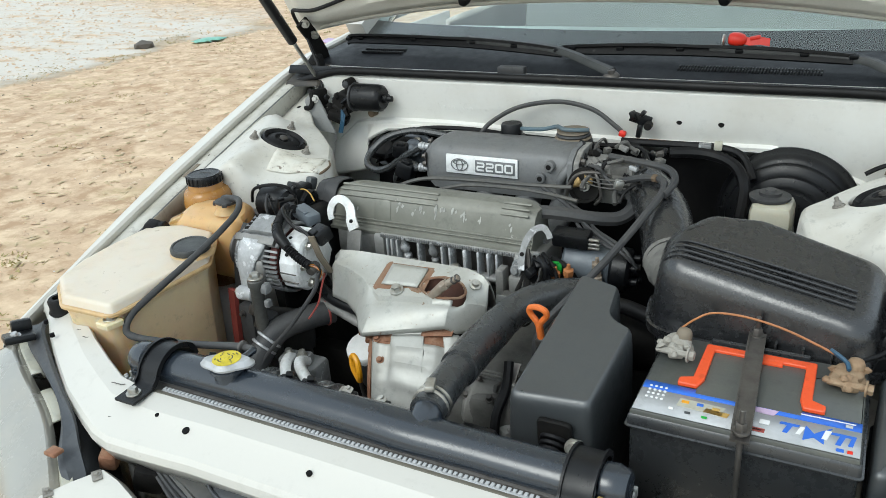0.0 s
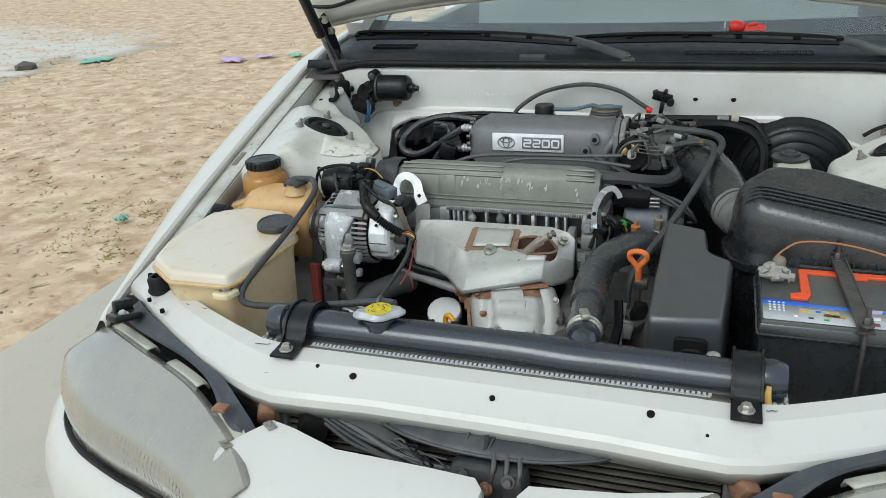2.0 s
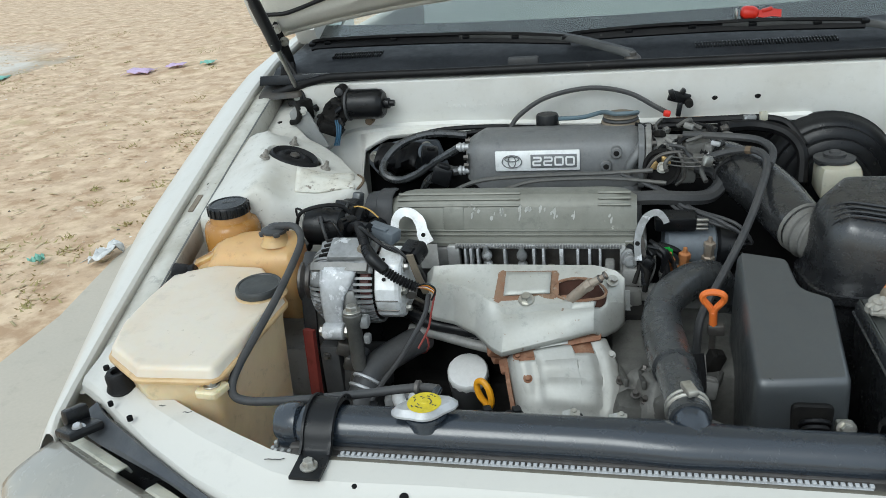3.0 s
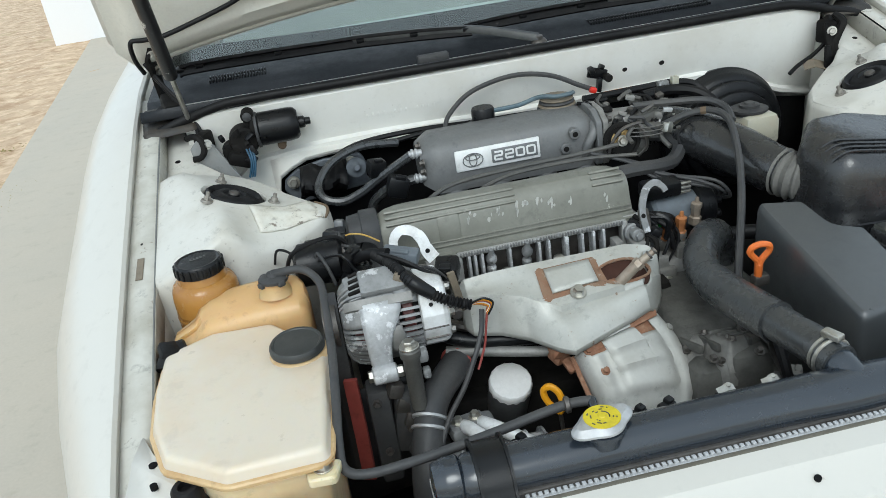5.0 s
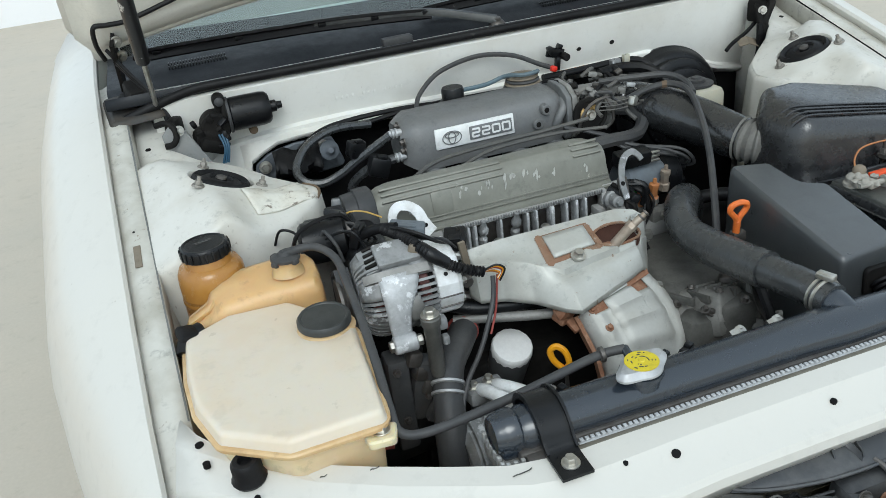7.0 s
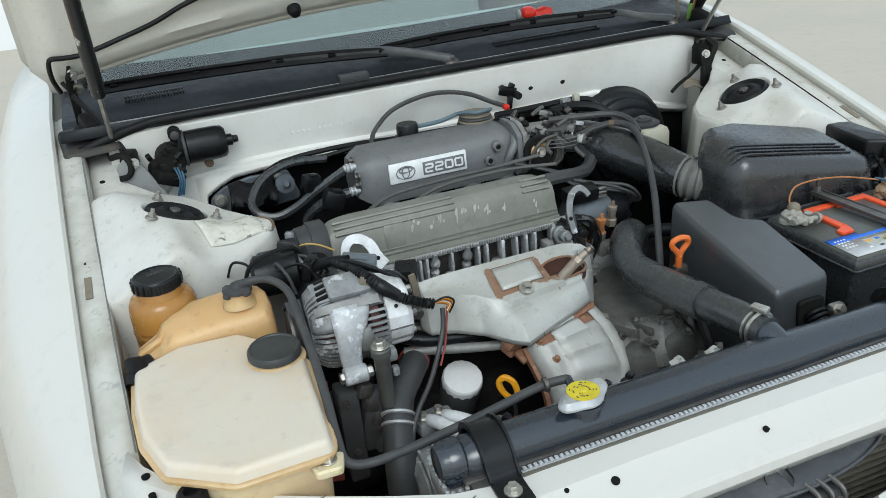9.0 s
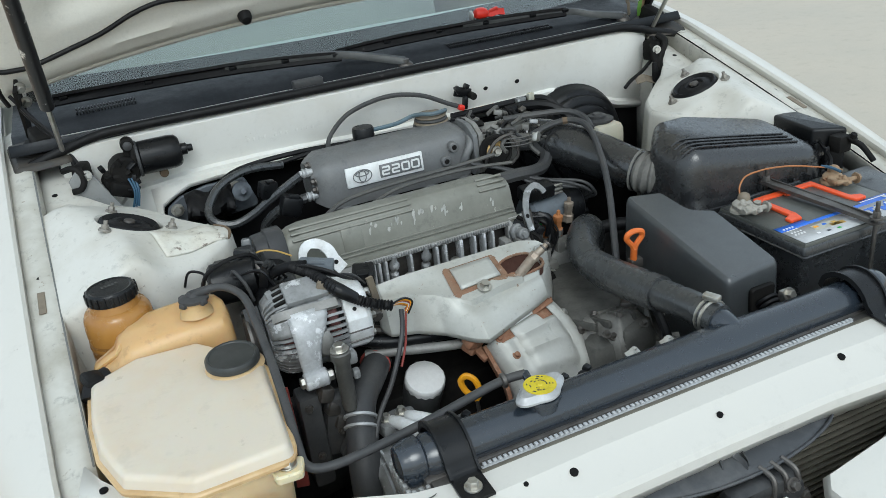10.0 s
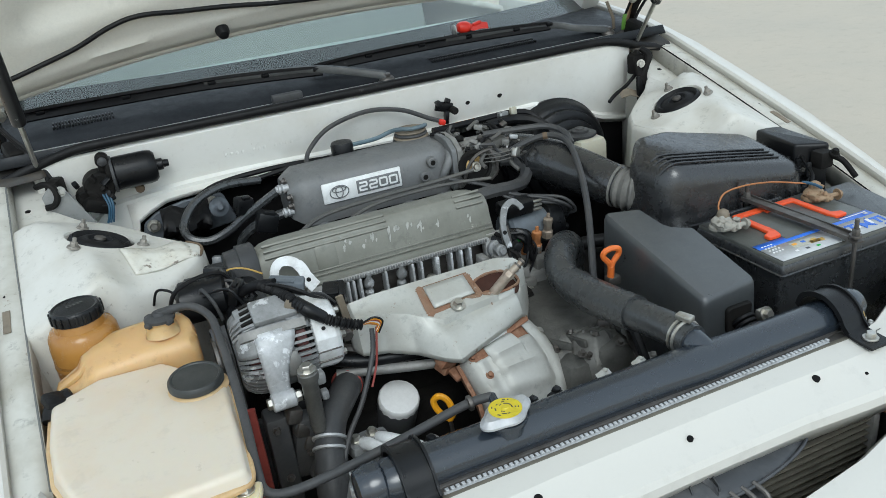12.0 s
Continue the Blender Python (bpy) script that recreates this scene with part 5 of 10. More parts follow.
tagged(part("horn_bracket", bm, DARK), "black bracket in the nose behind the grille", "bracket")
# ---- radiator with its brackets, cap and hoses ----
radiator = thing("radiator", (0, 0.06, 0.34), "black-tanked radiator behind the white crossmember", "radiator")
bm = bmesh.new()
rbox(bm, (0, 0.055, 0.55), (0.66, 0.028, 0.40), 0.004)
part("core", bm, FIN, radiator, "dusty finned core")
bm = bmesh.new()
rows = []
for i in range(41):
    x = -0.330 + 0.660 * i / 40
    w = 0.026 + 0.003 * math.exp(-((x - 0.09) / 0.05) ** 2)
    end = min(1.0, (0.330 - abs(x)) / 0.012 + 0.55)
    sag = -0.004 * (1 / (1 + math.exp((x - 0.12) * -30)))
    rows.append([(x, 0.064 + w * end * math.cos(a), 0.768 + sag + 0.0235 * end * math.sin(a)) for a in (2 * math.pi * j / 16 for j in range(16))])
grid(bm, rows, True, True)
tank = part("upper_tank", bm, TANK_BLACK, radiator, "black moulded upper tank")
bm = bmesh.new()
rbox(bm, (0, 0.030, 0.7525), (0.645, 0.018, 0.009), 0.002)
rbox(bm, (0, 0.062, 0.752), (0.655, 0.054, 0.014), 0.003)
header = part("header_plate", bm, STEEL_DARK, radiator, "dull header plate")
bm = bmesh.new()
rbox(bm, (0, 0, 0), (0.0042, 0.005, 0.0030), 0.0006)
tab_mesh = None
for k in range(84):
    x = -0.262 + 0.524 * k / 83
    if tab_mesh is None:
        tab = part("crimp_tab", bm, SILVER, header)
        tab_mesh = tab.data
    else:
        tab = new("crimp_tab", tab_mesh)
        tab.parent = header
    tab.location = (x, 0.0290, 0.7588)
bm = bmesh.new()
rbox(bm, (-0.002, 0.0268, 0.7565), (0.530, 0.0050, 0.0034), 0.001)
part("channel", bm, TAB_STEEL, header, "dull zinc channel")
bm = bmesh.new()
rbox(bm, (0, 0.0205, 0.7535), (0.60, 0.010, 0.010), 0.003)
part("foam_strip", bm, FIN, radiator, "crumbling dusty foam strip")
# filler neck and pressure cap
bm = bmesh.new()
lathe(bm, (-0.173, 0.060, 0.78), (0, 0, 1), [(0.020, 0), (0.020, 0.012), (0.024, 0.014), (0.024, 0.018)], 24)
rod(bm, (-0.173, 0.07, 0.792), (-0.168, 0.105, 0.796), 0.005)
part("filler_neck", bm, TANK_BLACK, radiator)
cap = bmesh.new()
outline = []
for k in range(48):
    a = 2 * math.pi * k / 48
    outline.append(((0.0225 + 0.014 * abs(math.cos(a - 0.35)) ** 9) * math.cos(a), (0.0225 + 0.014 * abs(math.cos(a - 0.35)) ** 9) * math.sin(a)))
prism(cap, outline, [(0.7985, 0.001), (0.7995, 0), (0.8020, 0), (0.8035, 0.0015), (0.8060, 0.004), (0.8078, 0.0055)], 0)
placed(cap, Matrix.Translation((-0.173, 0.060, 0)))
cap = part("pressure_cap", cap, TAB_STEEL, radiator, "zinc pressure cap with two ears")
bm = bmesh.new()
lathe(bm, (-0.173, 0.060, 0.8078), (0, 0, 1), [(0.0185, 0), (0.0185, 0.0006), (0.004, 0.0010), (0.003, 0.0022), (0.0, 0.0024)], 28)
sticker = part("sticker", bm, YELLOW, cap, "yellow warning sticker with illegible print")
rr = random.Random(31)
for k in range(26):
    a, d = rr.uniform(0, 6.28), rr.choice((0.0075, 0.011, 0.0145))
    bm = bmesh.new()
    rbox(bm, (-0.173 + d * math.cos(a), 0.060 + d * math.sin(a), 0.8088), (rr.uniform(0.0015, 0.004), 0.0012, 0.0006), 0.0002, turn(0, 0, math.degrees(a) + 90))
    part("print_bar", bm, PRINT_DARK, cap)
# end cap, drain fittings
for sx in (-1, 1):
    bm = bmesh.new()
    lathe(bm, (sx * 0.318, 0.064, 0.770), (sx, 0, 0), [(0.020, 0), (0.0235, 0.003), (0.0240, 0.016), (0.0225, 0.019), (0.0215, 0.024), (0.0190, 0.029), (0.010, 0.031), (0.0, 0.031)], 26)
    rbox(bm, (sx * 0.332, 0.064, 0.758), (0.024, 0.044, 0.020), 0.006)
    part("tank_end", bm, TANK_BLACK, radiator, "black rounded tank end")
    bm = bmesh.new()
    rbox(bm, (sx * 0.336, 0.062, 0.738), (0.026, 0.058, 0.020), 0.004)
    part("header_end", bm, ALU_DULL, radiator, "crimped aluminium header end")
    for k in range(6):
        bm = bmesh.new()
        rbox(bm, (sx * 0.347, 0.037 + 0.010 * k, 0.750), (0.005, 0.006, 0.012), 0.0015)
        part("crimp_tab", bm, ALU, radiator)
    for k in range(3):
        bm = bmesh.new()
        rbox(bm, (sx * (0.326 + 0.008 * k), 0.0335, 0.750), (0.005, 0.005, 0.012), 0.0015)
        part("crimp_tab", bm, ALU, radiator)
bm = bmesh.new()
tube(bm, [(0.326, 0.036, 0.776), (0.325, 0.032, 0.764), (0.327, 0.031, 0.750), (0.324, 0.030, 0.740)], [0.003, 0.0045, 0.005, 0.003], 8)
part("resin_drip", bm, YELLOWED, radiator, "yellowed sealant drip")
bm = bmesh.new()
tube(bm, [(0.108, 0.060, 0.768), (0.105, 0.074, 0.774), (0.102, 0.090, 0.781), (0.100, 0.120, 0.783)], [0.020, 0.0195, 0.019, 0.018], 18)
part("outlet", bm, TANK_BLACK, radiator)
for x, y in ((-0.118, 0.104), (-0.085, 0.106), (-0.25, 0.102)):
    bm = bmesh.new()
    rbox(bm, (x, y, 0.757), (0.022, 0.014, 0.022), 0.004, turn(15, 8, 12))
    rbox(bm, (x + 0.003, y + 0.002, 0.769), (0.010, 0.009, 0.008), 0.002, turn(15, 8, 30))
    part("shroud_clip", bm, BLACK, radiator, "black moulded clip on the shroud")
for x, y in ((0.030, 0.098), (-0.02, 0.10)):
    bm = bmesh.new()
    rbox(bm, (x, y, 0.764), (0.026, 0.014, 0.014), 0.004, turn(12, 8, 20))
    fit_ = part("fitting", bm, BLACK, radiator, "black clip on the shroud")
    bm = bmesh.new()
    strip(bm, [(x - 0.010, y, 0.772), (x - 0.002, y - 0.003, 0.777), (x + 0.008, y, 0.774)], (0, 1, 0.3), 0.008, 0.002)
    bolt(bm, (x + 0.002, y + 0.002, 0.773), (0, -0.3, 1), 0.0035, 0.006)
    part("spring_clip", bm, STEEL, fit_, "bright spring clip")

for x in (-0.289, 0.302):
    br = thing("radiator_bracket", (x, 0.0, 0.757), "black pressed-steel radiator bracket with a bolt", "bracket", "radiator brackets")
    line = [(x, -0.017, 0.760), (x, 0.018, 0.762), (x, 0.027, 0.770), (x, 0.033, 0.780), (x, 0.044, 0.790), (x, 0.060, 0.796), (x, 0.078, 0.794), (x, 0.094, 0.784), (x, 0.100, 0.768)]
    bm = bmesh.new()
    strip(bm, smooth_line(line, 4), (1, 0, 0), 0.034, 0.0035)
    for e in (-1, 1):
        strip(bm, [vec(p) + Vector((e * 0.0162, 0, 0.002)) for p in smooth_line(line[1:], 4)], (1, 0, 0), 0.003, 0.007)
    part("strap", bm, BLACK, br)
    bm = bmesh.new()
    bolt(bm, (x, 0.0, 0.7625), (0, 0, 1), 0.0065, 0.009)
    part("bolt", bm, STEEL, br, "zinc bolt")

hose = thing("upper_hose", (0.10, 0.10, 0.76), "thick black upper radiator hose with a wire clamp", "hose")
bm = bmesh.new()
tube(bm, [(0.102, 0.088, 0.782), (0.098, 0.13, 0.783), (0.090, 0.20, 0.777), (0.084, 0.27, 0.768), (0.083, 0.33, 0.764), (0.088, 0.37, 0.766), (0.105, 0.405, 0.768), (0.132, 0.442, 0.766), (0.158, 0.470, 0.756), (0.172, 0.488, 0.730), (0.174, 0.496, 0.690)], [0.0220, 0.0220, 0.0220, 0.0245, 0.0245, 0.0245, 0.0255, 0.0265, 0.0265, 0.0265, 0.0265], 18)
part("sleeve", bm, HOSE, hose)
bm = bmesh.new()
tube(bm, [(0.0915, 0.19, 0.778), (0.086, 0.245, 0.772), (0.083, 0.30, 0.766), (0.083, 0.335, 0.764)], [0.0255, 0.0262, 0.0262, 0.0255], 18)
part("cover_sleeve", bm, HOSE, hose, "outer protective sleeve")
for y in (0.098, 0.106):
    bm = bmesh.new()
    lathe(bm, (0.1005, y, 0.783), (-0.06, 1, 0), [(0.0222, 0), (0.0240, 0.001), (0.0240, 0.003), (0.0222, 0.004)], 24)
    part("clamp_wire", bm, STEEL, hose)
bm = bmesh.new()
rbox(bm, (0.101, 0.102, 0.8105), (0.012, 0.022, 0.008), 0.002, turn(0, 0, 20))
part("clamp_ear", bm, STEEL, hose)

over = thing("overflow_hose", (-0.30, 0.12, 0.76), "thin black overflow hose to the coolant tank", "hose")
bm = bmesh.new()
tube(bm, [(-0.168, 0.103, 0.796), (-0.20, 0.112, 0.790), (-0.28, 0.108, 0.778), (-0.36, 0.106, 0.768), (-0.410, 0.108, 0.764), (-0.432, 0.118, 0.768), (-0.434, 0.140, 0.784), (-0.430, 0.20, 0.802), (-0.427, 0.27, 0.820), (-0.427, 0.34, 0.839), (-0.430, 0.385, 0.854), (-0.450, 0.415, 0.862), (-0.480, 0.425, 0.860)], 0.0054, 10)
part("tubing", bm, RUBBER_GREY, over)
bm = bmesh.new()
lathe(bm, (-0.190, 0.110, 0.792), (-1, 0.1, -0.1), [(0.0075, 0), (0.009, 0.001), (0.009, 0.005), (0.0075, 0.006)], 14)
part("clip", bm, STEEL_DARK, over)

# ---- washer tank, coolant tank, steering-fluid reservoir ----
washer = thing("washer_tank", (-0.54, 0.25, 0.36), "aged cream plastic washer tank with a black cap", "washer tank")
TANK = [(-0.639, 0.366), (-0.640, 0.285), (-0.634, 0.215), (-0.613, 0.150), (-0.546, 0.103), (-0.442, 0.106), (-0.437, 0.195), (-0.432, 0.302), (-0.500, 0.392), (-0.580, 0.398)]


bm = bmesh.new()
prism(bm, TANK, [(0.792, -0.001), (0.796, 0.001), (0.802, 0.0025), (0.8055, 0.004), (0.8075, 0.007), (0.808, 0.0095), (0.808, 0.0115)], [0.014] * 10, None, 4)
part("tank_lid", bm, TANK_TOP, washer, "paler dusty upper shell")
bm = bmesh.new()
prism(bm, TANK, [(0.36, 0.022), (0.55, 0.016), (0.70, 0.010), (0.770, 0.006), (0.782, 0.003), (0.788, 0.001)], [0.023] * 10, None, 4)
part("body", bm, TANK_CREAM, washer, "browner seamed lower shell")
bm = bmesh.new()
prism(bm, TANK, [(0.786, -0.001), (0.7875, -0.004), (0.7915, -0.0045), (0.7935, -0.003), (0.7945, 0.001)], [0.022] * 10, None, 4)
part("seam", bm, TANK_SEAM, washer, "stained brown weld seam")
bm = bmesh.new()
lathe(bm, (-0.468, 0.303, 0.805), (0, 0, 1), [(0.038, 0), (0.035, 0.003), (0.031, 0.006)], 28)
part("filler_neck", bm, TANK_SEAM, washer, "brown-stained filler neck")
bm = bmesh.new()
lathe(bm, (-0.468, 0.303, 0.8115), (0.02, -0.05, 1), [(0.031, 0), (0.0335, 0.002), (0.0335, 0.008), (0.031, 0.0115), (0.0285, 0.0112), (0.0275, 0.0100), (0.0, 0.0104)], 40)
part("cap", bm, WIPER_ARM, washer, "dusty black snap cap")
bm = bmesh.new()
prism(bm, [(-0.472, 0.124), (-0.468, 0.094), (-0.440, 0.092), (-0.432, 0.120)], [(0.774, 0), (0.781, 0), (0.783, 0.002)], 0.006)
tabp = part("mounting_tab", bm, TANK_CREAM, washer, "stained mounting ear")
bm = bmesh.new()
bolt(bm, (-0.452, 0.110, 0.783), (0, 0, 1), 0.007, 0.007)
part("bolt", bm, STEEL, tabp)

coolant = thing("coolant_tank", (-0.535, 0.41, 0.712), "yellowed plastic coolant overflow tank", "coolant tank")
bm = bmesh.new()
rows = []
for x, y0, y1, top in ((-0.634, 0.400, 0.418, 0.795), (-0.628, 0.396, 0.428, 0.806), (-0.612, 0.394, 0.434, 0.813), (-0.601, 0.392, 0.440, 0.818), (-0.592, 0.390, 0.458, 0.829), (-0.578, 0.390, 0.468, 0.837),
                       (-0.53, 0.390, 0.470, 0.840), (-0.48, 0.388, 0.470, 0.842), (-0.462, 0.388, 0.462, 0.841), (-0.454, 0.392, 0.452, 0.835), (-0.450, 0.400, 0.440, 0.822)):
    r = min(0.022, (y1 - y0) * 0.45)
    sec = [(y0 + 0.012, 0.712), (y0, 0.730), (y0, top - r - 0.012)]
    sec += [(y0 + r - r * math.cos(k * math.pi / 8), top - 0.012 - r + r * math.sin(k * math.pi / 8)) for k in range(1, 5)]
    sec += [(y0 * 0.6 + y1 * 0.4, top - 0.006), (y0 * 0.3 + y1 * 0.7, top)]
    sec += [(y1 - r + r * math.sin(k * math.pi / 8), top - r + r * math.cos(k * math.pi / 8)) for k in range(0, 5)]
    rows.append([(x, y, z) for y, z in sec + [(y1, 0.730), (y1 - 0.012, 0.712)]])
grid(bm, rows, True, True)
part("body", bm, TANK_BROWN, coolant)
bm = bmesh.new()
lathe(bm, (-0.490, 0.424, 0.836), (0, 0, 1), [(0.024, -0.004), (0.019, 0.004), (0.0175, 0.012), (0.019, 0.014), (0.019, 0.018), (0.015, 0.019), (0.015, 0.015), (0, 0.015)], 24)
neck = part("neck", bm, TANK_BROWN, coolant)
bm = bmesh.new()
lathe(bm, (-0.490, 0.424, 0.849), (0.05, 0.05, 1), [(0.0185, 0), (0.0200, 0.002), (0.0200, 0.005), (0.0150, 0.0075), (0.009, 0.0085), (0.0075, 0.013), (0.0, 0.014)], 24)
rbox(bm, (-0.476, 0.424, 0.860), (0.032, 0.012, 0.009), 0.003)
for a_ in (0.6, 2.3, 3.8, 5.3):
    rbox(bm, (-0.490 + 0.0185 * math.cos(a_), 0.424 + 0.0185 * math.sin(a_), 0.851), (0.009, 0.010, 0.007), 0.002, turn(0, 0, math.degrees(a_)))
part("cap", bm, RUBBER_GREY, coolant, "grey rubber cap with hose elbow")
bm = bmesh.new()
rod(bm, (-0.612, 0.385, 0.795), (-0.638, 0.377, 0.793), 0.017, 16)
tube(bm, [(-0.622, 0.384, 0.80), (-0.634, 0.366, 0.799), (-0.639, 0.352, 0.790)], 0.012, 10)
rbox(bm, (-0.632, 0.372, 0.806), (0.026, 0.030, 0.016), 0.006, turn(10, 15, 20))
part("outlet_grommet", bm, RUBBER, coolant, "black rubber grommet and elbow")

steering = thing("power_steering_reservoir", (-0.588, 0.478, 0.60), "amber plastic power steering reservoir with ribbed black cap", "fluid reservoir")
bm = bmesh.new()
lathe(bm, (-0.588, 0.478, 0.60), (0, 0, 1), [(0.040, 0), (0.044, 0.10), (0.045, 0.19), (0.0455, 0.226), (0.0440, 0.240), (0.0400, 0.248), (0.034, 0.251), (0.031, 0.262)], 32)
part("body", bm, AMBER, steering)
bm = bmesh.new()
lathe(bm, (-0.588, 0.478, 0.60), (0, 0, 1), [(0.0455, 0.198), (0.0462, 0.200), (0.0462, 0.203), (0.0455, 0.205)], 32)
part("seam", bm, AMBER, steering)
bm = bmesh.new()
lathe(bm, (-0.588, 0.478, 0.60), (0, 0, 1), [(0.0403, 0.001), (0.0444, 0.10), (0.0458, 0.207), (0.0450, 0.209)], 32)
part("fluid_level", bm, FLUID, steering, "darker fluid showing through the plastic")
bm = bmesh.new()
lathe(bm, (-0.588, 0.478, 0.860), (0, 0, 1), [(0.0300, 0), (0.0325, 0.001), (0.0325, 0.013), (0.0315, 0.0165), (0.0295, 0.0182), (0.027, 0.0180), (0.026, 0.0172), (0.0, 0.0176)], 40)
pcap = part("cap", bm, BLACK, steering, "black screw cap with gripping lugs")
for k in range(20):
    a = 2 * math.pi * k / 20
    bm = bmesh.new()
    rbox(bm, (-0.588 + 0.0326 * math.cos(a), 0.478 + 0.0326 * math.sin(a), 0.8685), (0.0034, 0.0048, 0.0145), 0.0012, turn(0, 0, math.degrees(a)))
    part("lug", bm, BLACK, pcap)
for k in range(5):                                           # raised print, illegible
    bm = bmesh.new()
    rbox(bm, (-0.597 + 0.0045 * k, 0.480 + 0.0015 * k, 0.8780), (0.0026, 0.006, 0.0008), 0.0003, turn(0, 0, 18))
    part("embossed_bar", bm, LEAD, pcap)
bm = bmesh.new()
tube(bm, [(-0.545, 0.49, 0.80), (-0.52, 0.495, 0.80), (-0.49, 0.49, 0.805), (-0.46, 0.48, 0.80)], 0.008, 8)
rbox(bm, (-0.525, 0.487, 0.812), (0.06, 0.012, 0.008), 0.003)
lathe(bm, (-0.522, 0.468, 0.805), (0, -0.3, 1), [(0.012, 0), (0.012, 0.012), (0.006, 0.014), (0.005, 0.02)], 14)
part("bracket", bm, STEEL_DARK, steering, "dark steel bracket and hose fitting")

# ---- battery ----
battery = thing("battery", (0.432, 0.25, 0.585), "black car battery with blue and silver label and orange handles", "battery")
bm = bmesh.new()
prism(bm, [(0.318, 0.164), (0.548, 0.164), (0.548, 0.336), (0.318, 0.336)], [(0.585, 0.002), (0.588, 0), (0.782, 0)], 0.006)
part("case", bm, CASE, battery)
bm = bmesh.new()
prism(bm, [(0.3135, 0.1555), (0.5525, 0.1555), (0.5525, 0.340), (0.3135, 0.340)], [(0.7765, 0.001), (0.7772, 0), (0.7785, 0), (0.7795, 0.0022), (0.7900, 0.0030), (0.7925, 0.0048)], 0.007)
part("lip", bm, CASE, battery, "glossy black stepped lip")
bm = bmesh.new()
prism(bm, [(0.3135, 0.1555), (0.5525, 0.1555), (0.5525, 0.340), (0.3135, 0.340)], [(0.786, 0.0052), (0.7945, 0.0054), (0.7970, 0.0062), (0.798, 0.0078)], 0.007)
part("lid", bm, LID_GREY, battery, "dusty dark grey lid")
bm = bmesh.new()
rbox(bm, (0.433, 0.262, 0.7985), (0.110, 0.096, 0.003), 0.001)
part("vent_cover", bm, LID_GREY, battery)
bm = bmesh.new()
rbox(bm, (0.430, 0.333, 0.800), (0.112, 0.006, 0.006), 0.001)
part("ridge", bm, CASE, battery)
LABEL = 0.7990
for name, mat_, y0, y1 in (("blue band", BLUE, 0.222, 0.206), ("silver band", SILVER, 0.206, 0.1625)):
    bm = bmesh.new()
    grid(bm, [[(x, y, LABEL) for y in (y0, y1)] for x in (0.321, 0.546)])
    part("label", bm, mat_, battery, name, thick=0.0006)
MARK = [([(0.470, 0.196), (0.489, 0.196), (0.4875, 0.192), (0.482, 0.192), (0.478, 0.178), (0.473, 0.178), (0.4765, 0.192), (0.469, 0.192)], BLUE, 0.0), ([(0.4895, 0.194), (0.494, 0.194), (0.490, 0.180), (0.4855, 0.180)], PRINT_WHITE, 0.0),
        ([(0.494, 0.198), (0.503, 0.186), (0.508, 0.192), (0.520, 0.203), (0.512, 0.188), (0.513, 0.172), (0.503, 0.180), (0.493, 0.172)], BLUE, 0.0003), ([(0.513, 0.196), (0.519, 0.196), (0.515, 0.180), (0.510, 0.180)], PRINT_WHITE, 0.0006),
        ([(0.519, 0.196), (0.538, 0.196), (0.537, 0.192), (0.532, 0.192), (0.528, 0.176), (0.523, 0.176), (0.5265, 0.192), (0.518, 0.192)], BLUE, 0.0), ([(0.538, 0.196), (0.542, 0.196), (0.539, 0.178), (0.5345, 0.178)], BLUE, 0.0)]
for poly, mat_, dz in MARK:                                  # maker's mark as plain slanted shapes
    bm = bmesh.new()
    prism(bm, poly, [(LABEL, 0), (LABEL + 0.0007 + dz, 0)], 0.0004)
    part("print_shape", bm, mat_, battery)
for poly, mat_ in (([(0.366, 0.199), (0.414, 0.197), (0.412, 0.180), (0.364, 0.184)], OFFWHITE), ([(0.395, 0.190), (0.420, 0.188), (0.418, 0.180), (0.393, 0.182)], YELLOWED), ([(0.440, 0.213), (0.466, 0.213), (0.462, 0.203), (0.436, 0.205)], LITTER_LILAC), ([(0.479, 0.218), (0.540, 0.218), (0.540, 0.2165), (0.479, 0.2165)], PRINT_WHITE)):
    bm = bmesh.new()
    prism(bm, poly, [(LABEL, 0), (LABEL + 0.0008, 0)], 0.0005)
    part("print_panel", bm, mat_, battery)
for x, y, w, h, mat_ in ((0.447, 0.172, 0.020, 0.007, RED_DULL), (0.447, 0.172, 0.015, 0.0022, PRINT_WHITE), (0.405, 0.191, 0.008, 0.005, YELLOWED), (0.388, 0.193, 0.007, 0.005, BLUE), (0.372, 0.193, 0.008, 0.005, YELLOW_GRIP), (0.455, 0.188, 0.010, 0.008, PRINT_WHITE), (0.360, 0.176, 0.005, 0.004, PRINT_WHITE), (0.378, 0.174, 0.006, 0.004, PRINT_DARK),
                         (0.396, 0.172, 0.006, 0.004, GREEN), (0.528, 0.168, 0.007, 0.005, BLUE), (0.537, 0.168, 0.005, 0.005, RED), (0.534, 0.212, 0.007, 0.005, SILVER)):
    bm = bmesh.new()
    rbox(bm, (x, y, LABEL + 0.0008), (w, h, 0.0008), 0.0003)
    part("print_bar", bm, mat_, battery)
for k in range(16):
    bm = bmesh.new()
    x, y = 0.330 + 0.0056 * (k % 4), 0.212 - 0.0075 * (k // 4)
    lathe(bm, (x, y, LABEL), (0, 0, 1), [(0.0017, 0), (0.0017, 0.0010), (0.0012, 0.0012)], 10)
    part("print_dot", bm, PRINT_WHITE, battery)
bm = bmesh.new()
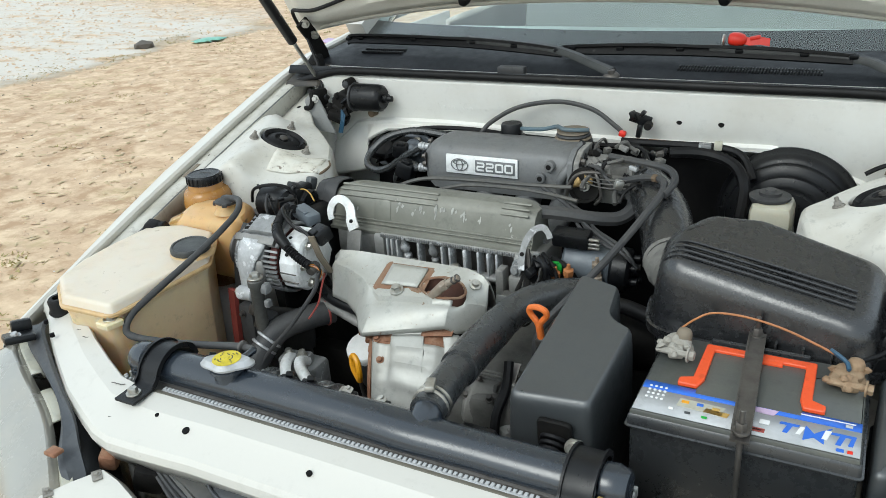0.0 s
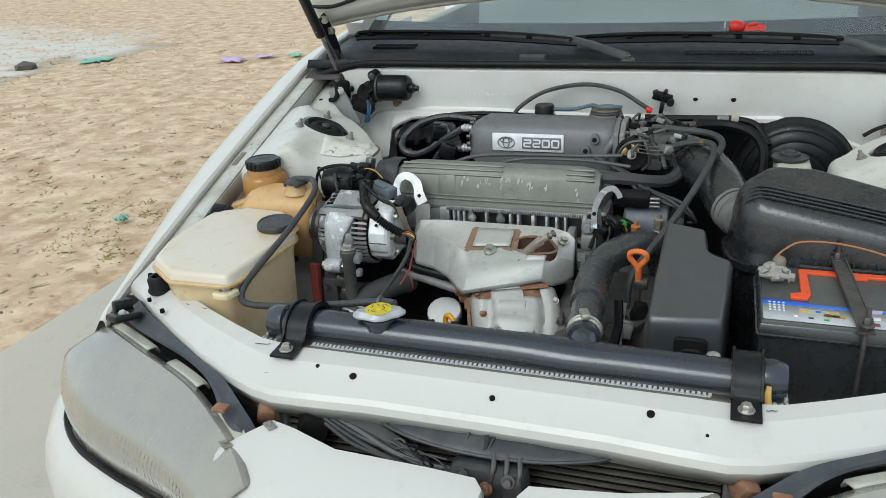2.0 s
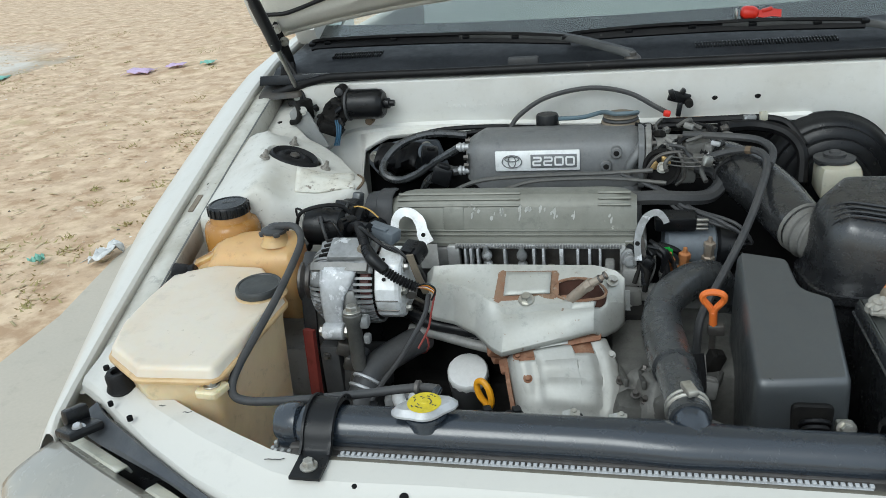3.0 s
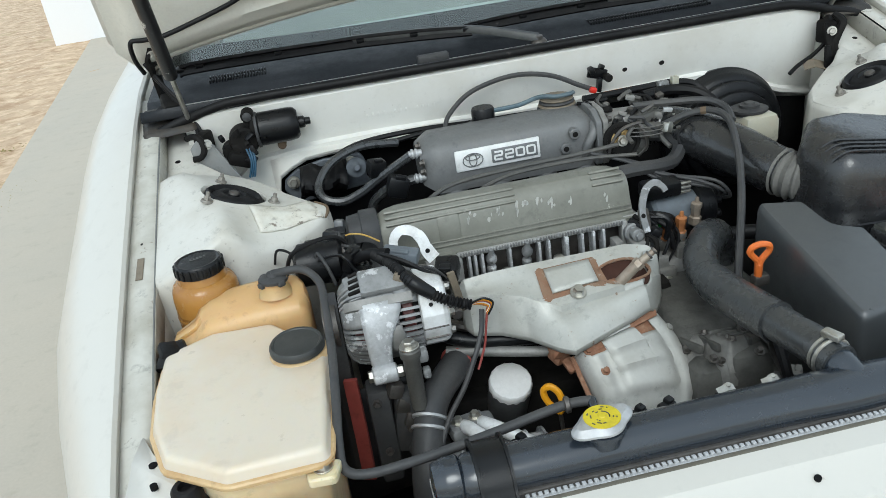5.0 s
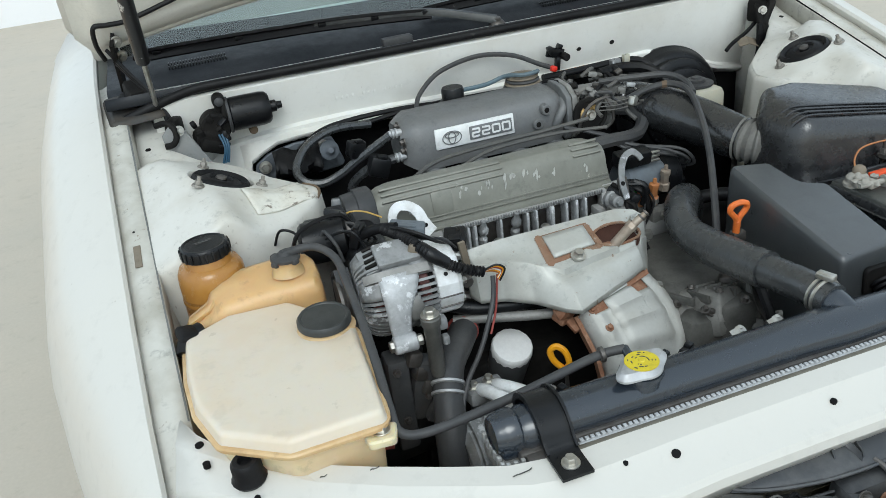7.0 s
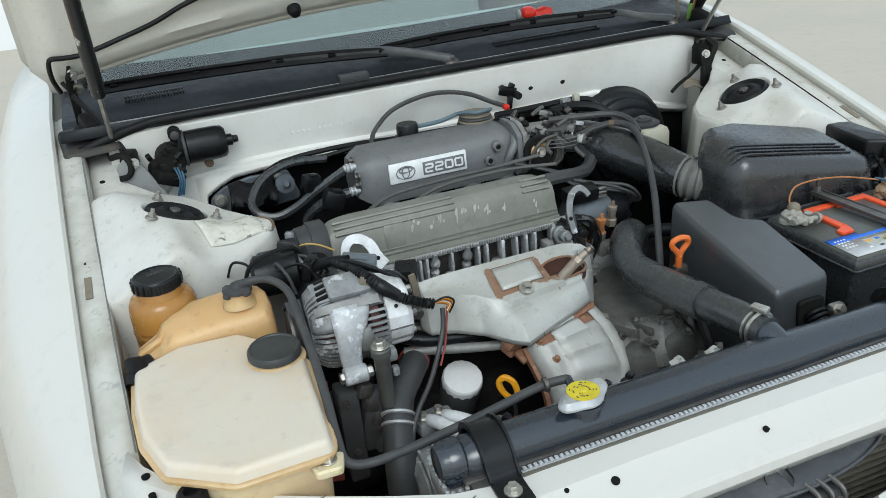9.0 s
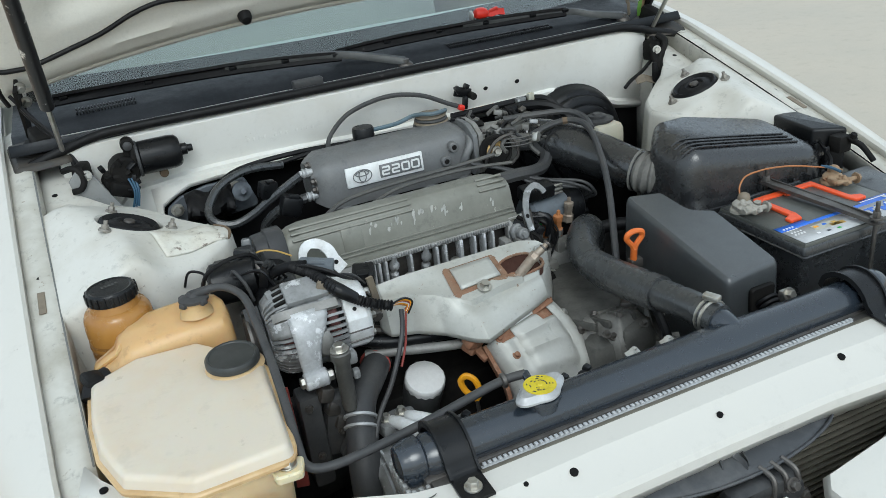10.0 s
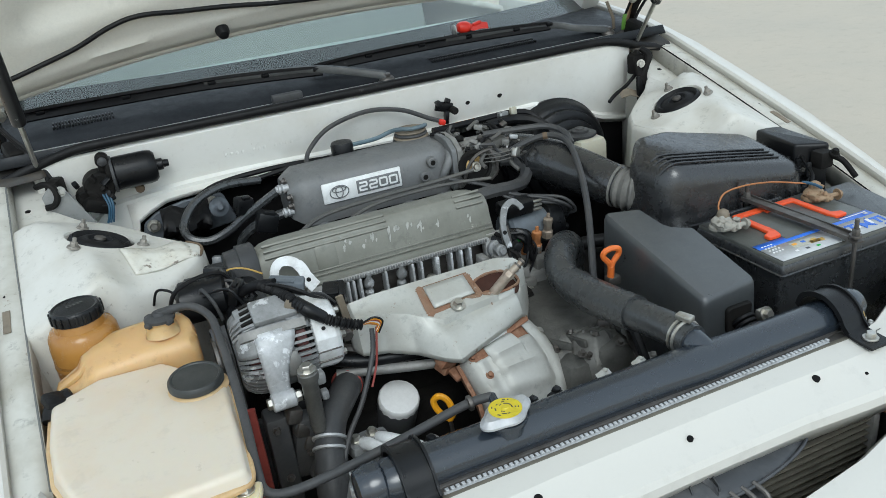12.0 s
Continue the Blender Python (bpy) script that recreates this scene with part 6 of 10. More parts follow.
prism(bm, [(0.356, 0.224), (0.378, 0.224), (0.383, 0.240), (0.382, 0.308), (0.484, 0.308), (0.484, 0.240), (0.488, 0.224), (0.510, 0.224), (0.510, 0.236), (0.496, 0.242), (0.495, 0.320), (0.371, 0.320), (0.370, 0.242), (0.356, 0.236)], [(0.7985, 0.0006), (0.7992, 0), (0.8025, 0), (0.8035, 0.001)], 0.003)
rbox(bm, (0.442, 0.306, 0.801), (0.034, 0.010, 0.0045), 0.0012)
part("handle", bm, ORANGE, battery, "flat orange carrying handle")
# terminals: lead posts, split clamps and crusted bolts
for x, mat_, post_ in ((0.338, CORRODED, TAN), (0.527, CORRODED_RED, CORRODED_RED)):
    bm = bmesh.new()
    lathe(bm, (x, 0.305, 0.797), (0, 0, 1), [(0.020, 0), (0.019, 0.004), (0.016, 0.006), (0.0165, 0.012), (0.013, 0.016), (0.010, 0.017)], 18)
    rbox(bm, (x + 0.002, 0.286, 0.806), (0.018, 0.024, 0.011), 0.003, turn(4, 0, 12))
    rbox(bm, (x - 0.012, 0.292, 0.805), (0.012, 0.020, 0.010), 0.003, turn(-6, 8, -14))
    clamp = part("terminal_clamp", bm, mat_, battery, "corroded terminal clamp")
    bm = bmesh.new()
    lathe(bm, (x + 0.006, 0.310, 0.808), (0.05, 0, 1), [(0.010, 0), (0.0095, 0.010), (0.008, 0.014), (0.004, 0.0165), (0.0, 0.017)], 16)
    part("post", bm, post_, clamp, "dull rounded post")
    rnd = random.Random(int(x * 1000))
    for k in range(11):
        bm = bmesh.new()
        lathe(bm, (x + rnd.uniform(-0.020, 0.018), 0.292 + rnd.uniform(-0.020, 0.018), 0.803 + rnd.uniform(0, 0.009)), (rnd.uniform(-0.6, 0.6), rnd.uniform(-0.6, 0.6), 1), [(0.003, 0), (rnd.uniform(0.004, 0.007), 0.002), (rnd.uniform(0.003, 0.006), 0.005), (0.001, 0.007)], 7)
        part("corrosion_lump", bm, mat_, clamp)
    bm = bmesh.new()
    rod(bm, (x - 0.020, 0.280, 0.808), (x + 0.020, 0.276, 0.809), 0.0042, 8)
    bolt(bm, (x + 0.018, 0.276, 0.809), (1, -0.1, 0), 0.0062, 0.008)
    part("clamp_bolt", bm, mat_, clamp)
hold = thing("battery_hold_down", (0.433, 0.25, 0.80), "dark steel hold-down bar with threaded rods across the battery", "battery clamp")
bm = bmesh.new()
strip(bm, [(0.424, 0.345, 0.811), (0.427, 0.30, 0.812), (0.433, 0.22, 0.811), (0.436, 0.165, 0.807), (0.437, 0.138, 0.804)], (1, 0, 0), 0.019, 0.003)
strip(bm, [(0.4155, 0.345, 0.813), (0.4275, 0.150, 0.809)], (1, 0, 0), 0.002, 0.006)
strip(bm, [(0.4335, 0.345, 0.813), (0.4455, 0.150, 0.809)], (1, 0, 0), 0.002, 0.006)
part("bar", bm, STEEL_DARK, hold)
for x, y in ((0.424, 0.345), (0.437, 0.146)):
    bm = bmesh.new()
    rod(bm, (x, y, 0.62), (x, y, 0.838), 0.0032, 10)
    part("threaded_rod", bm, STEEL_DARK, hold)
    bm = bmesh.new()
    bolt(bm, (x, y, 0.811), (0, 0, 1), 0.006, 0.012)
    part("nut", bm, STEEL_DARK, hold)
wire = thing("battery_wire", (0.43, 0.33, 0.80), "thin orange wire between the battery terminals", "wire")
bm = bmesh.new()
tube(bm, [(0.340, 0.315, 0.822), (0.352, 0.328, 0.829), (0.372, 0.336, 0.838), (0.41, 0.334, 0.841), (0.455, 0.325, 0.838), (0.50, 0.312, 0.829), (0.524, 0.302, 0.824)], 0.0014, 6)
part("strand", bm, COPPER_WIRE, wire)
bm = bmesh.new()
tube(bm, [(0.506, 0.312, 0.829), (0.515, 0.306, 0.827), (0.524, 0.300, 0.823), (0.527, 0.290, 0.820)], 0.0026, 6)
part("tape", bm, BLUE_WIRE, wire, "blue tape")
bm = bmesh.new()
tube(bm, [(0.53, 0.315, 0.815), (0.56, 0.34, 0.82), (0.575, 0.37, 0.83), (0.585, 0.39, 0.835)], 0.003, 6)
part("lead", bm, RUBBER, wire)
bm = bmesh.new()
rbox(bm, (0.432, 0.25, 0.575), (0.27, 0.20, 0.02), 0.005)
rbox(bm, (0.432, 0.25, 0.46), (0.10, 0.10, 0.23), 0.005)
tagged(part("battery_tray", bm, DARK), "black steel battery tray under the battery", "tray")

# ---- fuse boxes ----
fuse = thing("fuse_box", (0.225, 0.26, 0.56), "matt black fuse box with sloped cover", "fuse box")
FUSE = [(0.172, 0.150), (0.276, 0.160), (0.286, 0.306), (0.252, 0.324), (0.246, 0.386), (0.178, 0.404)]


def fuse_shape(x, y, z):
    return x, y, z + max(0.0, z - 0.70) / 0.09 * ((y - 0.155) * 0.19 - 0.003)


bm = bmesh.new()
prism(bm, FUSE, [(0.56, 0.006), (0.68, 0.0), (0.745, 0.001), (0.772, 0.002), (0.783, 0.003), (0.788, 0.0055), (0.790, 0.008), (0.790, 0.0095)], [0.014, 0.014, 0.014, 0.022, 0.016, 0.014], fuse_shape, 4)
part("cover", bm, BLACK_SOFT, fuse)
bm = bmesh.new()
prism(bm, [(0.214, 0.722), (0.254, 0.722), (0.256, 0.764), (0.212, 0.764)], [(-0.004, 0), (0.0, 0), (0.002, 0.002)], 0.008)
placed(bm, Matrix.Translation((0, 0.150, 0)) @ Matrix(((1, 0, 0, 0), (0, 0, -1, 0), (0, 1, 0, 0), (0, 0, 0, 1))))
part("recess", bm, DARK, fuse, "dark cable recess")
bm = bmesh.new()
for k in range(5):
    rod(bm, (0.236, 0.146 - 0.005 * k, 0.744 - 0.004 * k), (0.236, 0.142 - 0.005 * k, 0.741 - 0.004 * k), 0.017 - 0.0015 * k, 18)
part("cable_grommet", bm, RUBBER, fuse, "ribbed rubber cable grommet")
bm = bmesh.new()
rbox(bm, (0.264, 0.138, 0.744), (0.018, 0.012, 0.018), 0.003)
bolt(bm, (0.264, 0.132, 0.748), (0, -1, 0.4), 0.007, 0.009)
part("fixing", bm, STEEL, fuse)

side_box = thing("relay_box", (0.605, 0.25, 0.55), "black plastic box between the battery and fender", "relay box")
bm = bmesh.new()
prism(bm, [(0.558, 0.165), (0.628, 0.185), (0.640, 0.335), (0.562, 0.335)], rounded(0.55, 0.788, 0.008), 0.010, lambda x, y, z: (x, y, z + (y - 0.25) * 0.08))
part("cover", bm, BLACK_SOFT, side_box)
bm = bmesh.new()
prism(bm, [(0.555, 0.160), (0.631, 0.181), (0.643, 0.339), (0.559, 0.339)], [(0.715, 0.001), (0.717, 0), (0.724, 0), (0.726, 0.002)], 0.010)
part("rim", bm, BLACK, side_box, "lower rim of the cover")
relay = thing("relay_box", (0.605, 0.42, 0.70), "black relay box beside the air filter", "relay box")
bm = bmesh.new()
prism(bm, [(0.572, 0.395), (0.622, 0.36), (0.634, 0.49), (0.588, 0.51)], rounded(0.70, 0.858, 0.006), 0.008)
part("cover", bm, BLACK, relay)
bm = bmesh.new()
rbox(bm, (0.60, 0.36, 0.835), (0.028, 0.026, 0.03), 0.004)
bolt(bm, (0.61, 0.345, 0.845), (0, -0.5, 1), 0.006, 0.01)
tube(bm, [(0.612, 0.35, 0.84), (0.622, 0.335, 0.832), (0.625, 0.31, 0.81)], 0.005, 10)
part("bracket", bm, DARK, relay, "dark bracket with a bolt")

# ---- air filter housing and intake hose ----
air = thing("air_filter_housing", (0.43, 0.42, 0.56), "large black ribbed air filter housing", "air filter")
AIR = [(0.285, 0.372), (0.562, 0.338), (0.568, 0.505), (0.400, 0.548), (0.326, 0.528), (0.272, 0.464)]


def air_shape(x, y, z):
    """The lid slopes down to the front and to the battery's far end, and rolls off at the hose."""
    if z > 0.80:
        k = (z - 0.80) / 0.084
        z += k * (0.16 * (y - 0.425) - 0.15 * (x - 0.335) - 0.55 * max(0.0, 0.314 - x))
    return x, y, z


bm = bmesh.new()
prism(bm, AIR, [(0.785, -0.004), (0.799, -0.0002), (0.800, 0.0), (0.803, 0.0003), (0.850, 0.0055), (0.854, 0.0060), (0.860, 0.0072), (0.868, 0.0090), (0.875, 0.0120), (0.8805, 0.0168), (0.8830, 0.0218), (0.884, 0.0265), (0.8841, 0.030), (0.8841, 0.034)], 0.048, air_shape, 8)
aircover = part("cover", bm, AIRBOX, air, sharp=30)
bm = bmesh.new()
prism(bm, AIR, [(0.58, 0.02), (0.70, 0.010), (0.768, 0.004), (0.772, -0.008), (0.784, -0.008), (0.786, 0.0)], 0.048, None, 8)
part("base", bm, AIRBOX, air)
for k in range(4):
    y = 0.428 - 0.0112 * k
    line = [air_shape(x, y + dy, z) for x, dy, z in ((0.2900, 0.012, 0.838), (0.2925, 0.010, 0.858), (0.2960, 0.007, 0.8735), (0.3030, 0.003, 0.8825), (0.320, 0.0, 0.8855), (0.36, -0.002, 0.8865), (0.44, -0.006, 0.8865), (0.525, -0.012, 0.8865))]
    bm = bmesh.new()
    tube(bm, line, [0.0012, 0.0022, 0.0024, 0.0024, 0.0024, 0.0024, 0.0024, 0.0016], 6, 5)
    part("rib", bm, AIRBOX, aircover)
for k in range(7):                                           # stiffening webs under the far end and the front lip
    bm = bmesh.new()
    rbox(bm, (0.566 - 0.0005 * k, 0.372 + 0.016 * k, 0.812), (0.020, 0.0022, 0.026), 0.0008, turn(0, 18, 0))
    part("web", bm, AIRBOX, aircover)
for k in range(5):
    bm = bmesh.new()
    rbox(bm, (0.415 + 0.031 * k, 0.3495 - 0.0038 * k, 0.797), (0.0022, 0.012, 0.020), 0.0008)
    part("web", bm, AIRBOX, aircover)
bm = bmesh.new()
strip(bm, smooth_line([(0.553, 0.350, 0.795), (0.572, 0.362, 0.803), (0.578, 0.40, 0.812), (0.576, 0.44, 0.820), (0.570, 0.475, 0.826), (0.562, 0.49, 0.834)], 5), (0.3, 0, 1), 0.020, 0.003)
part("clip_band", bm, BLACK, air, "black spring clip band")
bm = bmesh.new()
rbox(bm, (0.572, 0.415, 0.80), (0.012, 0.06, 0.03), 0.003)
for k in range(5):
    rbox(bm, (0.571, 0.36 + 0.022 * k, 0.822), (0.010, 0.005, 0.026), 0.002)
part("side_clip", bm, BLACK, air)
# ---- engine ----
engine = thing("engine", (-0.13, 0.50, 0.40), "four-cylinder engine with grey ribbed valve cover", "engine")
# The block's near-black takes in the shade of the deep bay.
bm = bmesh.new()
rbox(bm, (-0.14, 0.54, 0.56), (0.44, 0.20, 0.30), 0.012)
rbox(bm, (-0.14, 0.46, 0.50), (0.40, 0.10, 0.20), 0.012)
part("block", bm, DARK, engine, "oily engine block, near-black for the deep bay")
bm = bmesh.new()
rbox(bm, (-0.135, 0.585, 0.745), (0.41, 0.09, 0.075), 0.006)
rbox(bm, (-0.28, 0.545, 0.745), (0.09, 0.05, 0.075), 0.006)
part("cylinder_head", bm, ALU_DULL, engine, "dusty aluminium cylinder head")
# valve cover: rounded ridge top, steep flat front face, stepped lip
bm = bmesh.new()
rows = []
SEC = [(0.545, 0.782), (0.521, 0.783), (0.520, 0.789), (0.526, 0.7905), (0.527, 0.795), (0.531, 0.7965), (0.5365, 0.822), (0.541, 0.840), (0.547, 0.850), (0.557, 0.857), (0.570, 0.859), (0.594, 0.855), (0.606, 0.845), (0.610, 0.79)]
for i in range(25):
    x = -0.338 + 0.392 * i / 24
    e = (0.84, 0.95, 0.99)[min(i, 24 - i)] if min(i, 24 - i) < 3 else 1.0
    rows.append([(x, 0.56 + (y - 0.56) * (e if z > 0.80 else 1), 0.79 + (z - 0.79) * (e if z > 0.80 else 1)) for y, z in SEC])
vs = grid(bm, rows)
bm.faces.new(vs[0][::-1])
bm.faces.new(vs[-1])
cover = part("valve_cover", bm, COVER, engine, "grey ribbed valve cover with chipped paint", sharp=25)
for y, z in ((0.5425, 0.8440), (0.5485, 0.8525), (0.5580, 0.8582)):
    for x0, x1 in ((-0.325, -0.125), (-0.005, 0.045)):
        bm = bmesh.new()
        rbox(bm, ((x0 + x1) / 2, y, z), (x1 - x0, 0.0045, 0.0045), 0.0015, turn(45))
        part("rib", bm, COVER, cover)
for dy, z, h in ((0.0, 0.7990, 0.0032), (0.0016, 0.8055, 0.0026)):
    bm = bmesh.new()
    rbox(bm, (-0.142, 0.5315 + dy, z), (0.388, 0.0060, h), 0.0011, turn(-10))
    part("ledge", bm, COVER, cover)
bm = bmesh.new()
rbox(bm, (-0.232, 0.5405, 0.822), (0.036, 0.012, 0.044), 0.0055, turn(-12))
part("boss", bm, COVER, cover)
rr = random.Random(31)
for x, z, n in ((-0.196, 0.835, 4), (-0.167, 0.831, 2), (-0.152, 0.832, 4), (-0.124, 0.833, 3), (-0.110, 0.835, 3), (-0.090, 0.834, 2), (-0.072, 0.834, 4), (-0.045, 0.833, 2), (-0.290, 0.818, 1), (0.015, 0.826, 2)):
    bm = bmesh.new()                                         # flakes of bare metal
    for _ in range(n):
        u, v, w, h = x + rr.uniform(-0.006, 0.006), z + rr.uniform(-0.009, 0.006), rr.uniform(0.0012, 0.0032), rr.uniform(0.002, 0.007)
        ring = [(u + w * math.cos(a) * rr.uniform(0.6, 1.3) + 0.2 * h * math.sin(a), v + h * math.sin(a) * rr.uniform(0.6, 1.3)) for a in (2 * math.pi * j / 9 for j in range(9))]
        top = [bm.verts.new((p, 0.5361 + (q - 0.822) * 0.222, q)) for p, q in ring]
        low = [bm.verts.new((p, 0.5375 + (q - 0.822) * 0.222, q)) for p, q in ring]
        bm.faces.new(top)
        for j in range(9):
            bm.faces.new((top[j], top[j - 1], low[j - 1], low[j]))
    part("paint_chip", bm, CHIP, cover, "pale bare-metal chip in the paint")
# lower flange with spark-plug bays
bm = bmesh.new()
rbox(bm, (-0.098, 0.5170, 0.7855), (0.262, 0.008, 0.007), 0.0015)
rbox(bm, (0.033, 0.520, 0.762), (0.009, 0.016, 0.054), 0.002)
rbox(bm, (0.052, 0.528, 0.766), (0.034, 0.010, 0.050), 0.003)
rbox(bm, (-0.232, 0.522, 0.764), (0.020, 0.016, 0.045), 0.003)
rbox(bm, (-0.098, 0.516, 0.738), (0.262, 0.018, 0.008), 0.002)
flange = part("head_flange", bm, ALU, engine, "dusty machined flange")
# The recess's shade is put into the wall's dark colour.
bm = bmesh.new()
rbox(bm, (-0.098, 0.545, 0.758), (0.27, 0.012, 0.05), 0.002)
part("bay_wall", bm, STEEL_DARK, flange, "recessed bay wall, its shade painted dark")
for k in range(60):
    bm = bmesh.new()
    rbox(bm, (-0.224 + 0.0043 * k, 0.5125, 0.7868), (0.0028, 0.004, 0.0055), 0.0008)
    part("serration", bm, ALU_PALE, flange)
# Fins take a whiter metal to make up for light lost in the recess.
for x in (-0.212, -0.203, -0.192, -0.149, -0.103, -0.088, -0.060, -0.035, -0.017, -0.001):
    bm = bmesh.new()
    rbox(bm, (x, 0.520, 0.760), (0.0058 if x == -0.060 else 0.0040, 0.022, 0.046), 0.001)
    part("fin", bm, ALU_WHITE, flange)
for x in (-0.178, -0.122):
    bm = bmesh.new()
    lathe(bm, (x, 0.524, 0.745), (0, -0.35, 1), [(0.007, 0), (0.008, 0.005), (0.0075, 0.010), (0.0035, 0.014), (0.0055, 0.018), (0.0085, 0.024), (0.0085, 0.030), (0.005, 0.036), (0.003, 0.046)], 12)
    part("stud", bm, ALU_PALE, flange)
for x, z in ((-0.158, 0.748), (-0.076, 0.752), (-0.112, 0.743), (0.012, 0.75)):
    bm = bmesh.new()
    lathe(bm, (x, 0.508, z - 0.010), (0, -0.3, 1), [(0.009, 0), (0.010, 0.008), (0.008, 0.014), (0.004, 0.016)], 12)
    part("nut", bm, STEEL, flange)
bm = bmesh.new()
rod(bm, (0.046, 0.524, 0.768), (0.045, 0.500, 0.771), 0.016, 20)
rod(bm, (0.045, 0.502, 0.771), (0.044, 0.484, 0.774), 0.010, 16)
rod(bm, (0.044, 0.485, 0.774), (0.044, 0.478, 0.775), 0.006, 6)
part("plug", bm, ALU_PALE, flange, "round aluminium plug")
# lifting hooks: flat plates curling over
HOOKS = ((-0.288, 0.490, 0.795, 1, [(0.022, 0.006), (0.014, 0.020), (0.008, 0.040), (-0.004, 0.053), (-0.020, 0.056), (-0.031, 0.046), (-0.033, 0.030), (-0.028, 0.018)]),
         (0.068, 0.492, 0.806, 1, [(-0.012, -0.03), (-0.014, -0.004), (-0.010, 0.018), (0.0, 0.036), (0.014, 0.042), (0.024, 0.034), (0.028, 0.026)]))
for x, y, z, f, line in HOOKS:
    bm = bmesh.new()
    lean = Vector((0, 0.42, 0.90))
    ribbon(bm, smooth_line([Vector((x + u, y, z)) + lean * v for u, v in line], 6), (0.12, -0.9, 0.42), [0.020, 0.017, 0.015, 0.014, 0.013, 0.011] if x < 0 else [0.010, 0.011, 0.010, 0.009], 0.003)
    h = part("lifting_hook", bm, WHITE_STEEL if x < 0 else ALU_PALE, engine, "pale steel lifting hook")
    bm = bmesh.new()
    p = Vector((x + line[1][0], y, z)) + lean * line[1][1]
    lathe(bm, p + Vector((0, -0.001, 0)), (0.12, -0.9, 0.42), [(0.0035, 0), (0.0035, 0.0016), (0.002, 0.0018)], 12)
    part("hole", bm, DARK, h)
    bm = bmesh.new()
    strip(bm, [(x + line[0][0], y + 0.004, z + 0.004), (x + line[0][0] + 0.004, y - (0.012 if x < 0 else 0.0), z - 0.03), (x + line[0][0] + 0.004, y + 0.012, z - (0.06 if x < 0 else 0.045))], (1, 0, 0), 0.028 if x < 0 else 0.016, 0.004)
    part("leg", bm, ALU_DULL if x < 0 else STEEL_DARK, h)

# intake plenum with badge
plenum = thing("intake_plenum", (-0.09, 0.75, 0.79), "cast grey intake plenum with a silver badge", "intake manifold")
bm = bmesh.new()
rows = []
for i in range(25):
    x = -0.240 + 0.315 * i / 24
    e = 1.0 if 1 < i < 23 else (0.86 if i in (1, 23) else 0.68)
    sec = [(0.700, 0.815), (0.698, 0.838), (0.700, 0.868), (0.704, 0.886), (0.712, 0.896), (0.730, 0.901), (0.765, 0.903), (0.795, 0.900), (0.81, 0.888), (0.812, 0.83), (0.80, 0.812)]
    rows.append([(x, 0.755 + (y - 0.755) * e, 0.86 + (z - 0.86) * e) for y, z in sec])
grid(bm, rows, True, True)
part("casting", bm, PLENUM, plenum)
bm = bmesh.new()
rbox(bm, (-0.112, 0.698, 0.866), (0.146, 0.005, 0.036), 0.002, turn(-4))
badge = part("badge", bm, BADGE, plenum, "silver badge plate")
bm = bmesh.new()
rbox(bm, (-0.0835, 0.6945, 0.866), (0.079, 0.002, 0.0235), 0.001, turn(-4))
part("field", bm, EMBLEM, badge, "grey field behind the numerals")
glyphs = {"2": [[(-1, 1), (1, 1), (1, 0), (-1, 0), (-1, -1), (1, -1)]], "0": [[(-1, 1), (1, 1), (1, -1), (-1, -1), (-1, 1)]]}
for k, figure in enumerate("2200"):                          # wide squared figures
    x0 = -0.0835 + 0.0188 * (k - 1.5)
    bm = bmesh.new()
    for stroke in glyphs[figure]:
        q = [Vector((x0 + 0.0066 * a, 0.6934 + 0.0004 * b, 0.866 + 0.0066 * b)) for a, b in stroke]
        line = [q[0]]
        for a, b_, d in zip(q, q[1:], q[2:]):
            line += [b_.lerp(a, 0.22), b_.lerp(a, 0.06).lerp(b_.lerp(d, 0.06), 0.5), b_.lerp(d, 0.22)]
        ribbon(bm, line + [q[-1]], (0, -1, 0.06), 0.0032, 0.0016)
    part("figure", bm, BADGE, badge)
for rx, rz in ((0.017, 0.0115), (0.0065, 0.0105), (0.012, 0.0045)):
    bm = bmesh.new()
    ring = [(-0.1555 + rx * math.cos(a), 0.6935, 0.866 + (0.0045 if rz < 0.005 else 0) + rz * math.sin(a)) for a in (2 * math.pi * k / 28 for k in range(29))]
    tube(bm, ring, 0.0009, 6, 1)
    part("emblem", bm, EMBLEM, badge)
for x, z in ((0.022, 0.878), (0.005, 0.855)):
    bm = bmesh.new()
    rod(bm, (x, 0.712, z), (x, 0.690, z), 0.0095, 16)
    boss = part("boss", bm, PLENUM, plenum)
    bm = bmesh.new()
    rod(bm, (x, 0.694, z), (x, 0.6890, z), 0.0048, 14)
    part("hole", bm, DARK, boss)
bm = bmesh.new()
tube(bm, [(0.040, 0.70, 0.835), (0.044, 0.693, 0.855), (0.056, 0.695, 0.875), (0.062, 0.71, 0.885)], 0.008, 10)
part("bracket", bm, PLENUM, plenum)
for z, y in ((0.885, 0.725), (0.845, 0.715)):
    bm = bmesh.new()
    rod(bm, (-0.235, y, z), (-0.258, y, z), 0.0062, 14)
    lathe(bm, (-0.243, y, z), (-1, 0, 0), [(0.0085, 0), (0.0085, 0.003), (0.006, 0.004), (0.0085, 0.007), (0.0085, 0.010), (0.006, 0.011)], 16)
    part("hose_barb", bm, TAB_STEEL, plenum)
for z, y in ((0.870, 0.712), (0.855, 0.712), (0.892, 0.74)):
    bm = bmesh.new()
    bolt(bm, (-0.236, y, z), (-1, -0.2, 0), 0.005, 0.008)
    part("end_bolt", bm, STEEL_DARK, plenum)
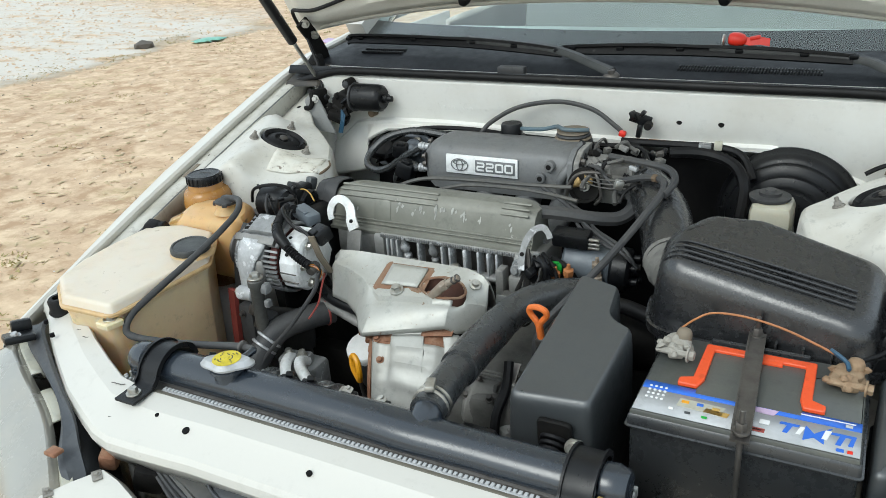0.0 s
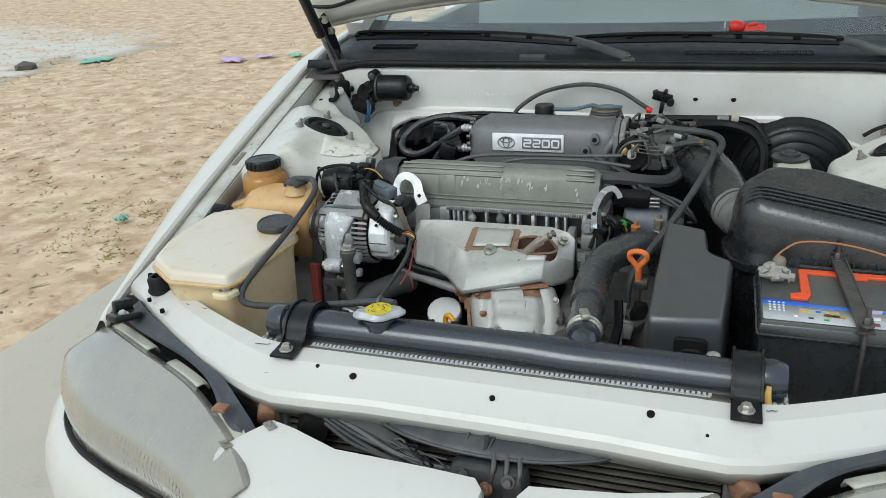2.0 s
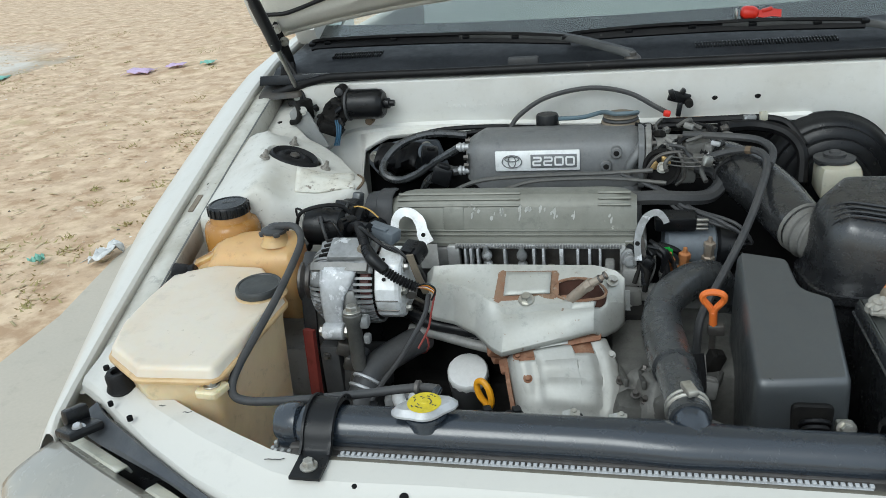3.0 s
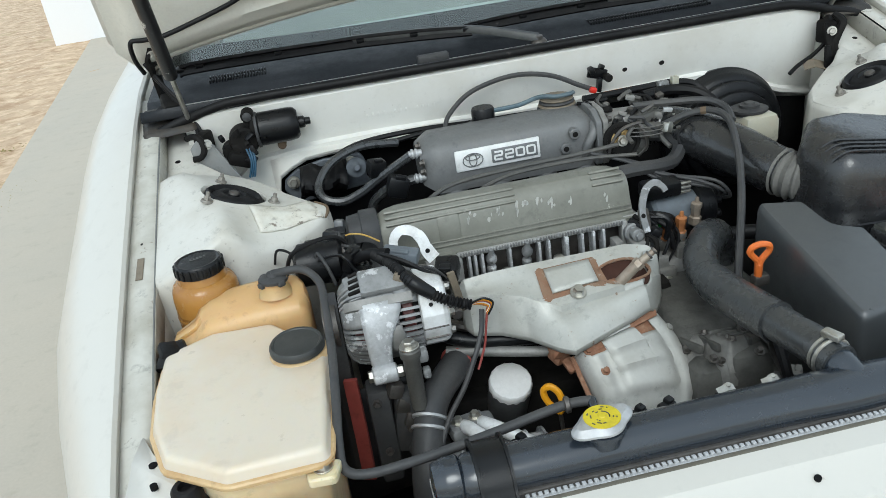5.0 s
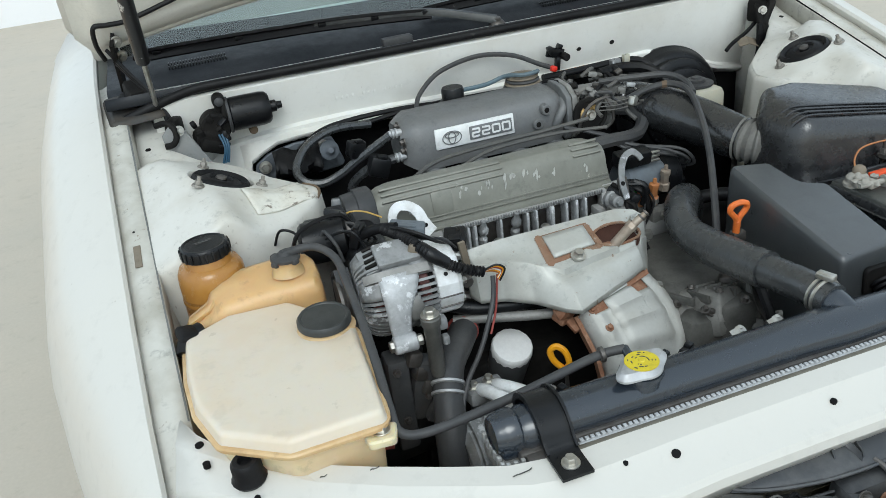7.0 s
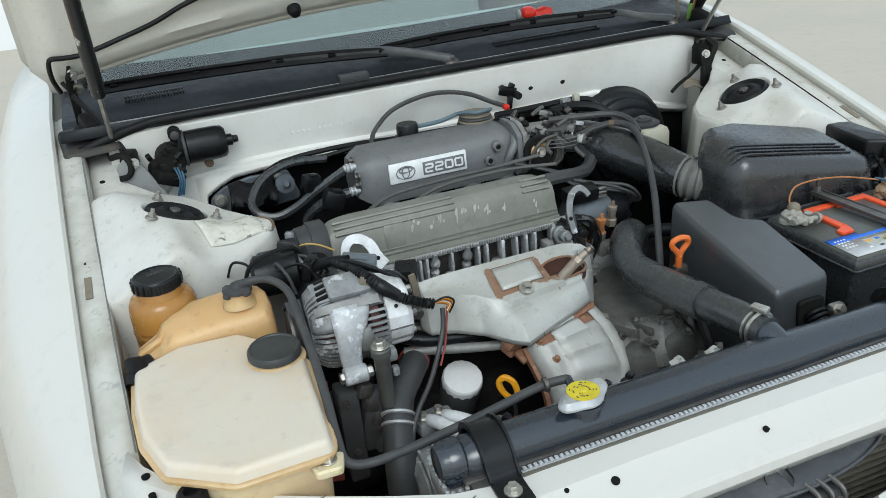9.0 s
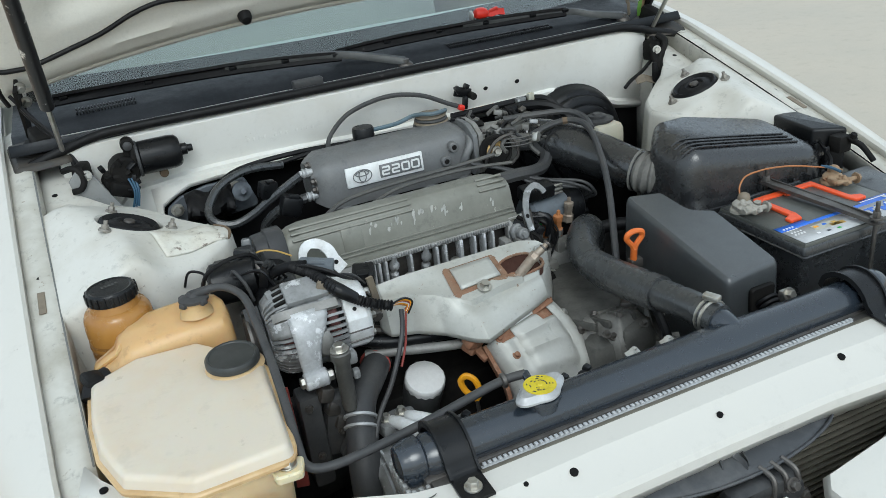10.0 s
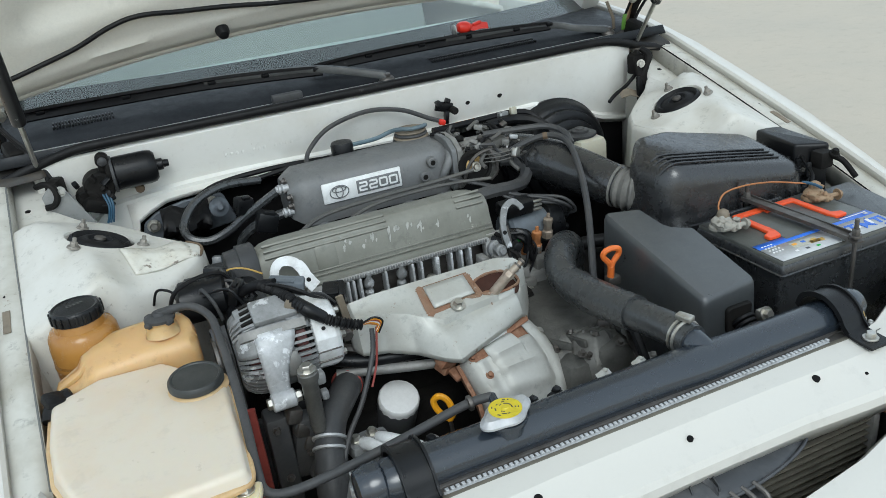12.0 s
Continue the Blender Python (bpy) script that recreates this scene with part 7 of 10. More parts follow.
for x in (-0.19, -0.11, -0.03, 0.04):
    bm = bmesh.new()
    tube(bm, [(x, 0.745, 0.82), (x, 0.70, 0.79), (x, 0.63, 0.775), (x, 0.58, 0.77)], 0.024, 14)
    part("runner", bm, PLENUM, plenum, "intake runner")

# heat shields over the exhaust manifold
shield = thing("heat_shield", (-0.12, 0.36, 0.70), "dull aluminised heat shield with rust patches", "heat shield")


SHELL = [  # x, then y and z of the top edge, of the fold and of the lower edge
    (-0.250, 0.410, 0.788, 0.398, 0.772, 0.392, 0.742), (-0.240, 0.412, 0.799, 0.392, 0.786, 0.377, 0.736), (-0.205, 0.414, 0.801, 0.384, 0.785, 0.368, 0.734),
    (-0.170, 0.415, 0.801, 0.370, 0.781, 0.342, 0.732), (-0.142, 0.415, 0.801, 0.352, 0.772, 0.305, 0.730), (-0.126, 0.415, 0.801, 0.342, 0.768, 0.289, 0.731),
    (-0.080, 0.415, 0.801, 0.345, 0.775, 0.306, 0.736), (-0.030, 0.415, 0.801, 0.350, 0.777, 0.322, 0.743), (-0.006, 0.415, 0.801, 0.354, 0.777, 0.332, 0.746),
    (0.008, 0.412, 0.799, 0.366, 0.770, 0.344, 0.733), (0.024, 0.408, 0.796, 0.382, 0.763, 0.369, 0.728), (0.036, 0.402, 0.787, 0.394, 0.755, 0.390, 0.730)]


def shell_column(x):
    """Height lines of the shield at x: flange behind, flat panel, a short sunk step, the front face and its lip."""
    i = max(k for k in range(len(SHELL) - 1) if SHELL[k][0] <= x + 1e-9)
    f = (x - SHELL[i][0]) / (SHELL[i + 1][0] - SHELL[i][0])
    _, yt, zt, yc, zc, yf, zf = (a + (b - a) * f for a, b in zip(SHELL[i], SHELL[i + 1]))
    step = max(0.0, min(1.0, (x + 0.150) / 0.03)) * max(0.0, min(1.0, (0.012 - x) / 0.01))
    wing = max(0.0, min(1.0, (-0.125 - x) / 0.05))
    out = [(yt + 0.030, zt - 0.070), (yt + 0.014, zt - 0.020), (yt + 0.006, zt - 0.004)]
    out += [(yt + (yc - yt) * k / 14, zt + (zc - zt) * k / 14 - 0.004 * wing * math.sin(math.pi * k / 14)) for k in range(15)]
    ya, za = yc - 0.0025, zc - 0.0080 * step - 0.0010
    out += [(ya, za)]
    out += [(ya + (yf - ya) * k / 7, za + (zf - za) * k / 7 + (0.0055 * step - 0.003 * wing) * math.sin(math.pi * k / 7)) for k in range(1, 8)]
    out += [(yf - 0.0015, zf - 0.006)]
    return [(x, y, z) for y, z in out]


HOLE_AT, HOLE_R = (-0.026, 0.371), (0.0370, 0.0195)
bm = bmesh.new()
grid(bm, [shell_column(-0.250 + 0.286 * k / 110) for k in range(111)])


def hole_reach(co):
    return math.hypot((co.x - HOLE_AT[0]) / HOLE_R[0], (co.y - HOLE_AT[1]) / HOLE_R[1])


bmesh.ops.delete(bm, geom=[f for f in bm.faces if hole_reach(f.calc_center_median()) < 1.0 and f.calc_center_median().z > 0.762], context="FACES")
for v in bm.verts:                                           # draw the cut edge onto the oval
    if v.is_boundary and hole_reach(v.co) < 1.3 and v.co.z > 0.762:
        k = 1 / hole_reach(v.co)
        v.co.x, v.co.y = HOLE_AT[0] + (v.co.x - HOLE_AT[0]) * k, HOLE_AT[1] + (v.co.y - HOLE_AT[1]) * k
part("upper_shell", bm, SHIELD, shield, thick=0.0018, sharp=20)
def on_panel(x, y, up):
    """A point that lies on the shield's flat panel, lifted a little."""
    col = shell_column(x)[3:18]
    k = (col[0][1] - y) / (col[0][1] - col[-1][1])
    return (x, y, col[0][2] + (col[-1][2] - col[0][2]) * k + 0.0009 + up)


bm = bmesh.new()
rows = [[on_panel(-0.130 + 0.0645 * i / 8, 0.3605 + 0.038 * j / 5, 0.0024) for i in range(9)] for j in range(6)]
grid(bm, rows)
part("window_plate", bm, SHIELD, shield, "flat inset plate", thick=0.0026)
rr = random.Random(12)
ring = fillet([(-0.1435, 0.3525), (-0.0545, 0.3545), (-0.0525, 0.4030), (-0.1410, 0.4040)], 0.008, 14)
ring = [Vector((p.x + rr.uniform(-0.0028, 0.0022), p.y + rr.uniform(-0.0022, 0.0018))) for p in ring]
bm = bmesh.new()
grid(bm, [[on_panel(-0.0978 + (p.x + 0.0978) * q, 0.379 + (p.y - 0.379) * q, up) for p in ring + ring[:1]] for q, up in ((0.5, 0.0007), (0.7, 0.0007), (0.85, 0.0007), (0.96, 0.0006), (1.0, 0.0001))])
part("rust_rim", bm, RUST_SMEAR, shield, "blotchy rust round the plate")
bm = bmesh.new()
bolt(bm, (-0.097, 0.352, 0.7775), (0, -0.38, 0.92), 0.0075, 0.011)
part("bolt", bm, STEEL, shield)
bm = bmesh.new()
bolt(bm, (0.018, 0.392, 0.788), (0.4, -0.45, 0.8), 0.006, 0.009)
part("bolt", bm, STEEL, shield)
bm = bmesh.new()                                             # rusted edge and depth of the sensor opening
rr = random.Random(6)
ring = []
for k in range(41):
    a = 2 * math.pi * k / 40
    x, y = HOLE_AT[0] + HOLE_R[0] * math.cos(a), HOLE_AT[1] + HOLE_R[1] * math.sin(a)
    ring.append((x, y, 0.8015 + (y - 0.415) * 0.372 + 0.0006 - max(0.0, x + 0.006) * 0.25))
tube(bm, ring, [0.0016 + 0.0010 * rr.random() for _ in ring[:-1]] + [0.0016], 6, 1)
rim = part("sensor_hole", bm, RUST_SMEAR, shield, "rusted rim of the sensor opening")
bm = bmesh.new()
grid(bm, [[(HOLE_AT[0] + q * (x - HOLE_AT[0]), HOLE_AT[1] + q * (y - HOLE_AT[1]), z - d) for x, y, z in ring] for q, d in ((1.03, 0.002), (1.0, 0.012), (0.85, 0.024), (0.5, 0.030), (0.02, 0.031))])
part("opening", bm, DARK_RUST, rim, "dark rusty depth of the opening")
bm = bmesh.new()
lathe(bm, (-0.046, 0.362, 0.766), (0.75, -0.2, 0.5), [(0.013, 0), (0.0135, 0.004), (0.011, 0.010), (0.009, 0.013)], 12)
part("sensor_boss", bm, RUST, shield, "rusty threaded boss")
bm = bmesh.new()
rod(bm, (-0.038, 0.357, 0.776), (-0.014, 0.352, 0.801), 0.0076, 14)
rod(bm, (-0.016, 0.352, 0.799), (-0.008, 0.352, 0.805), 0.0085, 6)
rod(bm, (-0.010, 0.352, 0.803), (0.004, 0.351, 0.813), 0.0056, 14)
rod(bm, (0.003, 0.351, 0.812), (0.012, 0.351, 0.819), 0.0042, 10)
part("oxygen_sensor", bm, SENSOR, shield, "pale tan oxygen sensor")
for p in ((0.002, 0.351, 0.8115), (0.009, 0.351, 0.8165)):
    bm = bmesh.new()
    lathe(bm, p, (0.82, -0.02, 0.57), [(0.0056, 0), (0.0062, 0.0008), (0.0062, 0.0022), (0.0056, 0.003)], 14)
    part("sensor_band", bm, STEEL_DARK, shield)
lower = thing("lower_heat_shield", (-0.04, 0.30, 0.55), "bright stamped lower heat shield with rusty rim", "heat shield")
LEFT_EDGE = [vec(p) for p in ((-0.121, 0.301, 0.721), (-0.117, 0.290, 0.706), (-0.112, 0.278, 0.690), (-0.106, 0.265, 0.670), (-0.102, 0.254, 0.645), (-0.100, 0.250, 0.60))]
RIGHT_EDGE = [vec(p) for p in ((0.015, 0.348, 0.724), (0.031, 0.322, 0.700), (0.037, 0.297, 0.677), (0.034, 0.272, 0.655), (0.022, 0.258, 0.630), (0.018, 0.252, 0.59))]
OUT = vec((0.166, -0.623, 0.765))


def lower_point(u, v):
    """Stamped face: u across, v down; a raised tongue, a sunk middle panel with round shoulders and two cross ribs."""
    i = min(int(v * 5), 4)
    p = LEFT_EDGE[i].lerp(LEFT_EDGE[i + 1], v * 5 - i).lerp(RIGHT_EDGE[i].lerp(RIGHT_EDGE[i + 1], v * 5 - i), u)
    panel = (math.tanh((u - 0.26) * 30) - math.tanh((u - 0.76) * 30)) / 2 * (math.tanh((v - 0.05) * 30) - math.tanh((v - 0.62) * 30)) / 2
    rib = math.exp(-((v - 0.17) / 0.035) ** 2) + math.exp(-((v - 0.36) / 0.04) ** 2)
    side = math.exp(-((u - 0.13) / 0.05) ** 2) * (1 if v < 0.5 else 0.6) + 0.8 * math.exp(-((u - 0.88) / 0.05) ** 2)
    return p + OUT * (0.006 * panel + 0.0035 * rib * panel + 0.004 * side + 0.010 * math.sin(math.pi * u) - 0.022 * max(0.0, (abs(u - 0.5) - 0.44) / 0.06) ** 2)


def tab_line(u):
    """Where the shell's upper edge lies: tabs stand up between rusty notches."""
    for a, b, v in ((0.0, 0.09, 0.02), (0.09, 0.25, 0.14), (0.25, 0.60, 0.03), (0.60, 0.80, 0.13), (0.80, 1.01, 0.005)):
        if a <= u < b:
            return v
    return 0.0


bm = bmesh.new()
cols = sorted([k / 40 for k in range(41)] + [q + e for q in (0.09, 0.25, 0.60, 0.80) for e in (-0.004, 0.004)])
grid(bm, [[lower_point(u, tab_line(u) + (1 - tab_line(u)) * v / 26) for v in range(27)] for u in cols])
part("shell", bm, SHIELD_BRIGHT, lower, thick=0.002)
bm = bmesh.new()
grid(bm, [[lower_point(0.02 + 0.96 * k / 40, 0.18 * q / 4) - OUT * 0.003 for q in range(5)] for k in range(41)])
part("rust_band", bm, RUST, lower, "rusty manifold edge in the notches", thick=0.0012)
bm = bmesh.new()                                             # folded edge of the middle tab
strip(bm, [lower_point(0.27 + 0.31 * k / 10, 0.004) + OUT * 0.002 for k in range(11)], (0, 0.75, 0.66), 0.006, 0.004)
part("folded_edge", bm, SHIELD_BRIGHT, lower)
bm = bmesh.new()
strip(bm, [(-0.112, 0.306, 0.721), (-0.07, 0.316, 0.728), (-0.03, 0.330, 0.736), (0.004, 0.344, 0.736)], (0, 0.75, 0.66), 0.026, 0.005)
strip(bm, [(-0.122, 0.320, 0.700), (-0.117, 0.300, 0.676), (-0.110, 0.282, 0.648), (-0.106, 0.268, 0.60)], (0.2, 0.7, -0.6), 0.026, 0.006)
rbox(bm, (-0.136, 0.322, 0.716), (0.030, 0.022, 0.020), 0.005, turn(30, 20, 25))
part("rim", bm, RUST, lower, "rusty joint rim")
for u, v, m_ in ((0.14, 0.36, RUST), (0.94, 0.14, STEEL), (0.09, 0.06, RUST)):
    bm = bmesh.new()
    bolt(bm, lower_point(u, v), OUT, 0.0042, 0.005)
    part("bolt", bm, m_, lower)

# oil filter, dipsticks
oil = thing("oil_filter", (-0.196, 0.40, 0.55), "white-topped oil filter canister", "oil filter")
ax = vec((0.05, -0.42, 0.9)).normalized()
c0 = vec((-0.196, 0.383, 0.640)) - ax * 0.09
bm = bmesh.new()
lathe(bm, c0, ax, [(0.0300, 0), (0.0310, 0.05), (0.0320, 0.070), (0.0310, 0.078)], 32)
part("canister", bm, CANISTER, oil, "dark grey canister")
bm = bmesh.new()
lathe(bm, c0, ax, [(0.0316, 0.074), (0.0320, 0.082), (0.0314, 0.0870), (0.0296, 0.0895), (0.0, 0.0900)], 16)
part("end_cap", bm, FILTER_WHITE, oil, "white end cap")

dip = thing("oil_dipstick", (-0.158, 0.31, 0.60), "yellow oil dipstick pull", "dipstick")
bm = bmesh.new()
tube(bm, [(-0.150, 0.300, 0.632), (-0.146, 0.296, 0.646), (-0.150, 0.300, 0.664), (-0.160, 0.306, 0.672), (-0.168, 0.310, 0.664), (-0.164, 0.306, 0.648), (-0.150, 0.300, 0.632)], 0.0048, 8)
part("grip", bm, YELLOW_GRIP, dip)
bm = bmesh.new()
rod(bm, (-0.150, 0.300, 0.634), (-0.140, 0.31, 0.52), 0.003)
part("stem", bm, STEEL_DARK, dip)

tdip = thing("transmission_dipstick", (0.147, 0.33, 0.55), "orange transmission dipstick pull", "dipstick")
bm = bmesh.new()
tube(bm, [(0.147, 0.326, 0.775), (0.150, 0.325, 0.785), (0.159, 0.323, 0.798), (0.157, 0.321, 0.807), (0.146, 0.322, 0.810), (0.135, 0.324, 0.806), (0.134, 0.326, 0.797), (0.144, 0.326, 0.784), (0.147, 0.326, 0.772)], 0.0045, 8)
rod(bm, (0.147, 0.326, 0.780), (0.148, 0.329, 0.758), 0.0055, 10)
part("grip", bm, ORANGE_GRIP, tdip)
bm = bmesh.new()
rod(bm, (0.148, 0.329, 0.76), (0.148, 0.335, 0.55), 0.0045)
rbox(bm, (0.152, 0.33, 0.752), (0.022, 0.014, 0.016), 0.003)
part("tube", bm, STEEL_DARK, tdip, "grimy dipstick tube")

# alternator
alt = thing("alternator", (-0.36, 0.385, 0.68), "finned aluminium alternator behind the drive belt", "alternator")
c = vec((-0.358, 0.388, 0.785))
R = 0.058


def alt_at(x, r, b):
    """A point of the turned housing; angle 0 faces forward, 90 up."""
    return Vector((x, c.y - r * math.cos(radians(b)), c.z + r * math.sin(radians(b))))


def alt_band(line, b0, b1):
    """A patch of the housing: line holds (x, radius), turned from one angle to the other."""
    b_ = bmesh.new()
    k = max(2, int(abs(b1 - b0) / 5))
    grid(b_, [[alt_at(x, r, b0 + (b1 - b0) * j / k) for x, r in line] for j in range(k + 1)])
    return b_


bm = bmesh.new()
lathe(bm, (-0.408, c.y, c.z), (1, 0, 0), [(0.022, 0), (0.036, 0.001), (0.046, 0.014), (0.046, 0.100), (0.03, 0.105)], 36)
part("stator", bm, DARK, alt, "dark laminated core")
for x, r in ((-0.398, 0.0480), (-0.334, 0.0510)):
    bm = bmesh.new()
    lathe(bm, (x, c.y, c.z), (1, 0, 0), [(r - 0.004, 0), (r, 0.002), (r, 0.014), (r - 0.004, 0.016)], 36)
    part("winding", bm, WINDING, alt, "reddish winding seen through the slots")
FRONT = [(-0.410, 0.0405), (-0.406, 0.0480), (-0.398, 0.0545), (-0.388, 0.0575), (-0.376, 0.0580)]
REAR = [(-0.340, 0.0582), (-0.330, 0.0590), (-0.318, 0.0590), (-0.312, 0.0575)]
for line, spans in ((FRONT, ((18, 50), (80, 235), (-125, -52))), (REAR, ((38, 235), (-125, -44)))):
    for b0, b1 in spans:
        part("cast_pad", alt_band(line, b0, b1), ALU_PALE, alt, thick=0.004)
bm = bmesh.new()
lathe(bm, (-0.377, c.y, c.z), (1, 0, 0), [(0.050, 0), (0.0575, 0.0005), (0.0585, 0.002), (0.0585, 0.036), (0.0575, 0.0375), (0.050, 0.038)], 52)
part("case_ring", bm, ALU_PALE, alt, "smeared cast middle of the case")
bm = bmesh.new()
lathe(bm, (-0.412, c.y, c.z), (1, 0, 0), [(0.016, 0), (0.038, 0.0005), (0.0415, 0.003), (0.041, 0.006), (0.030, 0.007)], 40)
part("end_bell", bm, ALU_PALE, alt)
for line, b0, b1 in ((FRONT, -51, 17), (FRONT, 52, 79), (REAR, -43, 37)):
    for k in range(int((b1 - b0) / 8.2) + 1):
        b = b0 + 8.2 * k
        b2 = bmesh.new()
        strip(b2, [alt_at(x, r + 0.0006, b) for x, r in line], alt_at(0, 1, b + 90) - Vector((0, c.y, c.z)), 0.0036, 0.0050)
        part("fin", b2, ALU_PALE, alt)
bm = bmesh.new()                                             # ridge along the split line, with a squared pad above it
strip(bm, [alt_at(-0.403, 0.0555, 47), alt_at(-0.394, 0.0610, 46), alt_at(-0.360, 0.0630, 45), alt_at(-0.318, 0.0630, 44)], (0, 0.7, 0.7), 0.012, 0.010)
part("split_lip", bm, ALU_DULL, alt, "grey dusty lip along the split line")
bm = bmesh.new()
rbox(bm, (-0.352, 0.372, 0.8445), (0.058, 0.040, 0.012), 0.003, turn(22, 0, 0))
rbox(bm, (-0.385, 0.378, 0.838), (0.030, 0.044, 0.010), 0.003, turn(22, -14, 0))
pad = part("top_pad", bm, ALU_PALE, alt, "chalky squared pad on top")
for k in range(4):
    bm = bmesh.new()
    rbox(bm, (-0.386 + 0.0012 * k, 0.364 + 0.0095 * k, 0.8395 + 0.0036 * k), (0.022, 0.0042, 0.006), 0.0015, turn(22, -14, 0))
    part("slot", bm, DARK, pad, "dark cooling slot")
bm = bmesh.new()
rows = []
for b, rad, x, w in ((44, 0.0640, -0.360, 0.052), (34, 0.0650, -0.361, 0.050), (22, 0.0655, -0.364, 0.044), (10, 0.0660, -0.368, 0.034), (-2, 0.0670, -0.370, 0.029), (-14, 0.0690, -0.371, 0.026), (-24, 0.0740, -0.371, 0.024), (-32, 0.0800, -0.371, 0.022)):
    rows.append([alt_at(x + e * w / 2, rad - 0.003 * abs(e) ** 3, b) for e in (-1, -0.75, -0.25, 0.25, 0.75, 1)])
grid(bm, rows)
arm = part("adjuster_arm", bm, ALU_WHITE, alt, "whitish smeared cast adjuster arm", thick=0.009)
bm = bmesh.new()
rod(bm, (-0.386, 0.314, 0.742), (-0.354, 0.314, 0.742), 0.0125, 18)
part("pivot_boss", bm, ALU_WHITE, arm)
bm = bmesh.new()
rod(bm, (-0.392, 0.314, 0.742), (-0.346, 0.314, 0.742), 0.008, 6)
part("pivot_bolt", bm, STEEL, arm)
bm = bmesh.new()
grid(bm, [[alt_at(-0.346 + e * (0.011 if abs(b) < 12 else 0.008), 0.0620 - 0.002 * abs(e), b - 4) for e in (-1, -0.5, 0, 0.5, 1)] for b in (18, 12, 6, 0, -6, -12, -18)])
part("ear", bm, ALU_DULL, alt, "grey rounded ear of the case", thick=0.006)
bm = bmesh.new()
lathe(bm, (-0.436, c.y, c.z), (1, 0, 0), [(0.02, 0), (0.032, 0), (0.032, 0.004), (0.027, 0.008), (0.032, 0.012), (0.032, 0.018), (0.02, 0.02), (0.012, 0.026)], 28)
part("pulley", bm, STEEL_DARK, alt)
# stamped rear cover with flat facets
FACETS = [(math.cos(radians(b)) * r, math.sin(radians(b)) * r) for b, r in ((98, 0.056), (52, 0.0575), (14, 0.054), (-8, 0.0545), (-34, 0.055), (-62, 0.052), (-120, 0.05), (180, 0.05), (130, 0.052))]
bm = bmesh.new()
prism(bm, [(-a, z) for a, z in FACETS], [(0.0, 0.002), (0.002, 0), (0.030, 0.0004), (0.035, 0.003), (0.0375, 0.007), (0.038, 0.012)], 0.006)
placed(bm, Matrix.Translation((-0.311, c.y, c.z)) @ Matrix(((0, 0, 1, 0), (1, 0, 0, 0), (0, 1, 0, 0), (0, 0, 0, 1))))
rcv = part("rear_cover", bm, WHITE_STEEL, alt, "bright stamped rear cover", sharp=22)
for b, r, h in ((-4, 0.0556, 0.0018), (-22, 0.0560, 0.0026)):
    bm = bmesh.new()
    p = alt_at(-0.294, r - 0.0015, b)
    rbox(bm, p, (0.034, 0.0030, h), 0.0010, turn(b))
    part("groove", bm, STEEL_DARK, rcv, "dark pressed groove")
for b in (8, 62, -50):
    bm = bmesh.new()
    bolt(bm, alt_at(-0.274, 0.038, b), (1, 0, 0), 0.005, 0.008)
    part("bolt", bm, STEEL, rcv)
for b, x in ((30, -0.296), (62, -0.300)):
    bm = bmesh.new()
    lathe(bm, alt_at(x, 0.0530, b), alt_at(0, 1, b) - Vector((0, c.y, c.z)), [(0.0028, 0), (0.0028, 0.0022), (0.002, 0.0024)], 10)
    part("hole", bm, DARK, rcv)
bm = bmesh.new()
for dz in (0.0, 0.012, 0.024):
    rbox(bm, (-0.362 + dz * 0.6, 0.320, 0.712 - dz * 2.0), (0.020, 0.020, 0.022), 0.004, turn(0, 20, 10))
part("slider_link", bm, STEEL_DARK, alt, "grimy belt slider link")
bm = bmesh.new()
lathe(bm, (-0.335, 0.300, 0.690), (0, 0.02, 1), [(0.009, 0), (0.0105, 0.01), (0.011, 0.075), (0.0135, 0.079), (0.0135, 0.088), (0.011, 0.091)], 20)
post = part("adjuster_post", bm, TRANS, alt, "grey cast adjuster post")
bm = bmesh.new()
bolt(bm, (-0.335, 0.302, 0.781), (0, 0, 1), 0.0085, 0.010)
part("bolt", bm, STEEL, post)
bm = bmesh.new()
rbox(bm, (-0.322, 0.306, 0.764), (0.018, 0.016, 0.018), 0.004)
rbox(bm, (-0.318, 0.304, 0.738), (0.010, 0.012, 0.014), 0.003)
part("lug", bm, ALU_PALE, post)
under = thing("belt_bracket", (-0.36, 0.33, 0.60), "grimy cast bracket with bolts below the alternator", "bracket")
bm = bmesh.new()
rbox(bm, (-0.352, 0.330, 0.655), (0.036, 0.030, 0.10), 0.008, turn(6, 8, 0))
rbox(bm, (-0.385, 0.335, 0.640), (0.030, 0.040, 0.15), 0.006)
rbox(bm, (-0.330, 0.318, 0.615), (0.05, 0.026, 0.035), 0.006, turn(0, 30, 0))
part("casting", bm, RUBBER_GREY, under)
for x, y, z in ((-0.388, 0.314, 0.700), (-0.384, 0.314, 0.620), (-0.350, 0.314, 0.650)):
    bm = bmesh.new()
    bolt(bm, (x, y, z), (0, -1, 0.1), 0.004, 0.007)
    part("bolt", bm, STEEL_DARK, under)

belt = thing("drive_belt", (-0.41, 0.36, 0.55), "worn drive belt with a faded red edge", "belt")
bm = bmesh.new()
strip(bm, [(-0.417, 0.318, 0.58), (-0.416, 0.320, 0.65), (-0.416, 0.328, 0.735)], (1, -0.25, 0), 0.017, 0.008)
part("red_edge", bm, RED_DULL, belt, "faded red edge")
bm = bmesh.new()
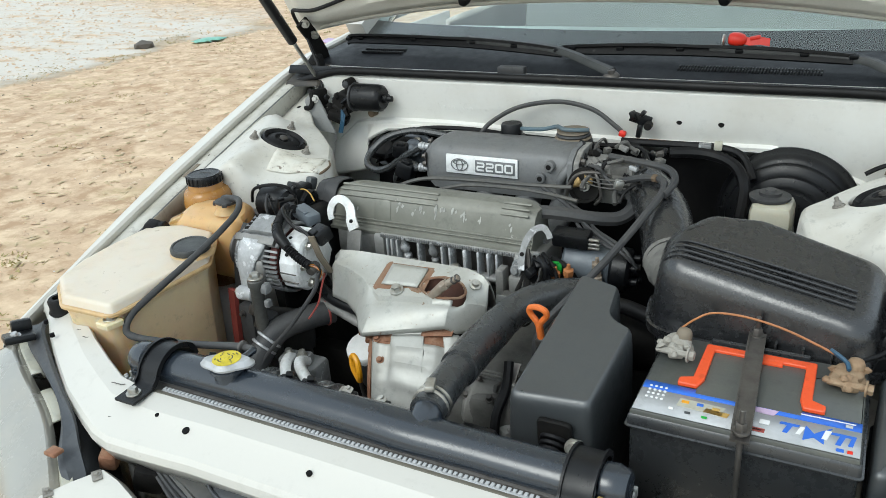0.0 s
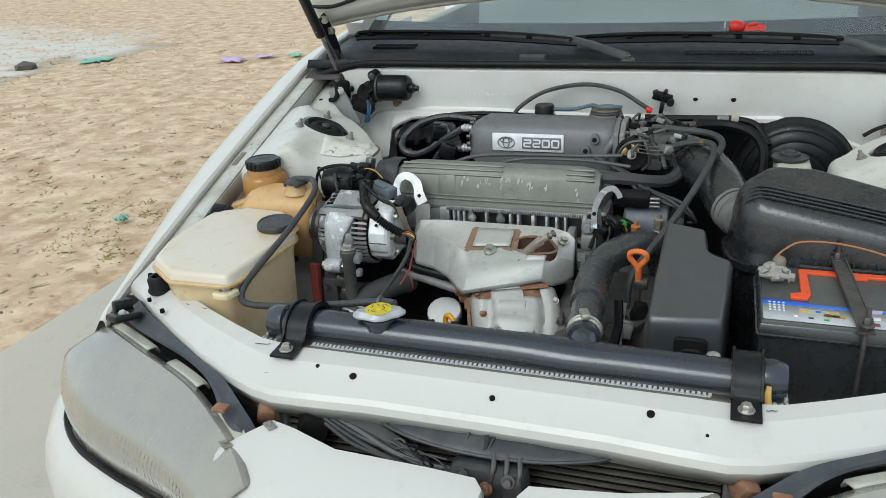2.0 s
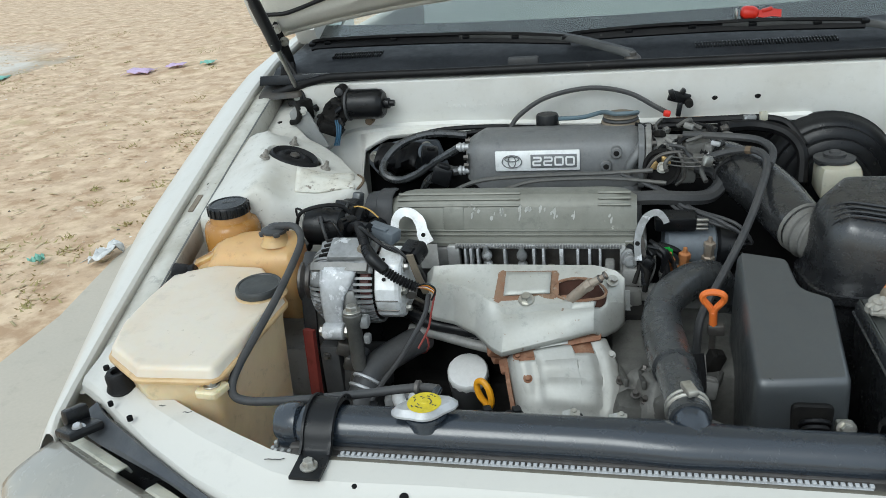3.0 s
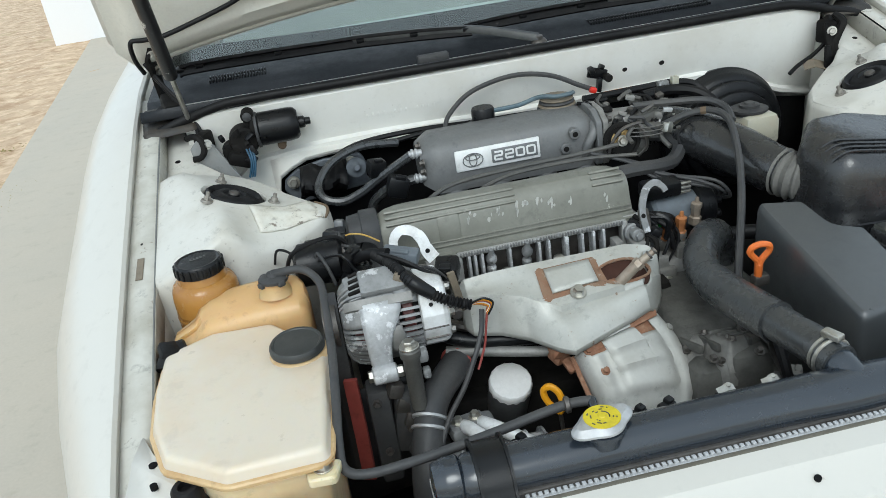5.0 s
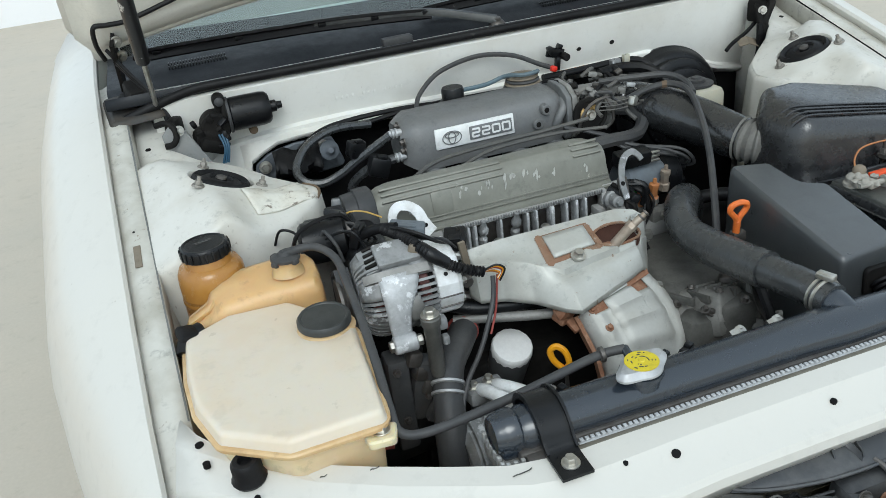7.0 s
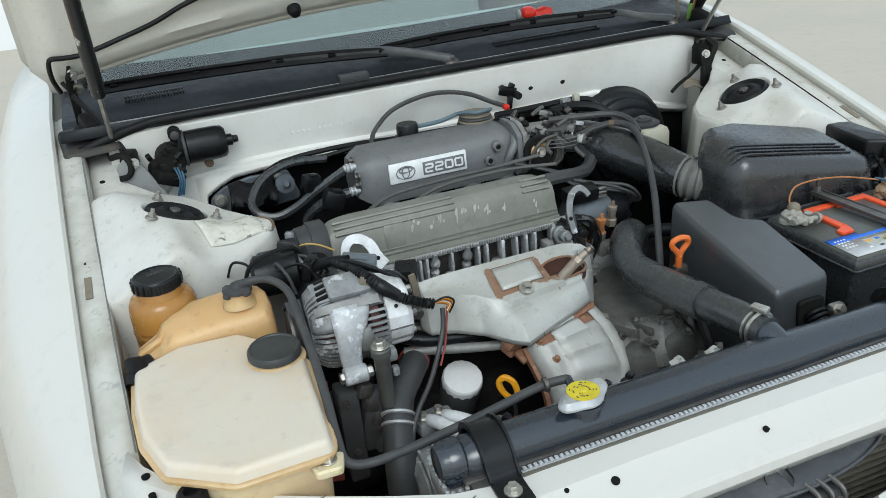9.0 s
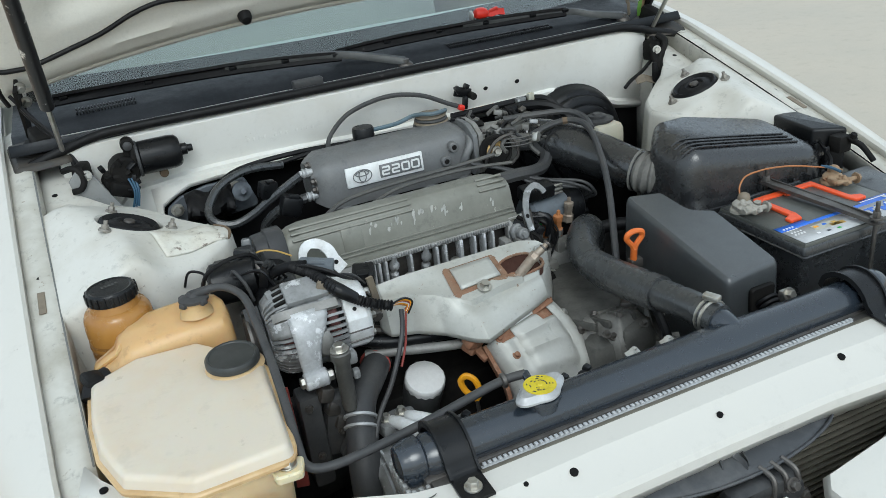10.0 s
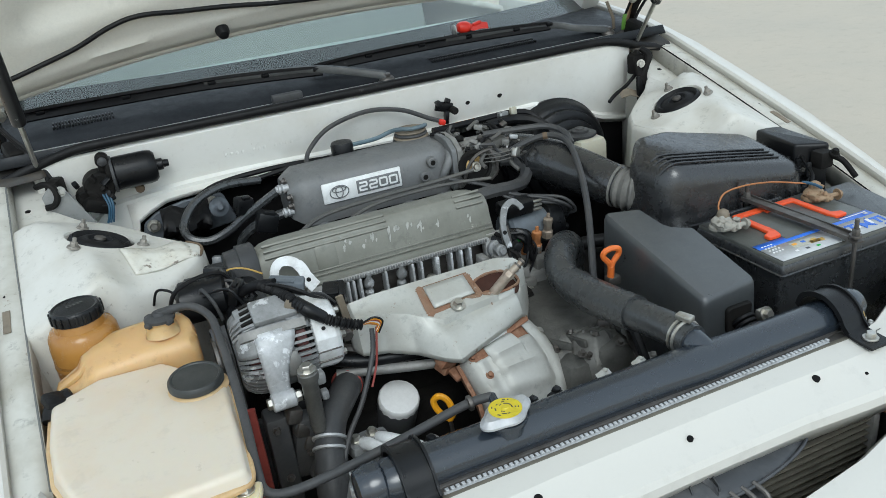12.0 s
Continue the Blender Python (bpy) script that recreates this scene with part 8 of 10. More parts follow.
strip(bm, [(-0.424, 0.345, 0.56), (-0.424, 0.35, 0.70), (-0.424, 0.37, 0.80), (-0.424, 0.40, 0.825), (-0.424, 0.44, 0.80), (-0.424, 0.46, 0.6)], (1, 0, 0), 0.020, 0.006)
part("band", bm, RUBBER_GREY, belt)
timing = thing("timing_cover", (-0.39, 0.50, 0.55), "black plastic timing cover", "timing cover")
bm = bmesh.new()
prism(bm, [(-0.405, 0.43), (-0.340, 0.43), (-0.340, 0.575), (-0.405, 0.575)], rounded(0.50, 0.828, 0.02), 0.02)
part("cover", bm, BLACK, timing)
bm = bmesh.new()
grid(bm, [[(x, 0.400 + 0.02 * math.sin((x + 0.44) * 14) - 0.10 * (0.66 - z), z) for z in (0.48, 0.56, 0.62, 0.650, 0.662)] for x in (-0.452, -0.435, -0.41, -0.38, -0.35, -0.325)])
part("splash_shield", bm, RUBBER_GREY, timing, "dusty grey splash shield", thick=0.003)
bm = bmesh.new()
rod(bm, (-0.375, 0.52, 0.822), (-0.45, 0.525, 0.822), 0.030, 22)
rod(bm, (-0.445, 0.525, 0.822), (-0.455, 0.525, 0.822), 0.022, 22)
rbox(bm, (-0.40, 0.52, 0.845), (0.03, 0.05, 0.03), 0.006)
part("pump", bm, BLACK, timing, "black pump body")

# lower left: coolant hose, pipes and pump clutter
low = thing("lower_hose", (-0.33, 0.28, 0.45), "black lower coolant hose with clamps", "hose")
bm = bmesh.new()
tube(bm, [(-0.262, 0.395, 0.688), (-0.285, 0.358, 0.690), (-0.312, 0.322, 0.684), (-0.326, 0.295, 0.666), (-0.338, 0.262, 0.63), (-0.345, 0.235, 0.58), (-0.345, 0.215, 0.5)], [0.021, 0.021, 0.021, 0.021, 0.0225, 0.0225, 0.0225], 16)
part("sleeve", bm, RUBBER_GREY, low)
for p, d in (((-0.324, 0.300, 0.673), (-0.3, -0.7, -0.6)), ((-0.328, 0.290, 0.664), (-0.3, -0.7, -0.65))):
    bm = bmesh.new()
    lathe(bm, p, d, [(0.0215, 0), (0.0235, 0.001), (0.0235, 0.004), (0.0215, 0.005)], 20)
    part("clamp", bm, TAB_STEEL, low)
bm = bmesh.new()
lathe(bm, (-0.268, 0.388, 0.6885), (-0.5, -0.8, 0.03), [(0.0225, 0), (0.0235, 0.001), (0.0235, 0.003), (0.0225, 0.004)], 20)
part("red_ring", bm, RED_DULL, low, "red sealing ring")
pipes = thing("refrigerant_pipes", (-0.24, 0.22, 0.55), "bare aluminium refrigerant pipes on a bolted block", "pipes")
bm = bmesh.new()
rbox(bm, (-0.277, 0.303, 0.640), (0.052, 0.034, 0.022), 0.006, turn(0, 0, 10))
rbox(bm, (-0.262, 0.315, 0.58), (0.05, 0.05, 0.11), 0.008)
blk = part("block", bm, ALU_PALE, pipes)
for dx in (-0.012, 0.012):
    bm = bmesh.new()
    bolt(bm, (-0.277 + dx, 0.303 + dx * 0.2, 0.650), (0, 0, 1), 0.006, 0.010)
    part("bolt", bm, STEEL, blk)
for dy in (-0.012, 0.012):
    bm = bmesh.new()
    tube(bm, [(-0.270 + dy, 0.306, 0.640), (-0.266 + dy, 0.285, 0.652), (-0.250 + dy, 0.262 + dy * 0.4, 0.652), (-0.225 + dy, 0.243 + dy * 0.8, 0.640), (-0.195 + dy, 0.228 + dy, 0.622), (-0.17 + dy, 0.22 + dy, 0.59)], 0.0092, 12)
    part("pipe", bm, WHITE_STEEL, pipes)
comp = thing("compressor", (-0.25, 0.24, 0.42), "grimy cast compressor low in the bay", "compressor")
bm = bmesh.new()
rod(bm, (-0.33, 0.25, 0.57), (-0.17, 0.25, 0.57), 0.062, 26)
rbox(bm, (-0.25, 0.225, 0.620), (0.10, 0.06, 0.04), 0.01)
part("body", bm, ALU_PALE, comp)
for k in range(7):
    bm = bmesh.new()
    lathe(bm, (-0.318 + 0.022 * k, 0.25, 0.57), (1, 0, 0), [(0.060, 0), (0.068, 0.002), (0.068, 0.005), (0.060, 0.007)], 30)
    part("rib", bm, ALU_PALE, comp)
for x, y, z in ((-0.29, 0.215, 0.640), (-0.22, 0.208, 0.638), (-0.195, 0.235, 0.632)):
    bm = bmesh.new()
    bolt(bm, (x, y, z), (0, -0.2, 1), 0.007, 0.012)
    part("bolt", bm, STEEL, comp)
man = thing("exhaust_pipe", (-0.2, 0.4, 0.6), "dark coolant pipe below the heat shield", "pipe")
bm = bmesh.new()
tube(bm, [(-0.30, 0.405, 0.735), (-0.25, 0.385, 0.72), (-0.20, 0.375, 0.715), (-0.15, 0.37, 0.71)], 0.010, 12)
part("pipe", bm, BLACK, man)
bm = bmesh.new()
tube(bm, [(-0.28, 0.392, 0.705), (-0.24, 0.378, 0.704), (-0.18, 0.356, 0.702), (-0.13, 0.342, 0.700)], 0.0075, 12)
part("pipe", bm, ALU_DULL, man, "bare aluminium pipe")

# transmission and lower front
trans = thing("transmission", (0.10, 0.38, 0.40), "dusty aluminium transmission case", "transmission")
bm = bmesh.new()
rbox(bm, (0.11, 0.42, 0.60), (0.20, 0.24, 0.20), 0.03)
rbox(bm, (0.065, 0.32, 0.62), (0.09, 0.14, 0.12), 0.02)
rbox(bm, (0.10, 0.27, 0.66), (0.06, 0.05, 0.07), 0.01)
case = part("case", bm, TRANS, trans)
for k in range(6):
    bm = bmesh.new()
    rbox(bm, (0.030 + 0.026 * k, 0.318 - 0.004 * (k % 2), 0.690), (0.006, 0.10, 0.012), 0.002, turn(-14, 0, 10 - 5 * k))
    part("rib", bm, TRANS, case)
for x, y, z in ((0.05, 0.262, 0.690), (0.105, 0.246, 0.698), (0.125, 0.30, 0.704), (0.03, 0.30, 0.686)):
    bm = bmesh.new()
    bolt(bm, (x, y, z), (0, -0.4, 1), 0.0045, 0.008)
    part("bolt", bm, STEEL_DARK, case)
bm = bmesh.new()
rbox(bm, (0.125, 0.505, 0.700), (0.085, 0.050, 0.050), 0.012)
rod(bm, (0.174, 0.496, 0.700), (0.174, 0.500, 0.660), 0.024, 20)
part("thermostat_housing", bm, ALU_DULL, trans, "cast coolant outlet")
fan = thing("fan_shroud", (0.0, 0.10, 0.45), "black plastic fan shroud behind the radiator", "fan")
bm = bmesh.new()
rbox(bm, (0.0, 0.092, 0.63), (0.62, 0.03, 0.24), 0.006)
rbox(bm, (0.145, 0.118, 0.70), (0.05, 0.04, 0.09), 0.008)
part("shroud", bm, BLACK, fan)

# throttle body and intake hose
throttle = thing("throttle_assembly", (0.12, 0.70, 0.80), "cluttered aluminium throttle body with levers", "throttle body")
for x, m_ in ((0.063, PLENUM), (0.0745, ALU_DULL)):          # the two bolted flanges
    bm = bmesh.new()
    prism(bm, [(0.690, 0.815), (0.780, 0.815), (0.788, 0.85), (0.780, 0.900), (0.755, 0.910), (0.712, 0.908), (0.686, 0.893), (0.682, 0.85)], [(-0.005, 0.001), (-0.004, 0), (0.004, 0), (0.005, 0.001)], 0.010)
    placed(bm, Matrix.Translation((x, 0, 0)) @ Matrix(((0, 0, 1, 0), (1, 0, 0, 0), (0, 1, 0, 0), (0, 0, 0, 1))))
    part("flange", bm, m_, throttle, "cast flange plate")
for y, z in ((0.696, 0.892), (0.694, 0.828), (0.772, 0.896)):
    bm = bmesh.new()
    bolt(bm, (0.079, y, z), (1, 0, 0), 0.0055, 0.009)
    part("bolt", bm, STEEL_DARK, throttle)
bm = bmesh.new()
rod(bm, (0.078, 0.735, 0.860), (0.172, 0.728, 0.857), 0.036, 26)
rbox(bm, (0.118, 0.712, 0.846), (0.070, 0.050, 0.050), 0.010)
part("body", bm, ALU_DULL, throttle)
bm = bmesh.new()
rbox(bm, (0.160, 0.688, 0.862), (0.062, 0.030, 0.026), 0.006, turn(0, 4, -8))
rbox(bm, (0.152, 0.705, 0.884), (0.044, 0.030, 0.020), 0.005, turn(4, -6, 12))
part("air_valve", bm, TRANS_PALE, throttle, "dusty grey air valve casting")
bm = bmesh.new()
for x in (0.188, 0.195):
    lathe(bm, (x, 0.684, 0.862), (1, -0.2, 0), [(0.0125, 0), (0.0145, 0.001), (0.0145, 0.004), (0.0125, 0.005)], 18)
rbox(bm, (0.194, 0.678, 0.880), (0.016, 0.010, 0.012), 0.002, turn(0, 20, 10))
part("hose_clamp", bm, STEEL, throttle, "bright wire hose clamp")
wheel = vec((0.096, 0.676, 0.858))
bm = bmesh.new()
lathe(bm, wheel, (-0.15, -1, 0.2), [(0.029, 0), (0.031, 0.002), (0.031, 0.004), (0.028, 0.006), (0.031, 0.008), (0.030, 0.010), (0.025, 0.010), (0.024, 0.006), (0.0, 0.005)], 30)
drum = part("cable_drum", bm, DARK, throttle, "black grooved cable drum")
for a0, a1 in ((20, 95), (130, 200)):
    bm = bmesh.new()
    grid(bm, [[wheel + Vector((r * math.cos(radians(a)), -0.0068 + 0.2 * r * math.sin(radians(a)), r * math.sin(radians(a)))) for r in (0.009, 0.014, 0.020)] for a in range(a0, a1 + 1, 15)])
    part("brass_sector", bm, BRASS, drum, "brass-coloured sector", thick=0.002)
bm = bmesh.new()
bolt(bm, wheel + Vector((0, -0.006, 0.001)), (-0.15, -1, 0.2), 0.0065, 0.010)
part("nut", bm, STEEL, drum)
for pts, r in (([(0.066, 0.66, 0.835), (0.074, 0.655, 0.866), (0.092, 0.652, 0.886), (0.122, 0.655, 0.890), (0.142, 0.668, 0.880)], 0.0030), ([(0.118, 0.655, 0.892), (0.127, 0.650, 0.872), (0.130, 0.652, 0.848), (0.118, 0.658, 0.832)], 0.0028)):
    bm = bmesh.new()
    tube(bm, pts, r, 8)
    part("lever", bm, STEEL_DARK, throttle, "bent wire lever")

ih = thing("intake_hose", (0.24, 0.60, 0.80), "black ribbed intake hose to the air filter", "hose")
bm = bmesh.new()
tube(bm, [(0.160, 0.722, 0.862), (0.180, 0.712, 0.860), (0.198, 0.697, 0.857)], 0.033, 22, 6, 0.0032, 0.0095)
tube(bm, [(0.194, 0.702, 0.857), (0.214, 0.670, 0.851), (0.238, 0.628, 0.843), (0.258, 0.578, 0.835), (0.272, 0.525, 0.828), (0.284, 0.492, 0.824)], [0.035, 0.040, 0.042, 0.041, 0.038, 0.035], 24)
part("duct", bm, DUCT, ih)
bm = bmesh.new()
tube(bm, [(0.281, 0.497, 0.825), (0.288, 0.482, 0.823), (0.298, 0.470, 0.821), (0.312, 0.460, 0.820)], 0.0350, 24, 6, 0.0030, 0.0095)
part("bellows", bm, BELLOWS, ih, "ribbed pale dusty bellows")

# brake booster and master cylinder
brake = thing("brake_booster", (0.40, 0.84, 0.70), "black round brake booster with pale fluid reservoir", "brake booster")
bm = bmesh.new()
lathe(bm, (0.400, 0.985, 0.752), (0, -1, 0.05), [(0.118, 0), (0.121, 0.03), (0.121, 0.072), (0.124, 0.075), (0.124, 0.083), (0.121, 0.086), (0.118, 0.10), (0.110, 0.112), (0.104, 0.114), (0.102, 0.124), (0.094, 0.130), (0.086, 0.131), (0.084, 0.140), (0.072, 0.146), (0.066, 0.146), (0.062, 0.156), (0.04, 0.160), (0.0, 0.162)], 52)
part("shell", bm, BLACK, brake)
bm = bmesh.new()
rbox(bm, (0.387, 0.765, 0.802), (0.066, 0.075, 0.06), 0.012)
part("reservoir", bm, OFFWHITE, brake, "pale yellow fluid reservoir")
bm = bmesh.new()
lathe(bm, (0.381, 0.770, 0.828), (0, 0, 1), [(0.030, 0), (0.030, 0.004), (0.033, 0.006), (0.033, 0.010), (0.018, 0.012), (0.018, 0.017), (0.010, 0.018), (0.009, 0.021), (0.0, 0.021)], 30)
part("cap", bm, RUBBER_GREY, brake, "dusty black cap")
bm = bmesh.new()
rod(bm, (0.40, 0.86, 0.76), (0.40, 0.72, 0.755), 0.020, 16)
part("master_cylinder", bm, ALU_DULL, brake)

# wiper motor
motor = thing("wiper_motor", (-0.46, 0.88, 0.90), "black wiper motor bolted to the bulkhead", "wiper motor")
bm = bmesh.new()
lathe(bm, (-0.515, 0.882, 0.938), (1, 0.0, 0.0), [(0.030, 0), (0.034, 0.004), (0.034, 0.064), (0.032, 0.076), (0.026, 0.082), (0.012, 0.083), (0.012, 0.094), (0.008, 0.096), (0.007, 0.106), (0, 0.107)], 32)
part("can", bm, BLACK, motor)
bm = bmesh.new()
rod(bm, (-0.548, 0.900, 0.925), (-0.546, 0.858, 0.922), 0.030, 20)
rod(bm, (-0.575, 0.895, 0.905), (-0.570, 0.855, 0.900), 0.022, 18)
rbox(bm, (-0.522, 0.880, 0.942), (0.020, 0.040, 0.058), 0.008, turn(0, 12, 0))
rbox(bm, (-0.560, 0.862, 0.890), (0.055, 0.030, 0.030), 0.008, turn(10, 25, 15))
rod(bm, (-0.53, 0.895, 0.972), (-0.53, 0.865, 0.972), 0.013, 16)
rbox(bm, (-0.533, 0.880, 0.955), (0.016, 0.018, 0.04), 0.005, turn(0, 8, 0))
gear = part("gearbox", bm, DARK, motor, "grimy gearbox")
rr = random.Random(17)
for k in range(12):
    bm = bmesh.new()
    p = (-0.558 + rr.uniform(-0.034, 0.036), 0.852 + rr.uniform(-0.006, 0.008), 0.905 + rr.uniform(-0.022, 0.042))
    rbox(bm, p, (rr.uniform(0.008, 0.020), rr.uniform(0.008, 0.014), rr.uniform(0.006, 0.018)), 0.002, turn(rr.uniform(-30, 30), rr.uniform(-40, 40), rr.uniform(-30, 30)))
    part("lug", bm, (DARK, BLACK, RUBBER)[k % 3], gear)
bm = bmesh.new()
lathe(bm, (-0.520, 0.882, 0.938), (1, 0, 0), [(0.033, 0), (0.0365, 0.001), (0.0365, 0.006), (0.033, 0.007)], 28)
part("rim_band", bm, RUBBER_GREY, motor, "dusty rim of the motor")
bm = bmesh.new()
lathe(bm, (-0.53, 0.864, 0.972), (0, -1, 0), [(0.009, 0), (0.009, 0.003), (0.004, 0.006)], 14)
part("grommet", bm, RUBBER_GREY, motor)
bm = bmesh.new()
rod(bm, (-0.475, 0.905, 0.897), (-0.475, 0.880, 0.897), 0.009, 16)
part("rubber_foot", bm, BROWN, motor)
for k in range(3):
    bm = bmesh.new()
    tube(bm, [(-0.545 + 0.006 * k, 0.855, 0.91), (-0.54 + 0.004 * k, 0.842, 0.885), (-0.550 + 0.005 * k, 0.84, 0.855)], 0.0022, 6)
    part("wire", bm, BLUE_WIRE, motor, "blue wire")

motor.scale = (0.88, 0.88, 0.88)
motor.location += Vector((0.006, 0, -0.002))

# wipers and key on the cowl
def wiper_at(pivot, arm, blade, label):
    w = thing("wiper", pivot, label, "wiper", "wipers")
    bm = bmesh.new()
    lathe(bm, (pivot[0], pivot[1], pivot[2] - 0.005), (0, -0.2, 1), [(0.016, 0), (0.016, 0.012), (0.012, 0.017), (0.008, 0.018), (0.007, 0.024), (0.0, 0.025)], 16)
    part("pivot", bm, STEEL_DARK, w)
    bm = bmesh.new()
    line = smooth_line([vec(p) for p in arm], 5)
    n = len(line) - 1
    rows = []
    for k, p in enumerate(line):
        d = (line[min(n, k + 1)] - line[max(0, k - 1)]).normalized()
        side = d.cross(Vector((0, -0.2, 1))).normalized() * (0.013 - 0.007 * k / n)
        rise = side.cross(d).normalized() * 0.006
        rows.append([p - side - rise, p - side * 0.9, p - side * 0.45 + rise, p + side * 0.45 + rise, p + side * 0.9, p + side - rise])
    grid(bm, rows, closed=True, cap=True)
    part("arm", bm, WIPER_ARM, w, "worn grey channel arm")
    line = smooth_line([vec(p) for p in blade], 8)
    n = len(line) - 1
    bm = bmesh.new()
    strip(bm, [p - Vector((0, 0.004, 0.004)) for p in line], (0, 0.6, 0.8), 0.016, 0.006)
    part("rubber", bm, RUBBER, w, "black rubber wiping edge")
    bm = bmesh.new()
    rows = []
    for k, p in enumerate(line):                             # sprung bridge, arched over the middle
        f = k / n
        wide = 0.005 + 0.007 * max(0.0, math.sin(math.pi * f)) ** 0.6
        lift = 0.002 + 0.003 * math.sin(math.pi * f) + 0.002 * abs(math.sin(2 * math.pi * f))
        y, z = Vector((0, 0.8, -0.35)) * wide, Vector((0, -0.2, 1)) * 0.003
        m = p + Vector((0, -0.002, lift))
        rows.append([m - y - z, m - y * 0.8 + z, m + y * 0.8 + z, m + y - z])
    grid(bm, rows, closed=True, cap=True)
    bridge = part("bridge", bm, RUBBER, w, "black metal bridge of the blade")
    for f in (0.06, 0.24, 0.42, 0.60, 0.78, 0.94):
        bm = bmesh.new()
        p = line[int(f * n)]
        rbox(bm, p + Vector((0, -0.002, 0.002)), (0.016, 0.014, 0.010), 0.003, turn(20, 0, 0))
        part("claw", bm, BLACK, bridge)
    return w


wiper_at((0.05, 0.967, 0.975), [(0.05, 0.967, 0.990), (0.02, 0.978, 0.998), (-0.05, 1.008, 1.014), (-0.115, 1.024, 1.022), (-0.30, 1.044, 1.032)], [(-0.07, 1.018, 1.016), (-0.20, 1.034, 1.022), (-0.35, 1.050, 1.026), (-0.60, 1.075, 1.024), (-0.64, 1.078, 1.020)], "black wiper with a bent grey arm lying on the cowl")
wiper_at((0.60, 0.985, 0.975), [(0.60, 0.985, 0.990), (0.53, 1.005, 1.002), (0.46, 1.028, 1.016), (0.22, 1.042, 1.026)], [(0.47, 1.026, 1.016), (0.2, 1.045, 1.020), (-0.08, 1.050, 1.016)], "black wiper lying on the cowl towards the screen's end")
keys = thing("car_key", (0.28, 1.045, 1.025), "bright red car key fob lying on the cowl", "key")
bm = bmesh.new()
lathe(bm, (0.252, 1.045, 1.036), (1, 0.05, -0.10), [(0.004, 0), (0.0095, 0.002), (0.0125, 0.008), (0.0130, 0.020), (0.0105, 0.028), (0.006, 0.033), (0.002, 0.034)], 18)
strip(bm, [(0.278, 1.046, 1.033), (0.292, 1.047, 1.030), (0.310, 1.048, 1.032), (0.326, 1.049, 1.029)], (0, 0.3, 1), 0.014, 0.006)
rbox(bm, (0.300, 1.047, 1.038), (0.020, 0.008, 0.007), 0.002, turn(0, -12, 0))
part("fob", bm, RED, keys)
bm = bmesh.new()
lathe(bm, (0.246, 1.045, 1.032), (-1, 0, 0), [(0.010, 0), (0.012, 0.001), (0.012, 0.003), (0.010, 0.004)], 18)
part("ring", bm, STEEL, keys)
keys.location += Vector((0, -0.004, 0.007))

# fuel pressure regulator, vacuum valve, hoses over the plenum
reg = thing("pressure_regulator", (-0.104, 0.824, 0.88), "small black pressure regulator behind the plenum", "regulator")
bm = bmesh.new()
lathe(bm, (-0.104, 0.824, 0.872), (0, 0, 1), [(0.026, 0), (0.026, 0.018), (0.021, 0.020), (0.021, 0.038), (0.019, 0.042), (0.0, 0.042)], 26)
part("can", bm, BLACK, reg)
coil = thing("vacuum_hose_coil", (0.03, 0.80, 0.88), "dusty tan stacked rubber disc with a blue vacuum hose", "vacuum valve")
for k in range(5):
    bm = bmesh.new()
    lathe(bm, (0.028, 0.805, 0.888 + 0.0055 * k), (0, 0, 1), [(0.036 - 0.002 * k, 0), (0.038 - 0.002 * k, 0.002), (0.037 - 0.002 * k, 0.0045), (0.030, 0.0052)], 28)
    part("disc", bm, (TAN, RUBBER_GREY)[k % 2], coil)
bm = bmesh.new()
tube(bm, [(0.058, 0.80, 0.918), (0.045, 0.785, 0.921), (0.020, 0.780, 0.922), (0.003, 0.797, 0.921), (-0.01, 0.812, 0.916), (-0.04, 0.816, 0.908), (-0.085, 0.822, 0.905)], 0.004, 8)
part("run", bm, GREYBLUE, coil, "grey-blue hose")
clip = thing("cable_clip", (0.13, 0.86, 0.90), "black folded cable clip with red plug", "clip")
bm = bmesh.new()
rbox(bm, (0.133, 0.880, 0.922), (0.040, 0.006, 0.020), 0.002, turn(0, 18, 8))
rbox(bm, (0.120, 0.874, 0.930), (0.010, 0.014, 0.016), 0.002, turn(0, -20, 0))
rbox(bm, (0.139, 0.872, 0.935), (0.008, 0.016, 0.010), 0.002, turn(0, 30, 0))
rbox(bm, (0.133, 0.872, 0.902), (0.009, 0.012, 0.026), 0.002, turn(0, 8, 0))
part("holder", bm, BLACK, clip)
bm = bmesh.new()
rod(bm, (0.150, 0.878, 0.914), (0.150, 0.862, 0.913), 0.0075, 14)
part("roller", bm, DARK, clip)
bm = bmesh.new()
rbox(bm, (0.110, 0.842, 0.903), (0.013, 0.012, 0.011), 0.003, turn(0, 15, 0))
part("plug", bm, RED, clip, "red plug")


def cable(name, label, pts, r, material, rib=0.0, category="cable"):
    a = vec(pts[0])
    t = thing(name, a, label, category)
    b_ = bmesh.new()
    tube(b_, pts, r, 8, 6, rib)
    part("run", b_, material, t)
    return t


cable("throttle_cable", "black throttle cable arching across the bulkhead", [(-0.175, 0.83, 0.885), (-0.16, 0.85, 0.905), (-0.11, 0.875, 0.932), (-0.03, 0.885, 0.945), (0.04, 0.88, 0.935), (0.09, 0.86, 0.912), (0.108, 0.845, 0.905)], 0.0045, RUBBER_GREY)
cable("fuel_line", "thin grey line above the valve cover", [(-0.250, 0.625, 0.838), (-0.20, 0.640, 0.852), (-0.10, 0.648, 0.856), (0.0, 0.648, 0.858), (0.08, 0.648, 0.862)], 0.0038, LEAD)
